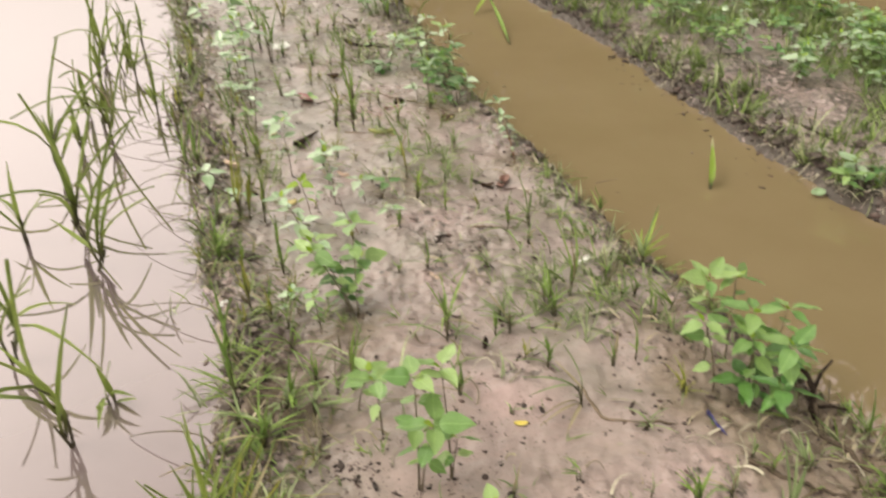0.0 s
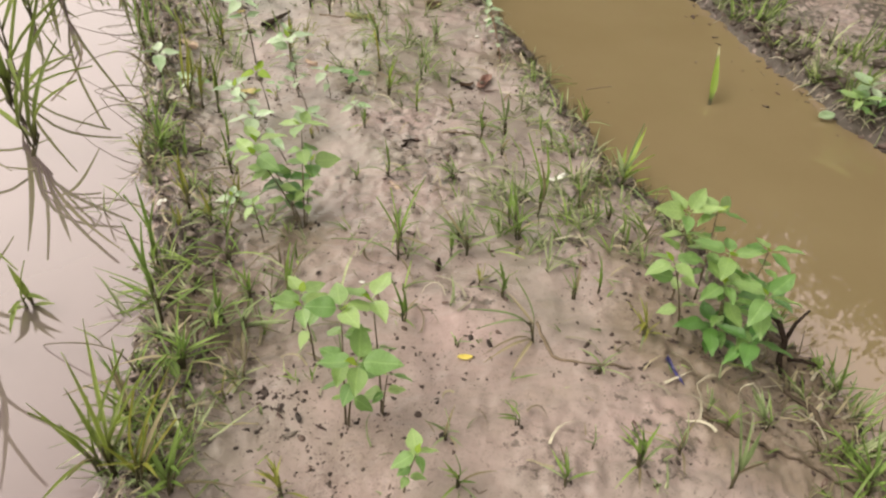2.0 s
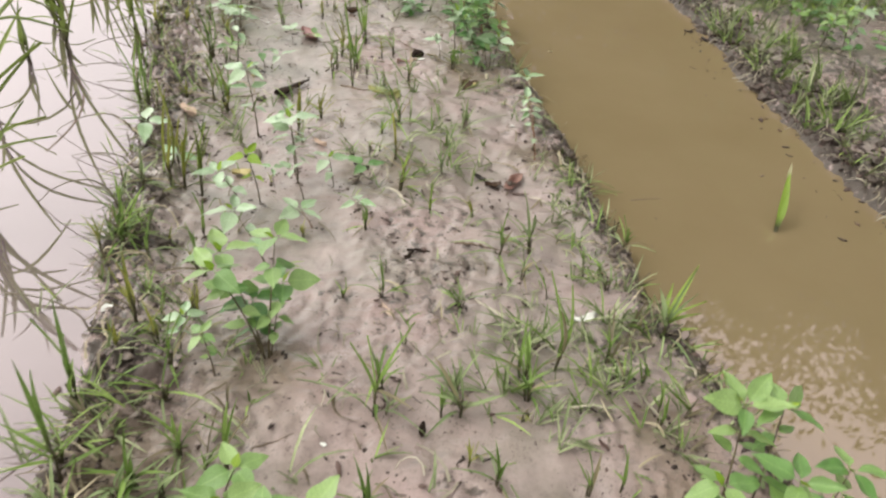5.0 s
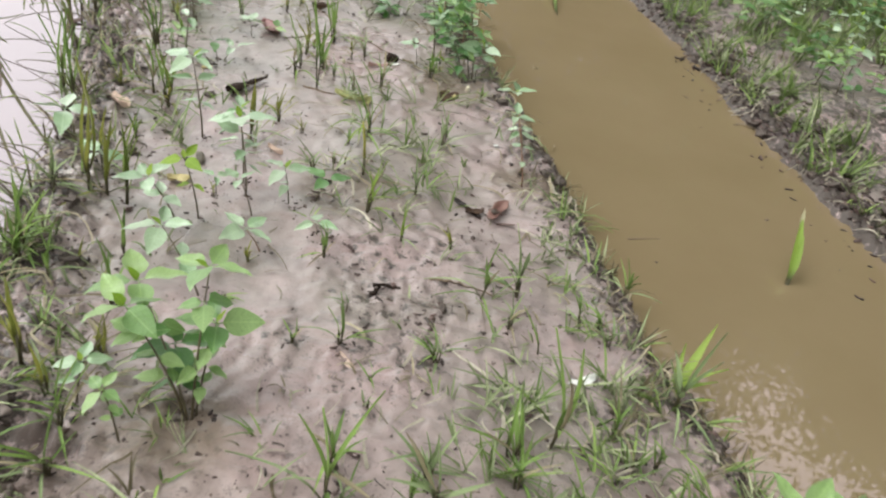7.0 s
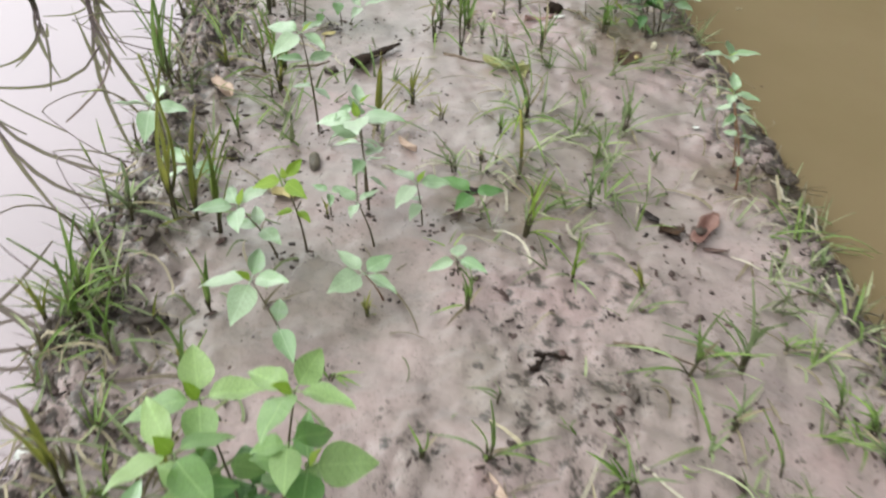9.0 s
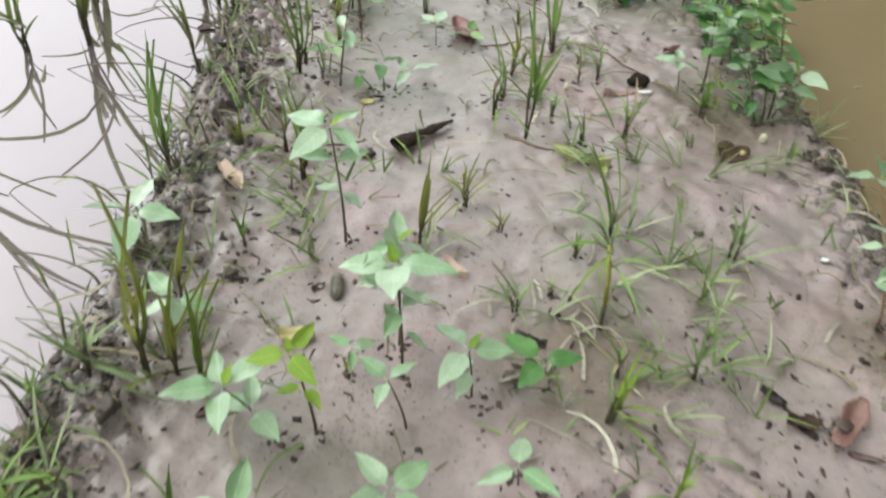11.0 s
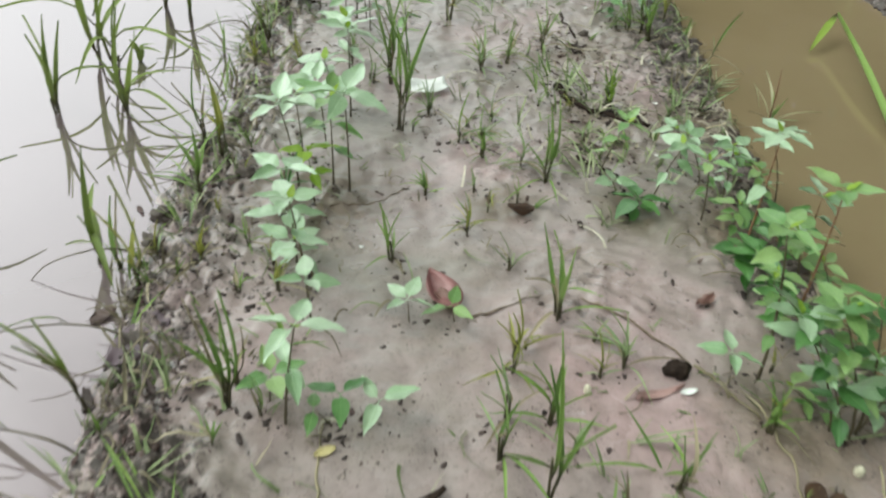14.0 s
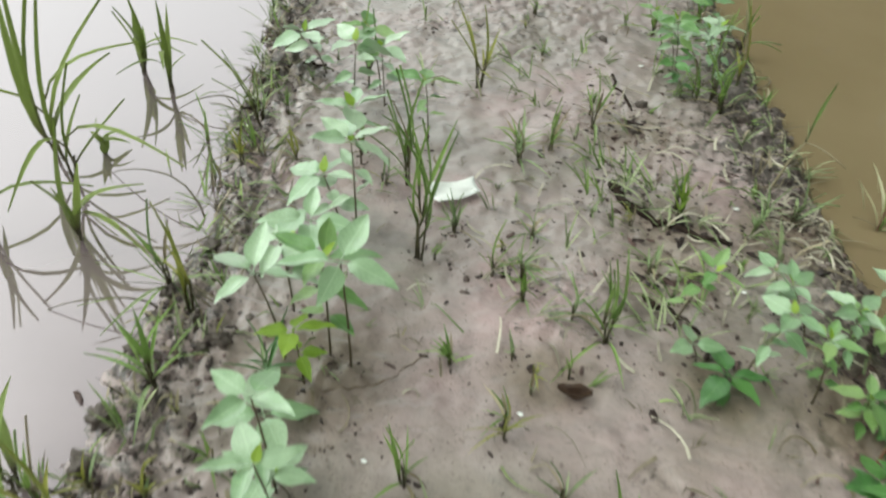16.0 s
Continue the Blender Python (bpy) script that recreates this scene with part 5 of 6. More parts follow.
# ---- crumbs of mud, worm casts and litter ----
def crumbs(name, spots, mat, label):
    """spots: x, y, radius of each lump; one joined mesh."""
    rng = np.random.default_rng(5)
    g = (1 + 5 ** 0.5) / 2
    ico = np.array([(-1, g, 0), (1, g, 0), (-1, -g, 0), (1, -g, 0), (0, -1, g), (0, 1, g), (0, -1, -g), (0, 1, -g), (g, 0, -1), (g, 0, 1), (-g, 0, -1), (-g, 0, 1)]) / 1.9
    tri = np.array([(0, 11, 5), (0, 5, 1), (0, 1, 7), (0, 7, 10), (0, 10, 11), (1, 5, 9), (5, 11, 4), (11, 10, 2), (10, 7, 6), (7, 1, 8),
                    (3, 9, 4), (3, 4, 2), (3, 2, 6), (3, 6, 8), (3, 8, 9), (4, 9, 5), (2, 4, 11), (6, 2, 10), (8, 6, 7), (9, 8, 1)])
    spots = np.array(spots)
    n = len(spots)
    z = ground_height(spots[:, 0], spots[:, 1])
    stretch = rng.uniform(0.6, 1.4, (n, 1, 3)) * np.array([1.25, 0.95, 0.42])
    shape = ico[None] * stretch * rng.uniform(0.3, 1.45, (n, 12, 1))
    turn = rng.uniform(0, math.tau, n)
    c, s = np.cos(turn)[:, None], np.sin(turn)[:, None]
    shape = np.stack([shape[..., 0] * c - shape[..., 1] * s, shape[..., 0] * s + shape[..., 1] * c, shape[..., 2]], -1)
    verts = shape * spots[:, 2][:, None, None] + np.column_stack([spots[:, :2], z - 0.05 * spots[:, 2]])[:, None, :]
    faces = (tri[None] + 12 * np.arange(n)[:, None, None]).reshape(-1, 3)
    me = bpy.data.meshes.new(name)
    me.from_pydata(verts.reshape(-1, 3).tolist(), [], faces.tolist())
    me.materials.append(mat)
    me.polygons.foreach_set("use_smooth", [True] * len(me.polygons))
    thing(name, me, pose(0, 0, 0), label, "mud", kind="stuff")


def crumb_spots(count, seed, low, high, rim_share, rim_width):
    rng = random.Random(seed)
    spots = []
    while len(spots) < count:
        y = rng.uniform(0.75, 5.2)
        left, right = float(paddy_edge(y)), float(ditch_edge(y))
        if rng.random() < rim_share:
            d = abs(rng.gauss(0, rim_width))
            x = left + 1.7 * d if rng.random() < 0.65 else right - 0.9 * d
        else:
            x = rng.uniform(left, right)
            if smooth_noise(x, y, 0.16, 40) + 0.6 * smooth_noise(x, y, 0.07, 41) < 0.42:
                continue
        spots.append((x, y, low + (high - low) * rng.random() ** 3))
    return spots


def even_spots(count, seed, low, high):
    rng = random.Random(seed)
    spots = []
    for k in range(count):
        y = rng.uniform(0.75, 5.2)
        spots.append((rng.uniform(float(paddy_edge(y)), float(ditch_edge(y))), y, low + (high - low) * rng.random() ** 3))
    return spots


def bank_spots(count, seed, low, high):
    rng = random.Random(seed)
    spots = []
    for k in range(count):
        y = rng.uniform(1.8, 5.4)
        d = abs(rng.gauss(0, 0.1)) if rng.random() < 0.7 else rng.uniform(0, 1.6)
        spots.append((float(far_bank(y)) + d, y, low + (high - low) * rng.random() ** 3))
    return spots


def bank_clods(count, seed):
    rng = random.Random(seed)
    spots = []
    for k in range(count):
        y = rng.uniform(1.9, 5.3)
        spots.append((float(far_bank(y)) + 0.03 + 0.3 * rng.random() ** 1.5, y, rng.uniform(0.008, 0.024)))
    return spots


def cluster_spots(clusters, seed):
    rng = random.Random(seed)
    return [(rng.gauss(x, r), rng.gauss(y, r), 0.001 + 0.0052 * rng.random() ** 3) for x, y, r, n in clusters for k in range(int(1.3 * n))]


CASTS = cluster_spots([(-0.14, 1.03, 0.035, 40), (-0.06, 0.9, 0.03, 30), (-0.33, 0.95, 0.06, 90), (0.1, 1.12, 0.05, 40), (0.19, 2.27, 0.025, 45), (0.02, 1.95, 0.07, 60), (0.14, 1.9, 0.06, 90),
                       (-0.1, 2.05, 0.06, 60), (0.36, 2.25, 0.05, 70), (0.3, 2.5, 0.05, 70), (-0.9, 3.0, 0.05, 90), (-0.5, 4.25, 0.1, 160), (-0.3, 4.0, 0.1, 120), (-1.0, 2.8, 0.06, 160),
                       (-0.93, 2.62, 0.05, 120), (0.45, 1.15, 0.06, 50), (0.62, 1.3, 0.05, 60), (-0.62, 2.2, 0.05, 40), (0.82, 1.06, 0.06, 150), (0.72, 1.2, 0.05, 110), (0.9, 0.92, 0.05, 110), (0.6, 1.45, 0.05, 80),
                       (-0.38, 3.92, 0.06, 110), (-0.37, 3.74, 0.06, 90), (-0.49, 4.23, 0.06, 110), (-0.15, 3.95, 0.05, 120), (-0.05, 3.62, 0.05, 100), (-0.22, 4.15, 0.05, 120)], 8)
BROKEN = cluster_spots([(-0.54, 3.89, 0.03, 26), (-0.44, 4.01, 0.03, 26), (-0.51, 4.36, 0.03, 26), (-0.25, 4.33, 0.03, 26), (-0.17, 4.04, 0.03, 26), (-0.51, 4.09, 0.03, 26), (-0.79, 3.71, 0.03, 26), (-0.73, 3.61, 0.03, 26), (-1.11, 4.54, 0.03, 26), (-0.67, 4.01, 0.03, 26), (-0.63, 3.12, 0.03, 26), (-0.87, 2.65, 0.03, 26), (-0.36, 3.90, 0.03, 26), (-0.52, 4.01, 0.03, 26), (-0.93, 2.78, 0.03, 26), (0.03, 2.69, 0.03, 26), (-0.39, 2.14, 0.03, 26), (0.39, 2.18, 0.03, 26), (0.18, 1.20, 0.03, 26), (0.52, 1.30, 0.03, 26), (-0.17, 1.06, 0.03, 26), (-0.05, 0.86, 0.03, 26), (-0.14, 0.99, 0.03, 26), (0.16, 2.18, 0.03, 26), (0.24, 2.05, 0.03, 26)], 12)
BROKEN = [(x, y, 1.25 * r) for x, y, r in BROKEN]
edge_rng = random.Random(14)
EDGE_LUMPS = []
for k in range(2100):
    y = edge_rng.uniform(0.9, 5.1)
    left_side = edge_rng.random() < 0.72
    d = abs(edge_rng.gauss(0.02, 0.055))
    EDGE_LUMPS.append((float(paddy_edge(y)) + 1.5 * d - 0.02 if left_side else float(ditch_edge(y)) - 0.9 * d + 0.015, y, 0.004 + 0.0075 * edge_rng.random() ** 2))
crumbs("mud_crumbs", CASTS + BROKEN + cluster_spots(ROOTED, 9) + EDGE_LUMPS[::3] + crumb_spots(7000, 3, 0.0012, 0.006, 0.5, 0.05) + even_spots(3500, 23, 0.0006, 0.0024) + bank_spots(3600, 4, 0.003, 0.012) + bank_clods(330, 24), CRUMB, "dark crumbs and worm casts strewn over mud")
crumbs("pale_mud_crumbs", EDGE_LUMPS[1::3] + crumb_spots(5500, 6, 0.0016, 0.006, 0.75, 0.05) + bank_spots(300, 7, 0.003, 0.01), PALE_CRUMB, "pale crumbled mud lumps along the dyke edges")


def litter(name, count, seed, mat, label, long, share, areas=(), inside=True):
    """Dead blades lying on the mud, joined."""
    rng = random.Random(seed)
    verts, faces = [], []
    while len(faces) < count * 5:
        y = rng.uniform(0.75, 5.3)
        left, right = float(paddy_edge(y)), float(ditch_edge(y))
        u = rng.random()
        if u < share:
            x = left + abs(rng.gauss(0.06, 0.1))
        elif u < share + 0.2:
            x = right - abs(rng.gauss(0.02, 0.07))
        elif u < share + 0.4:
            x = float(far_bank(y)) + abs(rng.gauss(0.1, 0.4))
        else:
            x = rng.uniform(left, right)
        if u < share and y > 1.9 and rng.random() < 0.6:
            continue
        if areas:
            cx, cy, reach = rng.choice(areas)
            x, y = rng.gauss(cx, reach), rng.gauss(cy, reach)
            x = min(max(x, float(paddy_edge(y)) + 0.03), float(ditch_edge(y)) - 0.03) if inside else max(x, float(far_bank(y)) + 0.02)
        a, bend, length, w = rng.uniform(0, math.tau), rng.gauss(0, 1.3), long * rng.uniform(0.4, 1.2), rng.uniform(0.0012, 0.0034)
        lift = rng.uniform(0, 0.02)
        n = len(verts)
        for i in range(6):
            s = i / 5
            z = max(ground_z(x, y), WATER_Z) + 0.003 + lift * math.sin(math.pi * s)
            q = w * (1 - 0.7 * s)
            verts += [(x - q * math.sin(a), y + q * math.cos(a), z), (x + q * math.sin(a), y - q * math.cos(a), z + 0.0015)]
            x, y, a = x + math.cos(a) * length / 5, y + math.sin(a) * length / 5, a + bend / 5
        faces += [(n + 2 * i, n + 2 * i + 1, n + 2 * i + 3, n + 2 * i + 2) for i in range(5)]
    thing(name, mesh_of(name, verts, faces, mat), pose(0, 0, 0), label, "litter", kind="stuff")


STRAW = crumb_material("dead_straw", (0.13, 0.1, 0.06), (0.42, 0.36, 0.25))
BLEACHED = crumb_material("bleached_straw", (0.24, 0.21, 0.16), (0.55, 0.5, 0.4))
GREEN_STRAW = crumb_material("fallen_green_blades", (0.1, 0.13, 0.05), (0.26, 0.3, 0.14))
litter("dead_grass_litter", 950, 11, STRAW, "dead straw-coloured grass lying on wet mud", 0.085, 0.4)
LITTERED = ((-0.38, 3.92, 0.13), (-0.45, 4.25, 0.15), (-0.2, 3.7, 0.14), (-0.12, 4.0, 0.08), (-0.6, 3.6, 0.15), (-0.15, 2.27, 0.1), (-0.25, 2.6, 0.16), (0.35, 1.65, 0.14), (0.72, 1.1, 0.12), (0.3, 2.3, 0.1), (0.0, 1.45, 0.15))
litter("bleached_grass_litter", 330, 15, BLEACHED, "bleached curling grass blades strewn on mud", 0.09, 0.0, LITTERED)
litter("bank_straw", 220, 16, BLEACHED, "bleached straw bits strewn along the far bank", 0.06, 0.0, ((1.4, 2.3, 0.07), (1.3, 2.6, 0.08), (1.2, 3.0, 0.08), (1.08, 3.4, 0.08), (1.0, 3.8, 0.1)), False)
litter("green_grass_litter", 560, 12, GREEN_STRAW, "fallen green grass blades lying on mud", 0.075, 0.5)


def flecks(name, count, seed, mat, label):
    """Short dark bits of root and straw pressed into the mud."""
    rng = random.Random(seed)
    verts, faces = [], []
    for k in range(count):
        y = rng.uniform(0.75, 5.3)
        left, right = float(paddy_edge(y)), float(ditch_edge(y))
        x = rng.uniform(left, right) if k % 4 else left + abs(rng.gauss(0, 0.15))
        a, long, w = rng.uniform(0, math.tau), 0.003 + 0.022 * rng.random() ** 3, rng.uniform(0.0006, 0.0018)
        z = max(ground_z(x, y), WATER_Z)
        c, s, n = math.cos(a), math.sin(a), len(verts)
        kink = rng.gauss(0, 0.2) * long
        for u, v in ((0, 0), (0.5, kink), (1, 0)):
            px, py = x + c * long * u - s * v, y + s * long * u + c * v
            pz = ground_z(px, py)
            verts += [(px - s * w, py + c * w, pz - 0.001), (px, py, pz + 1.6 * w + 0.0012), (px + s * w, py - c * w, pz - 0.001)]
        for i in (0, 3):
            faces += [(n + i, n + i + 1, n + i + 4, n + i + 3), (n + i + 1, n + i + 2, n + i + 5, n + i + 4)]
    thing(name, mesh_of(name, verts, faces, mat), pose(0, 0, 0), label, "litter", kind="stuff")


def flakes(name, clusters, seed, mat, label, scale=1.0):
    """Dark scraps of rotten leaf, each a small bent and torn sheet with thickness, joined."""
    rng = random.Random(seed)
    verts, faces = [], []
    for cx, cy, r, count in clusters:
        for k in range(count):
            x, y = rng.gauss(cx, r), rng.gauss(cy, r)
            long = scale * (0.006 + 0.02 * rng.random() ** 2)
            wide = long * rng.uniform(0.2, 0.6)
            a, curl, tip = rng.uniform(0, math.tau), rng.uniform(0.0, 0.35), rng.uniform(-0.2, 0.3)
            c, s, n = math.cos(a), math.sin(a), len(verts)
            base = max(ground_z(x, y), WATER_Z) + 0.0008
            for low in (0, 1):
                for i in range(4):
                    u = i / 3 - 0.5
                    half = wide * (0.25 + 0.75 * math.sin(math.pi * (0.12 + 0.76 * i / 3))) * rng.uniform(0.5, 1.0) * 0.5
                    for side in (-1, 0, 1):
                        px, py = long * u, side * half + rng.gauss(0, 0.08) * wide
                        z = base + long * (curl * (side * side * 0.4 + 2 * u * u * 0.5) + tip * (u + 0.5)) - 0.0014 * low
                        verts.append((x + c * px - s * py, y + s * px + c * py, z))
            for i in range(3):
                for q in (0, 1):
                    p = n + 3 * i + q
                    faces += [(p, p + 1, p + 4, p + 3), (p + 12, p + 15, p + 16, p + 13)]
            rim = [0, 1, 2, 5, 8, 11, 10, 9, 6, 3]
            faces += [(n + q, n + p, n + p + 12, n + q + 12) for p, q in zip(rim, rim[1:] + rim[:1])]
    thing(name, mesh_of(name, verts, faces, mat), pose(0, 0, 0), label, "litter", kind="stuff")


FLAKE = crumb_material("rotten_leaf_scraps", (0.02, 0.012, 0.011), (0.13, 0.075, 0.066))
flakes("leaf_scraps", [(-0.45, 4.25, 0.13, 34), (-0.35, 3.9, 0.12, 30), (-0.2, 3.62, 0.1, 22), (-0.72, 3.68, 0.09, 20), (-0.1, 3.3, 0.09, 18), (-0.5, 3.55, 0.14, 14), (-0.3, 2.6, 0.3, 24),
                       (0.1, 2.3, 0.14, 18), (0.02, 1.95, 0.1, 26), (0.3, 1.75, 0.16, 26), (0.1, 1.4, 0.2, 22), (0.55, 1.45, 0.13, 22), (-0.14, 1.02, 0.05, 14), (-0.3, 1.25, 0.12, 24), (0.6, 1.05, 0.12, 22),
                       (-0.5, 2.0, 0.12, 16), (-0.85, 2.65, 0.1, 30), (-0.95, 3.05, 0.08, 24), (-1.05, 3.4, 0.08, 22), (-0.7, 2.3, 0.08, 18), (1.25, 2.6, 0.12, 30), (1.05, 3.4, 0.12, 30), (1.38, 2.4, 0.08, 40), (1.2, 3.0, 0.1, 45), (0.98, 3.75, 0.1, 40)], 44, FLAKE,
       "dark scraps of rotten leaf strewn over mud")
flakes("bark_scraps", [(-0.38, 3.9, 0.045, 16), (-0.36, 3.74, 0.05, 14), (-0.49, 4.25, 0.04, 14), (-0.44, 4.12, 0.07, 12), (-0.27, 3.52, 0.04, 8), (-0.14, 3.95, 0.06, 16), (-0.06, 3.62, 0.06, 12), (-0.2, 4.15, 0.05, 14),
                       (-0.17, 2.24, 0.04, 10), (0.2, 2.28, 0.04, 8), (0.86, 0.98, 0.05, 10), (-1.02, 2.95, 0.05, 14), (-0.95, 2.72, 0.05, 12), (-1.08, 3.25, 0.05, 12), (1.42, 2.3, 0.06, 14), (1.3, 2.65, 0.07, 18), (1.2, 3.05, 0.07, 18), (1.08, 3.4, 0.07, 16), (1.0, 3.8, 0.08, 16)], 45, FLAKE,
       "curled dark scraps of bark and leaf on mud", 1.7)
FLECK = crumb_material("dark_root_bits", (0.04, 0.03, 0.024), (0.15, 0.11, 0.085))
flecks("root_bits", 480, 19, FLECK, "short dark root bits pressed into mud")


# ---- grass sprouts and margins ----
sprout = random.Random(77)
for k in range(60):
    y = sprout.uniform(0.85, 5.1)
    left, right = float(paddy_edge(y)), float(ditch_edge(y))
    x = sprout.uniform(left + 0.05, right - 0.04)
    h = sprout.uniform(0.025, 0.06)
    grass(x, y, (sprout.uniform(-0.02, 0.02), sprout.uniform(-0.015, 0.015), h), sprout.randint(2, 5), sprout.uniform(0.4, 1.1),
          sprout.choice((PALE_GRASS, YELLOW_GRASS, GRASS, PALE_GRASS)), "small sprouts on the dyke")
margin = []
for k in range(420):
    y = sprout.uniform(0.75, 1.85)
    x = float(paddy_edge(y)) + abs(sprout.gauss(0.01, 0.13))
    if smooth_noise(x, y, 0.11, 61) < 0.08:
        continue
    margin.append((x, y, sprout.uniform(0.02, 0.085), sprout.randint(3, 8), sprout.uniform(0.6, 1.5),
                   sprout.gauss(0, 0.03), sprout.gauss(0, 0.02)))
for k in range(300):
    y = sprout.uniform(1.8, 5.2)
    margin.append((float(paddy_edge(y)) + abs(sprout.gauss(0.0, 0.09)) - 0.02, y, sprout.uniform(0.02, 0.1), sprout.randint(2, 5), sprout.uniform(0.4, 1.1),
                   sprout.gauss(-0.01, 0.03), sprout.gauss(0, 0.02)))
blade_field("paddy_edge_grass", margin, (SMALL_PALE, SMALL_GREEN, SMALL_DRY), "matted pale grass along the paddy edge")
margin = []
for k in range(130):
    y = sprout.uniform(0.85, 5.2)
    if y > 3.3 and k % 3:
        continue
    margin.append((float(ditch_edge(y)) - abs(sprout.gauss(0.0, 0.07)) + 0.01, y, sprout.uniform(0.02, 0.09), sprout.randint(3, 7), sprout.uniform(0.5, 1.2),
                   sprout.gauss(0.01, 0.03), sprout.gauss(0, 0.02)))
for k in range(80):
    x, y = ((sprout.gauss(0.84, 0.07), sprout.gauss(1.0, 0.1)), (sprout.gauss(0.44, 0.06), sprout.gauss(1.74, 0.08)), (sprout.gauss(0.62, 0.08), sprout.gauss(1.62, 0.1)))[k % 3]
    margin.append((min(x, float(ditch_edge(y)) + 0.02), y, sprout.uniform(0.03, 0.1), sprout.randint(4, 8), sprout.uniform(0.5, 1.2), sprout.gauss(0, 0.03), sprout.gauss(0, 0.02)))
blade_field("ditch_edge_grass", margin, (SMALL_GREEN, SMALL_DRY, SMALL_PALE), "thin pale grass along the ditch edge")
margin = []
for k in range(330):
    y = sprout.uniform(0.8, 5.2)
    left, right = float(paddy_edge(y)), float(ditch_edge(y))
    margin.append((sprout.uniform(left, right), y, sprout.uniform(0.01, 0.04), sprout.randint(1, 4), sprout.uniform(0.4, 1.6), sprout.gauss(0, 0.012), sprout.gauss(0, 0.01)))
blade_field("grass_seedlings", margin, (SMALL_PALE, SMALL_GREEN, SMALL_DRY), "tiny pale grass seedlings scattered over mud")


margin = []
for cx, cy, rx, ry, count in ((0.35, 1.62, 0.22, 0.2, 70), (-0.02, 2.35, 0.16, 0.2, 36), (0.35, 2.1, 0.1, 0.2, 26), (-0.1, 2.75, 0.2, 0.2, 26), (-0.35, 3.75, 0.25, 0.3, 45),
                              (-0.2, 1.4, 0.3, 0.2, 20), (-0.55, 2.35, 0.15, 0.2, 16), (-0.6, 4.4, 0.4, 0.3, 30)):
    for k in range(count):
        x, y = sprout.gauss(cx, rx * 0.6), sprout.gauss(cy, ry * 0.6)
        margin.append((min(x, float(ditch_edge(y)) - 0.01), y, sprout.uniform(0.03, 0.1), sprout.randint(3, 6), sprout.uniform(0.5, 1.4), sprout.gauss(0, 0.03), sprout.gauss(0, 0.02)))
blade_field("wispy_grass", margin, (SMALL_PALE, SMALL_GREEN, SMALL_PALE), "wispy bent pale green grass on mud")


# ---- grass stalks arching from the dyke into the paddy ----
def arching_stalk(x, y, dx, dy, h):
    rng = seeded()
    z = max(ground_z(x, y), WATER_Z)
    line = []
    for i in range(12):
        s = i / 11
        line.append(Vector((dx * s + 0.02 * math.sin(5 * s) * rng.uniform(0.8, 1.2), dy * s, h * math.sin(math.pi * s ** 0.8) + (WATER_Z - z - 0.004) * s - 0.004 * (1 - s))))
    ob = thing("grass_stalk", None, pose(x, y, z), "thin brown-green grass stalk arching into paddy water", "grass", "stalks arching into the paddy")
    part("stalk", mesh_of("stalk", *tube(line, [0.0023 * (1 - 0.6 * i / 11) for i in range(12)], 5), STEM), ob)
    mid = line[5]
    for k in range(1):
        blade(ob, mid.lerp(line[4 + 2 * k], 0.5), Vector((dx * rng.uniform(0.1, 0.35), dy * 0.3 + rng.uniform(-0.05, 0.05), rng.uniform(-0.01, 0.04))), 0.004, (RICE, DRY)[k], rng)


stalk_rng = random.Random(33)
for y in (1.06, 1.5, 1.9, 2.0, 2.12, 2.24, 2.5, 2.62, 2.82, 3.0, 3.34, 3.6, 4.0):
    x = float(paddy_edge(y)) + stalk_rng.uniform(-0.01, 0.02)
    arching_stalk(x, y, -stalk_rng.uniform(0.1, 0.26), stalk_rng.uniform(-0.1, 0.12), stalk_rng.uniform(0.03, 0.09))


# ---- dead wood, fallen leaves and scraps ----
def twig(points, r, label, mat=TWIG, name="twig", lift=0.0):
    rng = seeded()
    line, sway = [], 0.004 if r > 0.0035 else 0.0014
    for (x0, y0), (x1, y1) in zip(points, points[1:]):
        for s in (0, 0.17, 0.34, 0.5, 0.67, 0.84):
            x, y = x0 + (x1 - x0) * s + rng.gauss(0, sway), y0 + (y1 - y0) * s + rng.gauss(0, sway)
            line.append(Vector((x, y, max(ground_z(x, y), WATER_Z) + 0.45 * r + lift * rng.uniform(0.3, 1))))
    x, y = points[-1]
    line.append(Vector((x, y, max(ground_z(x, y), WATER_Z) + 0.4 * r)))
    n = len(line)
    radii = [r * (1 - 0.55 * i / n) * rng.uniform(0.62, 1.3) for i in range(n)]
    return thing(name, mesh_of(name, *tube([p - line[0] for p in line], radii, 7), mat), Matrix.Translation(line[0]), label, "twig" if name == "twig" else name)


twig([(-0.522, 3.998), (-0.464, 3.92), (-0.385, 3.898), (-0.264, 3.882)], 0.0105, "dark rotten branch half sunk in mud", BARK, "branch")
twig([(-0.42, 3.668), (-0.368, 3.652), (-0.316, 3.601)], 0.006, "short dark dead twig on mud", BARK)
twig([(-0.865, 3.263), (-0.814, 3.296), (-0.775, 3.341), (-0.742, 3.411)], 0.002, "thin brown runner curving over mud", TWIG)
twig([(-0.53, 3.058), (-0.47, 3.105), (-0.415, 3.152)], 0.0022, "thin dark twig lying on mud", TWIG, lift=0.004)
twig([(-0.346, 3.173), (-0.259, 3.129), (-0.178, 3.087), (-0.149, 3.063)], 0.0022, "long thin brown twig lying on mud", TWIG, lift=0.004)
twig([(-0.149, 3.066), (-0.1, 3.02), (-0.05, 2.975)], 0.0028, "pale dry stalk lying against a clod", DRY, lift=0.008)
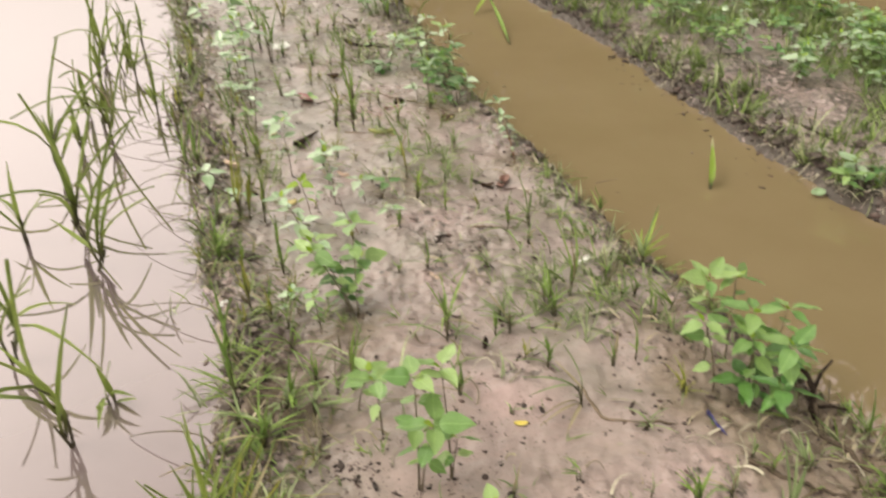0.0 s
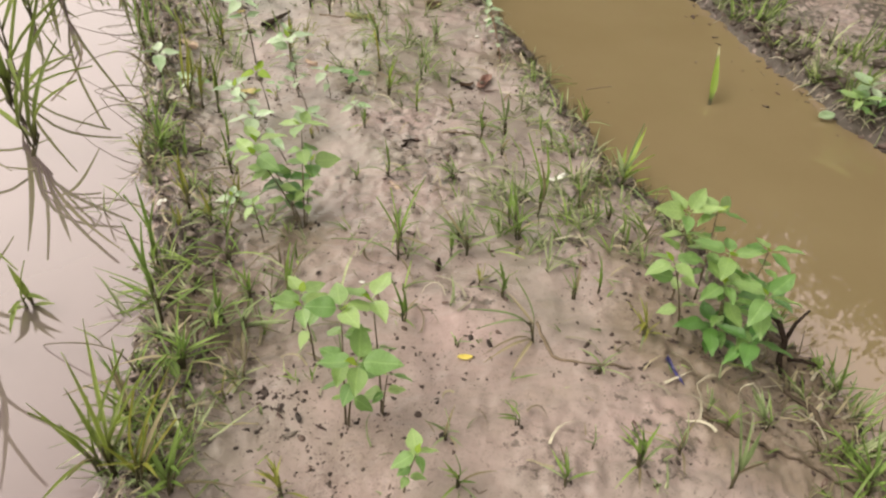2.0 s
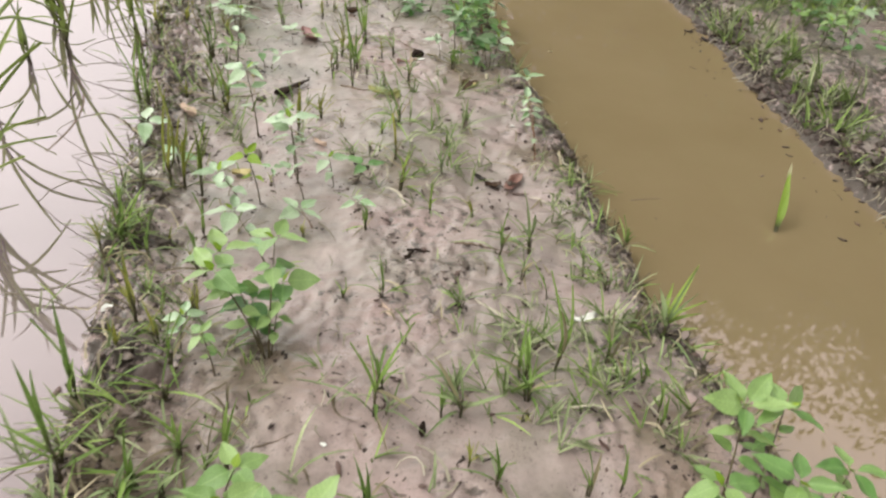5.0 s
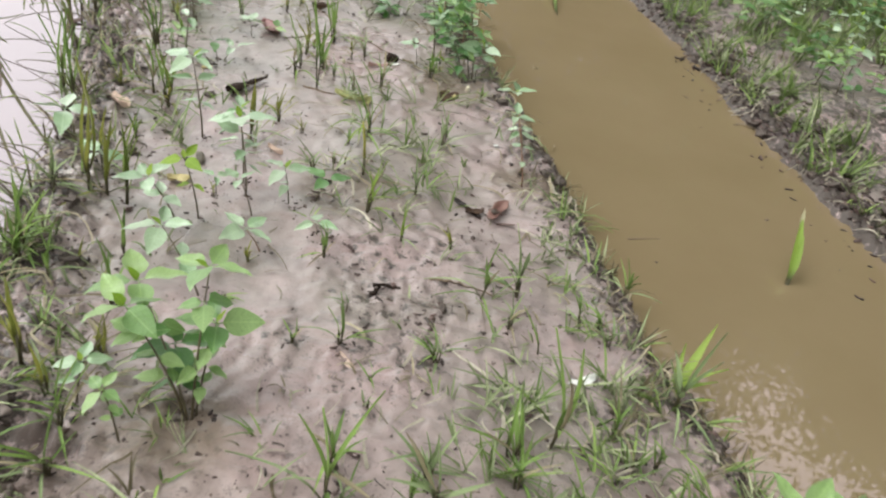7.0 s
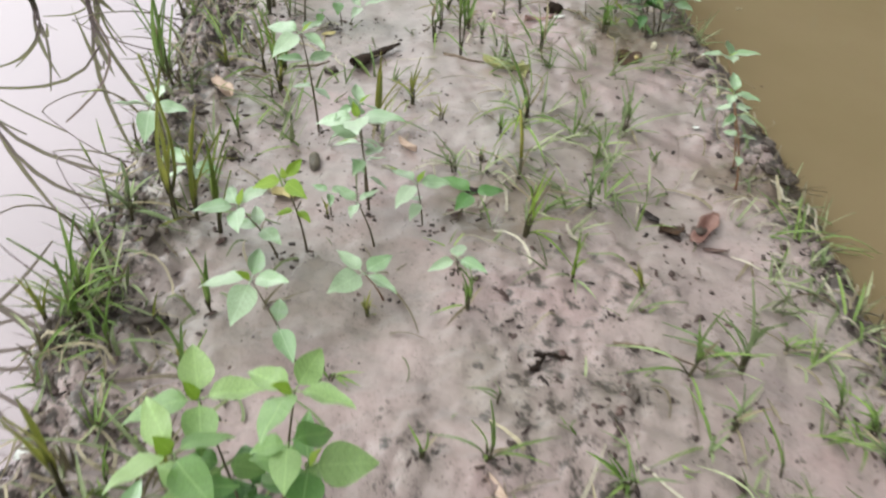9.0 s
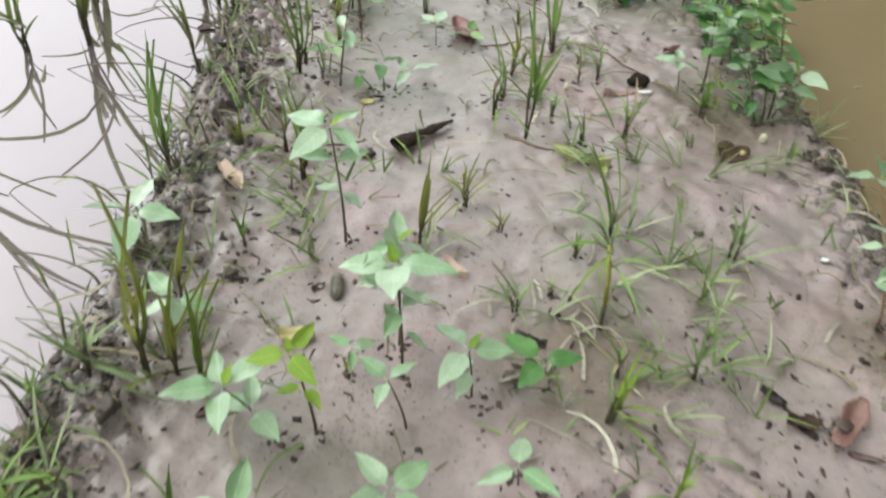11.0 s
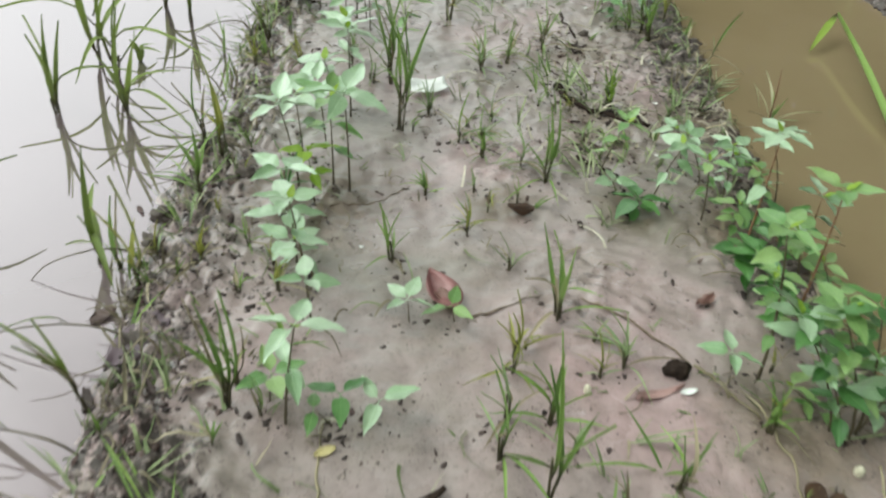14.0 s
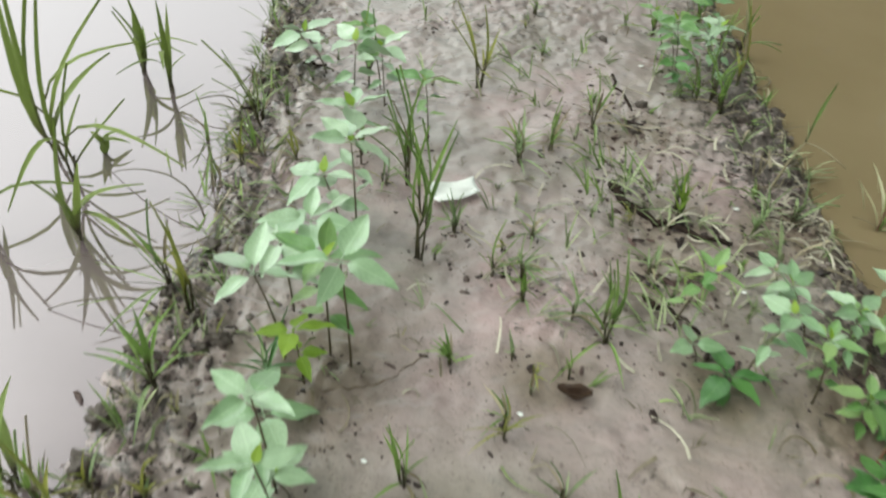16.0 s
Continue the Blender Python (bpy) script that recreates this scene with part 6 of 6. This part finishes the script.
twig([(-0.038, 2.97), (-0.005, 2.885), (0.0, 2.81), (0.01, 2.765)], 0.0024, "long bleached grass stalk lying on mud", DRY, lift=0.012)
twig([(0.11, 2.94), (0.11, 2.875), (0.088, 2.825)], 0.002, "bleached grass stalk lying on mud", DRY, lift=0.008)
twig([(0.78, 1.323), (0.807, 1.228), (0.789, 1.119), (0.862, 1.02)], 0.01, "brown muddy root along the ditch edge", ROOT, "root")
twig([(0.541, 2.356), (0.585, 2.376), (0.63, 2.392)], 0.0016, "thin dark twig floating on brown water", TWIG)
twig([(0.284, 3.352), (0.3, 3.362)], 0.003, "pale straw bit floating on brown water", DRY)
twig([(0.604, 1.041), (0.664, 1.004), (0.743, 0.97), (0.846, 0.907)], 0.005, "brown dead root lying across mud", ROOT, "root")
twig([(0.318, 1.261), (0.341, 1.164), (0.395, 1.148), (0.496, 1.149)], 0.0035, "bent brown twig lying on mud", TWIG)
twig([(-0.169, 1.312), (-0.137, 1.331), (-0.105, 1.356)], 0.0016, "thin broken stalk on bare mud", TWIG)
twig([(-0.005, 1.898), (0.005, 1.933), (0.042, 1.936)], 0.005, "short crooked dark twig on mud", BARK)
twig([(-0.614, 2.611), (-0.647, 2.69), (-0.677, 2.783)], 0.0022, "pale dry stalk lying on mud", DRY)
twig([(-0.667, 2.548), (-0.636, 2.574), (-0.6, 2.603)], 0.003, "muddy brown twig pressed into mud", TWIG)
twig([(0.095, 1.988), (0.154, 1.997), (0.229, 1.973)], 0.003, "thin brown twig beside a grass tuft", TWIG)
twig([(-0.372, 2.727), (-0.318, 2.719), (-0.276, 2.713)], 0.0035, "thin brown twig under dry grass", TWIG)
twig([(-0.587, 4.502), (-0.512, 4.328)], 0.005, "dark dead twig on crumbly mud", BARK)
twig([(-0.334, 0.934), (-0.262, 0.956), (-0.186, 0.971)], 0.003, "pale dry reed stalk lying across mud", DRY)
twig([(-1.386, 4.111), (-1.344, 4.175), (-1.284, 4.226)], 0.007, "dark dead branch at the paddy edge", BARK, "branch")
twig([(0.979, 3.791), (1.028, 3.634), (1.182, 3.584)], 0.009, "dark dead branch on the second dyke", BARK, "branch")
for x, y, a, r, size in ((1.42, 2.35, 0.4, 0.006, 0.2), (1.2, 3.05, 1.2, 0.005, 0.16), (1.12, 3.3, -0.3, 0.008, 0.2), (1.5, 2.7, 2.0, 0.005, 0.18)):
    twig([(x, y), (x + 0.5 * size * math.cos(a) + 0.01, y + 0.5 * size * math.sin(a)), (x + size * math.cos(a), y + size * math.sin(a))], r,
         "dark dead twig on the second dyke", BARK)


def forked_stem(x, y, trunk, forks, r):
    """A dead stem with branches; trunk and forks are points from its foot."""
    z = ground_z(x, y) - 0.01
    trunk = [Vector(p) for p in trunk]
    ob = thing("dead_stem", None, pose(x, y, z), "dark dead forked stem standing beside weeds", "dead stem")
    part("stem", mesh_of("stem", *tube(trunk, [r * (1 - 0.4 * i / len(trunk)) for i in range(len(trunk))], 7), BARK), ob)
    for k, (root, line) in enumerate(forks):
        line = [trunk[root]] + [Vector(p) for p in line]
        part("branch", mesh_of("branch", *tube(line, [0.6 * r * (1 - 0.7 * i / len(line)) for i in range(len(line))], 6), BARK), ob)


forked_stem(0.79, 1.16, [(0, 0, 0), (0.004, 0.03, 0.03), (0.012, 0.055, 0.055), (-0.004, 0.075, 0.085)],
            [(2, [(0.035, 0.085, 0.075), (0.06, 0.1, 0.1)]), (3, [(-0.03, 0.09, 0.1), (-0.045, 0.095, 0.1)]), (1, [(0.04, 0.02, 0.04), (0.06, 0.0, 0.05)])], 0.008)


def sheet(name, x, y, length, width, turn, mat, label, category, outline, curl=0.0, crumple=0.1, tilt=0.0, z=0.0):
    """A thin curled sheet with thickness; outline(s) gives its half width along its length, 0 to 1."""
    rng = seeded()
    rows, cols, verts, faces = 11, 7, [], []
    p1, p2 = rng.uniform(0, 6), rng.uniform(0, 6)
    for side in (0, 1):
        for i in range(rows):
            s = i / (rows - 1)
            for k in range(cols):
                u = 2 * k / (cols - 1) - 1
                w = width * 0.5 * outline(s) * u
                h = curl * length * (u * u * 0.6 + (2 * s - 1) ** 2 * 0.4) + crumple * length * 0.5 * math.sin(5 * s + p1) * math.sin(3 * u + p2)
                verts.append(((s - 0.5) * length, w, h - 0.0012 * side))
    n = rows * cols
    for i in range(rows - 1):
        for k in range(cols - 1):
            a = i * cols + k
            faces.append((a, a + 1, a + cols + 1, a + cols))
            faces.append((n + a, n + a + cols, n + a + cols + 1, n + a + 1))
    rim = [k for k in range(cols)] + [i * cols + cols - 1 for i in range(1, rows)] + [(rows - 1) * cols + k for k in range(cols - 2, -1, -1)] + [i * cols for i in range(rows - 2, 0, -1)]
    for a, b in zip(rim, rim[1:] + rim[:1]):
        faces.append((b, a, n + a, n + b))
    low = min(v[2] for v in verts)
    m = pose(x, y, max(ground_z(x, y), WATER_Z) + 0.001 - low * math.cos(tilt) + z, math.degrees(tilt), 0, math.degrees(turn))
    return thing(name, mesh_of(name, verts, faces, mat), m, label, category)


def lump(name, x, y, size, stretch, turn, mat, label, category, rough=0.25, seed=0, sink=0.3):
    bm = bmesh.new()
    bmesh.ops.create_icosphere(bm, subdivisions=3, radius=1)
    for v in bm.verts:
        n = noise.noise(v.co * 1.6 + Vector((seed, 0, 0))) + 0.5 * noise.noise(v.co * 4 + Vector((0, seed, 0)))
        v.co = Vector([c * s for c, s in zip(v.co * (1 + rough * n), stretch)]) * size
    me = bpy.data.meshes.new(name)
    bm.to_mesh(me)
    bm.free()
    me.polygons.foreach_set("use_smooth", [True] * len(me.polygons))
    me.materials.append(mat)
    return thing(name, me, pose(x, y, ground_z(x, y) + size * stretch[2] * (1 - sink) - 0.001, 0, 0, turn), label, category)


def oval(s):
    return math.sin(math.pi * min(max(s, 0.01), 0.99)) ** 0.7 + 0.02


def pointed(s):
    return math.sin(math.pi * min(max(s, 0.005), 0.995) ** 0.7) + 0.02


def square(s):
    return 1.0 - 0.25 * s


def torn(s):
    return (0.85 + 0.15 * math.sin(11 * s + 0.6)) * math.sin(math.pi * min(max(s, 0.03), 0.97)) ** 0.4


WHITE = plain_material("white_scrap", (0.7, 0.7, 0.68), (0.85, 0.85, 0.83), 0.45, 18, 0.15)
BLUE = plain_material("blue_plastic", (0.015, 0.012, 0.06), (0.05, 0.045, 0.2), 0.3, 30, 0.2)
YELLOW = plain_material("yellow_leaf", (0.55, 0.42, 0.06), (0.72, 0.6, 0.2), 0.5, 25, 0.3)
CREAM = plain_material("cream_leaf", (0.34, 0.27, 0.1), (0.6, 0.52, 0.28), 0.5, 22, 0.3)
BROWN = plain_material("brown_dead_leaf", (0.026, 0.014, 0.01), (0.075, 0.042, 0.024), 0.55, 40, 0.4, 0.25)
RUST = plain_material("reddish_dead_leaf", (0.11, 0.045, 0.037), (0.25, 0.145, 0.122), 0.5, 30, 0.4)
PINK = plain_material("pinkish_dead_leaf", (0.26, 0.14, 0.13), (0.46, 0.31, 0.29), 0.45, 30, 0.4)
FADED = plain_material("faded_green_leaf", (0.3, 0.31, 0.1), (0.52, 0.5, 0.25), 0.45, 25, 0.3)
OFF_WHITE = plain_material("off_white_bud", (0.42, 0.38, 0.27), (0.62, 0.58, 0.46), 0.5, 40, 0.3)
MAROON = plain_material("maroon_dead_leaf", (0.13, 0.042, 0.044), (0.31, 0.15, 0.145), 0.4, 30, 0.4)
TAN = plain_material("tan_dead_leaf", (0.42, 0.29, 0.22), (0.62, 0.48, 0.4), 0.5, 30, 0.3)
MAUVE = plain_material("mauve_grey_sheet", (0.09, 0.06, 0.075), (0.17, 0.125, 0.145), 0.4, 14, 0.4)
SNAIL = plain_material("dark_shell", (0.02, 0.017, 0.014), (0.2, 0.17, 0.13), 0.4, 60, 0.5)

sheet("plastic_strip", 0.577, 1.143, 0.07, 0.008, -1.27, BLUE, "crumpled blue plastic strip lying on mud", "plastic", torn, 0.06, 0.2)
sheet("fallen_leaf", 0.174, 1.157, 0.03, 0.014, 0.1, YELLOW, "tiny yellow leaf fallen on mud", "leaf", oval, 0.1)
sheet("paper_scrap", 0.4, 1.78, 0.062, 0.02, 0.5, WHITE, "torn white scrap lying in grass", "paper", torn, 0.12, 0.2)
sheet("paper_scrap", -0.822, 3.82, 0.1, 0.05, 0.75, WHITE, "bright white paper scrap beside rice stubble", "paper", square, 0.1, 0.12, 0.35, 0.012)
sheet("paper_scrap", 1.4, 2.55, 0.05, 0.02, 0.2, WHITE, "small white scrap on the second dyke", "paper", torn, 0.1, 0.2)
sheet("dry_petal", -0.008, 1.7, 0.06, 0.012, -0.67, TAN, "pale dry petal lying on mud", "leaf", pointed, 0.1)
sheet("fallen_leaf", -0.482, 2.135, 0.048, 0.032, 0.5, CREAM, "cream yellow fallen leaf on mud", "leaf", torn, 0.22, 0.25)
sheet("fallen_leaf", -0.72, 2.366, 0.075, 0.03, -0.6, TAN, "rolled tan dead leaf on mud", "leaf", torn, 0.3, 0.12)
sheet("dry_petal", -0.65, 2.727, 0.034, 0.016, 0.8, CREAM, "cream petal scrap on bare mud", "leaf", oval, 0.1)
sheet("fallen_leaf", -0.335, 2.35, 0.05, 0.016, -0.5, TAN, "thin curled tan leaf on mud", "leaf", pointed, 0.3)
sheet("fallen_leaf", -0.2, 2.985, 0.085, 0.016, 0.6, PINK, "pinkish curled dead leaf on mud", "leaf", pointed, 0.15)
sheet("fallen_leaf", -0.158, 2.997, 0.03, 0.011, 0.5, WHITE, "small white leaf scrap beside a clod", "leaf", oval, 0.2)
sheet("fallen_leaf", 0.214, 2.29, 0.1, 0.035, 1.2, RUST, "brown-pink dead leaf at the ditch edge", "leaf", torn, 0.1)
sheet("fallen_leaf", 0.16, 2.27, 0.045, 0.024, 0.3, BROWN, "dark brown crumpled dead leaf on mud", "leaf", torn, 0.2, 0.2)
sheet("fallen_leaf", -0.588, 3.098, 0.105, 0.066, 2.3, MAROON, "dark red curled dead leaf on mud", "leaf", pointed, 0.2, 0.14, 0.2)
sheet("fallen_leaf", -0.57, 3.085, 0.06, 0.036, -0.6, RUST, "reddish dead leaf scrap on mud", "leaf", torn, 0.15)
sheet("fallen_leaf", -0.5, 3.395, 0.055, 0.026, 0.1, BROWN, "curled dark brown dead leaf on mud", "leaf", torn, 0.35, 0.2)
sheet("fallen_leaf", -0.992, 2.815, 0.14, 0.06, 1.45, MAUVE, "dark mauve wilted leaf at the paddy edge", "leaf", oval, 0.04, 0.05, 0.1, 0.002)
sheet("fallen_leaf", 1.28, 2.27, 0.06, 0.035, 0.3, PALE_LEAF, "pale drooping leaf at the far bank", "leaf", oval, 0.1, 0.1, 0.3, 0.01)
sheet("fallen_leaf", -0.226, 2.703, 0.105, 0.022, -0.05, FADED, "faded yellow-green leaf curling on mud", "leaf", pointed, 0.2, 0.1)
sheet("fallen_leaf", -0.185, 2.69, 0.06, 0.016, -1.2, FADED, "faded yellow-green leaf tip on mud", "leaf", pointed, 0.25, 0.1)
sheet("fallen_leaf", -0.131, 3.234, 0.05, 0.02, 0.9, RUST, "orange-brown decayed leaf on mud", "leaf", torn, 0.15, 0.25)
lump("bud", -0.31, 2.955, 0.008, (0.7, 0.8, 1.2), 20, OFF_WHITE, "pale cream fallen bud on mud", "bud", 0.15, 4, 0.15)
lump("bud", 0.079, 2.92, 0.009, (0.75, 0.8, 1.2), 70, OFF_WHITE, "pale cream fallen bud beside weeds", "bud", 0.15, 7, 0.15)
for x, y, size, turn in ((-0.05, 1.344, 0.012, 0), (-0.554, 1.578, 0.03, 1.2), (-0.515, 4.587, 0.014, 0.4), (-0.258, 4.005, 0.014, 0.2), (-0.571, 3.332, 0.01, 0),
                         (-0.239, 3.75, 0.01, 0), (-0.763, 3.177, 0.009, 0), (0.187, 2.606, 0.014, 0.3)):
    sheet("pale_fleck", x, y, size, size * 0.6, turn, WHITE, "small white fleck lying on mud", "scrap", oval, 0.2)


def heart_leaf(x, y, size, turn):
    """Two-lobed dead leaf with a raised rim."""
    rows, cols, verts, faces = 9, 28, [], []
    for side in (0, 1):
        for i in range(rows):
            for k in range(cols):
                a, r = math.tau * k / cols, i / (rows - 1)
                hx = math.sin(a) ** 3
                hy = (13 * math.cos(a) - 5 * math.cos(2 * a) - 2 * math.cos(3 * a) - math.cos(4 * a)) / 15
                verts.append((size * r * hx, size * 1.25 * r * hy, size * 0.25 * r ** 3 * (0.5 + 0.5 * math.sin(2 * a)) - 0.0012 * side))
    n = rows * cols
    for i in range(rows - 1):
        for k in range(cols):
            q = (k + 1) % cols
            faces.append((i * cols + k, (i + 1) * cols + k, (i + 1) * cols + q, i * cols + q))
            faces.append((n + i * cols + k, n + i * cols + q, n + (i + 1) * cols + q, n + (i + 1) * cols + k))
    for k in range(cols):
        a, b = (rows - 1) * cols + k, (rows - 1) * cols + (k + 1) % cols
        faces.append((a, n + a, n + b, b))
    ob = thing("fallen_leaf", mesh_of("fallen_leaf", verts, faces, BROWN), pose(x, y, ground_z(x, y) + 0.006, 8, 0, turn),
               "dark brown heart-shaped dead leaf with yellow spot", "leaf")
    spot = [(0.55 * size + 0.17 * size * math.cos(w), 0.45 * size + 0.2 * size * math.sin(w), size * 0.12 + 0.001) for w in (math.tau * k / 9 for k in range(9))]
    low = [(px, py, pz - 0.004) for px, py, pz in spot]
    part("yellow_patch", mesh_of("yellow_patch", spot + low, [tuple(range(9))] + [(k, k + 9, (k + 1) % 9 + 9, (k + 1) % 9) for k in range(9)], CREAM), ob, None, "yellow patch on the lobe")


heart_leaf(0.025, 2.85, 0.03, -25)


def bark_piece(x, y, length, turn):
    """A rotten wedge of bark, thick and hollowed at one end, tapering to the other."""
    rng = random.Random(9)
    verts, faces, rings, sides = [], [], 14, 12
    for i in range(rings):
        s = i / (rings - 1)
        r = length * (0.15 - 0.115 * s ** 0.9) * (1 + 0.12 * math.sin(11 * s) + rng.uniform(-0.06, 0.06))
        for k in range(sides):
            w = math.tau * k / sides
            q = r * (1 + rng.uniform(-0.22, 0.2))
            verts.append(((s - 0.5) * length, q * math.cos(w), 0.5 * q * math.sin(w) + 0.08 * length * s))
    for i in range(rings - 1):
        for k in range(sides):
            q = (k + 1) % sides
            faces.append((i * sides + k, i * sides + q, (i + 1) * sides + q, (i + 1) * sides + k))
    n = len(verts)
    for k in range(sides):
        v = verts[k]
        verts.append((v[0] + 0.05 * length, v[1] * 0.6, v[2] * 0.6))
    for k in range(sides):
        q = (k + 1) % sides
        faces.append((k, n + k, n + q, q))
    faces.append(tuple(n + k for k in range(sides)))
    faces.append(tuple((rings - 1) * sides + k for k in range(sides)))
    thing("bark_piece", mesh_of("bark_piece", verts, faces, BARK), pose(x, y, ground_z(x, y) + 0.009, 0, 0, turn), "dark rotten wedge of bark on smooth mud", "bark")


bark_piece(-0.507, 2.66, 0.128, 58)
lump("snail_shell", -0.478, 2.246, 0.026, (0.42, 1.0, 0.4), 22, SNAIL, "dark ridged snail shell lying on mud", "shell", 0.15, 3)
lump("mud_clod", -0.177, 3.04, 0.02, (1.0, 0.75, 0.75), 10, BARK, "black clod of rotten mud", "clod", 0.5, 5)
lump("stub", 0.11, 1.405, 0.018, (0.35, 0.4, 1.1), 10, BARK, "short dark stub standing in mud", "stub", 0.2, 8, 0.2)
CLOD = crumb_material("damp_clod", (0.04, 0.03, 0.025), (0.15, 0.112, 0.094))
clod_rng = random.Random(15)
for x, y in ((-0.637, 4.713), (-0.492, 4.36), (-0.497, 4.229), (-0.188, 4.417), (0.172, 2.904), (0.203, 2.279), (0.13, 1.898), (-1.056, 2.945), (-1.102, 3.323),
             (-0.944, 2.673), (-0.578, 2.563), (-0.619, 2.197), (-0.985, 3.093), (-1.08, 3.277)):
    lump("mud_clod", x, y, clod_rng.uniform(0.008, 0.015), (1.0, clod_rng.uniform(0.6, 0.9), 0.6), clod_rng.uniform(0, 180), CLOD,
         "dark damp clod of mud on the dyke", "clod", 0.9, clod_rng.uniform(0, 50))
for k in range(70):
    y = clod_rng.uniform(1.9, 5.0)
    lump("mud_clod", float(far_bank(y)) + abs(clod_rng.gauss(0.06, 0.14)), y, clod_rng.uniform(0.01, 0.026), (1.0, clod_rng.uniform(0.6, 0.9), 0.6),
         clod_rng.uniform(0, 180), CLOD, "dark damp clod on the far bank", "clod", 0.9, clod_rng.uniform(0, 50))
for k in range(90):
    y = clod_rng.uniform(0.9, 4.9)
    x = float(paddy_edge(y)) + abs(clod_rng.gauss(0.01, 0.05)) if k % 3 else float(ditch_edge(y)) - abs(clod_rng.gauss(0.01, 0.04))
    lump("mud_clod", x, y, clod_rng.uniform(0.008, 0.02), (1.0, clod_rng.uniform(0.6, 0.9), 0.6), clod_rng.uniform(0, 180), CLOD,
         "dark damp clod along the dyke edge", "clod", 0.9, clod_rng.uniform(0, 50))
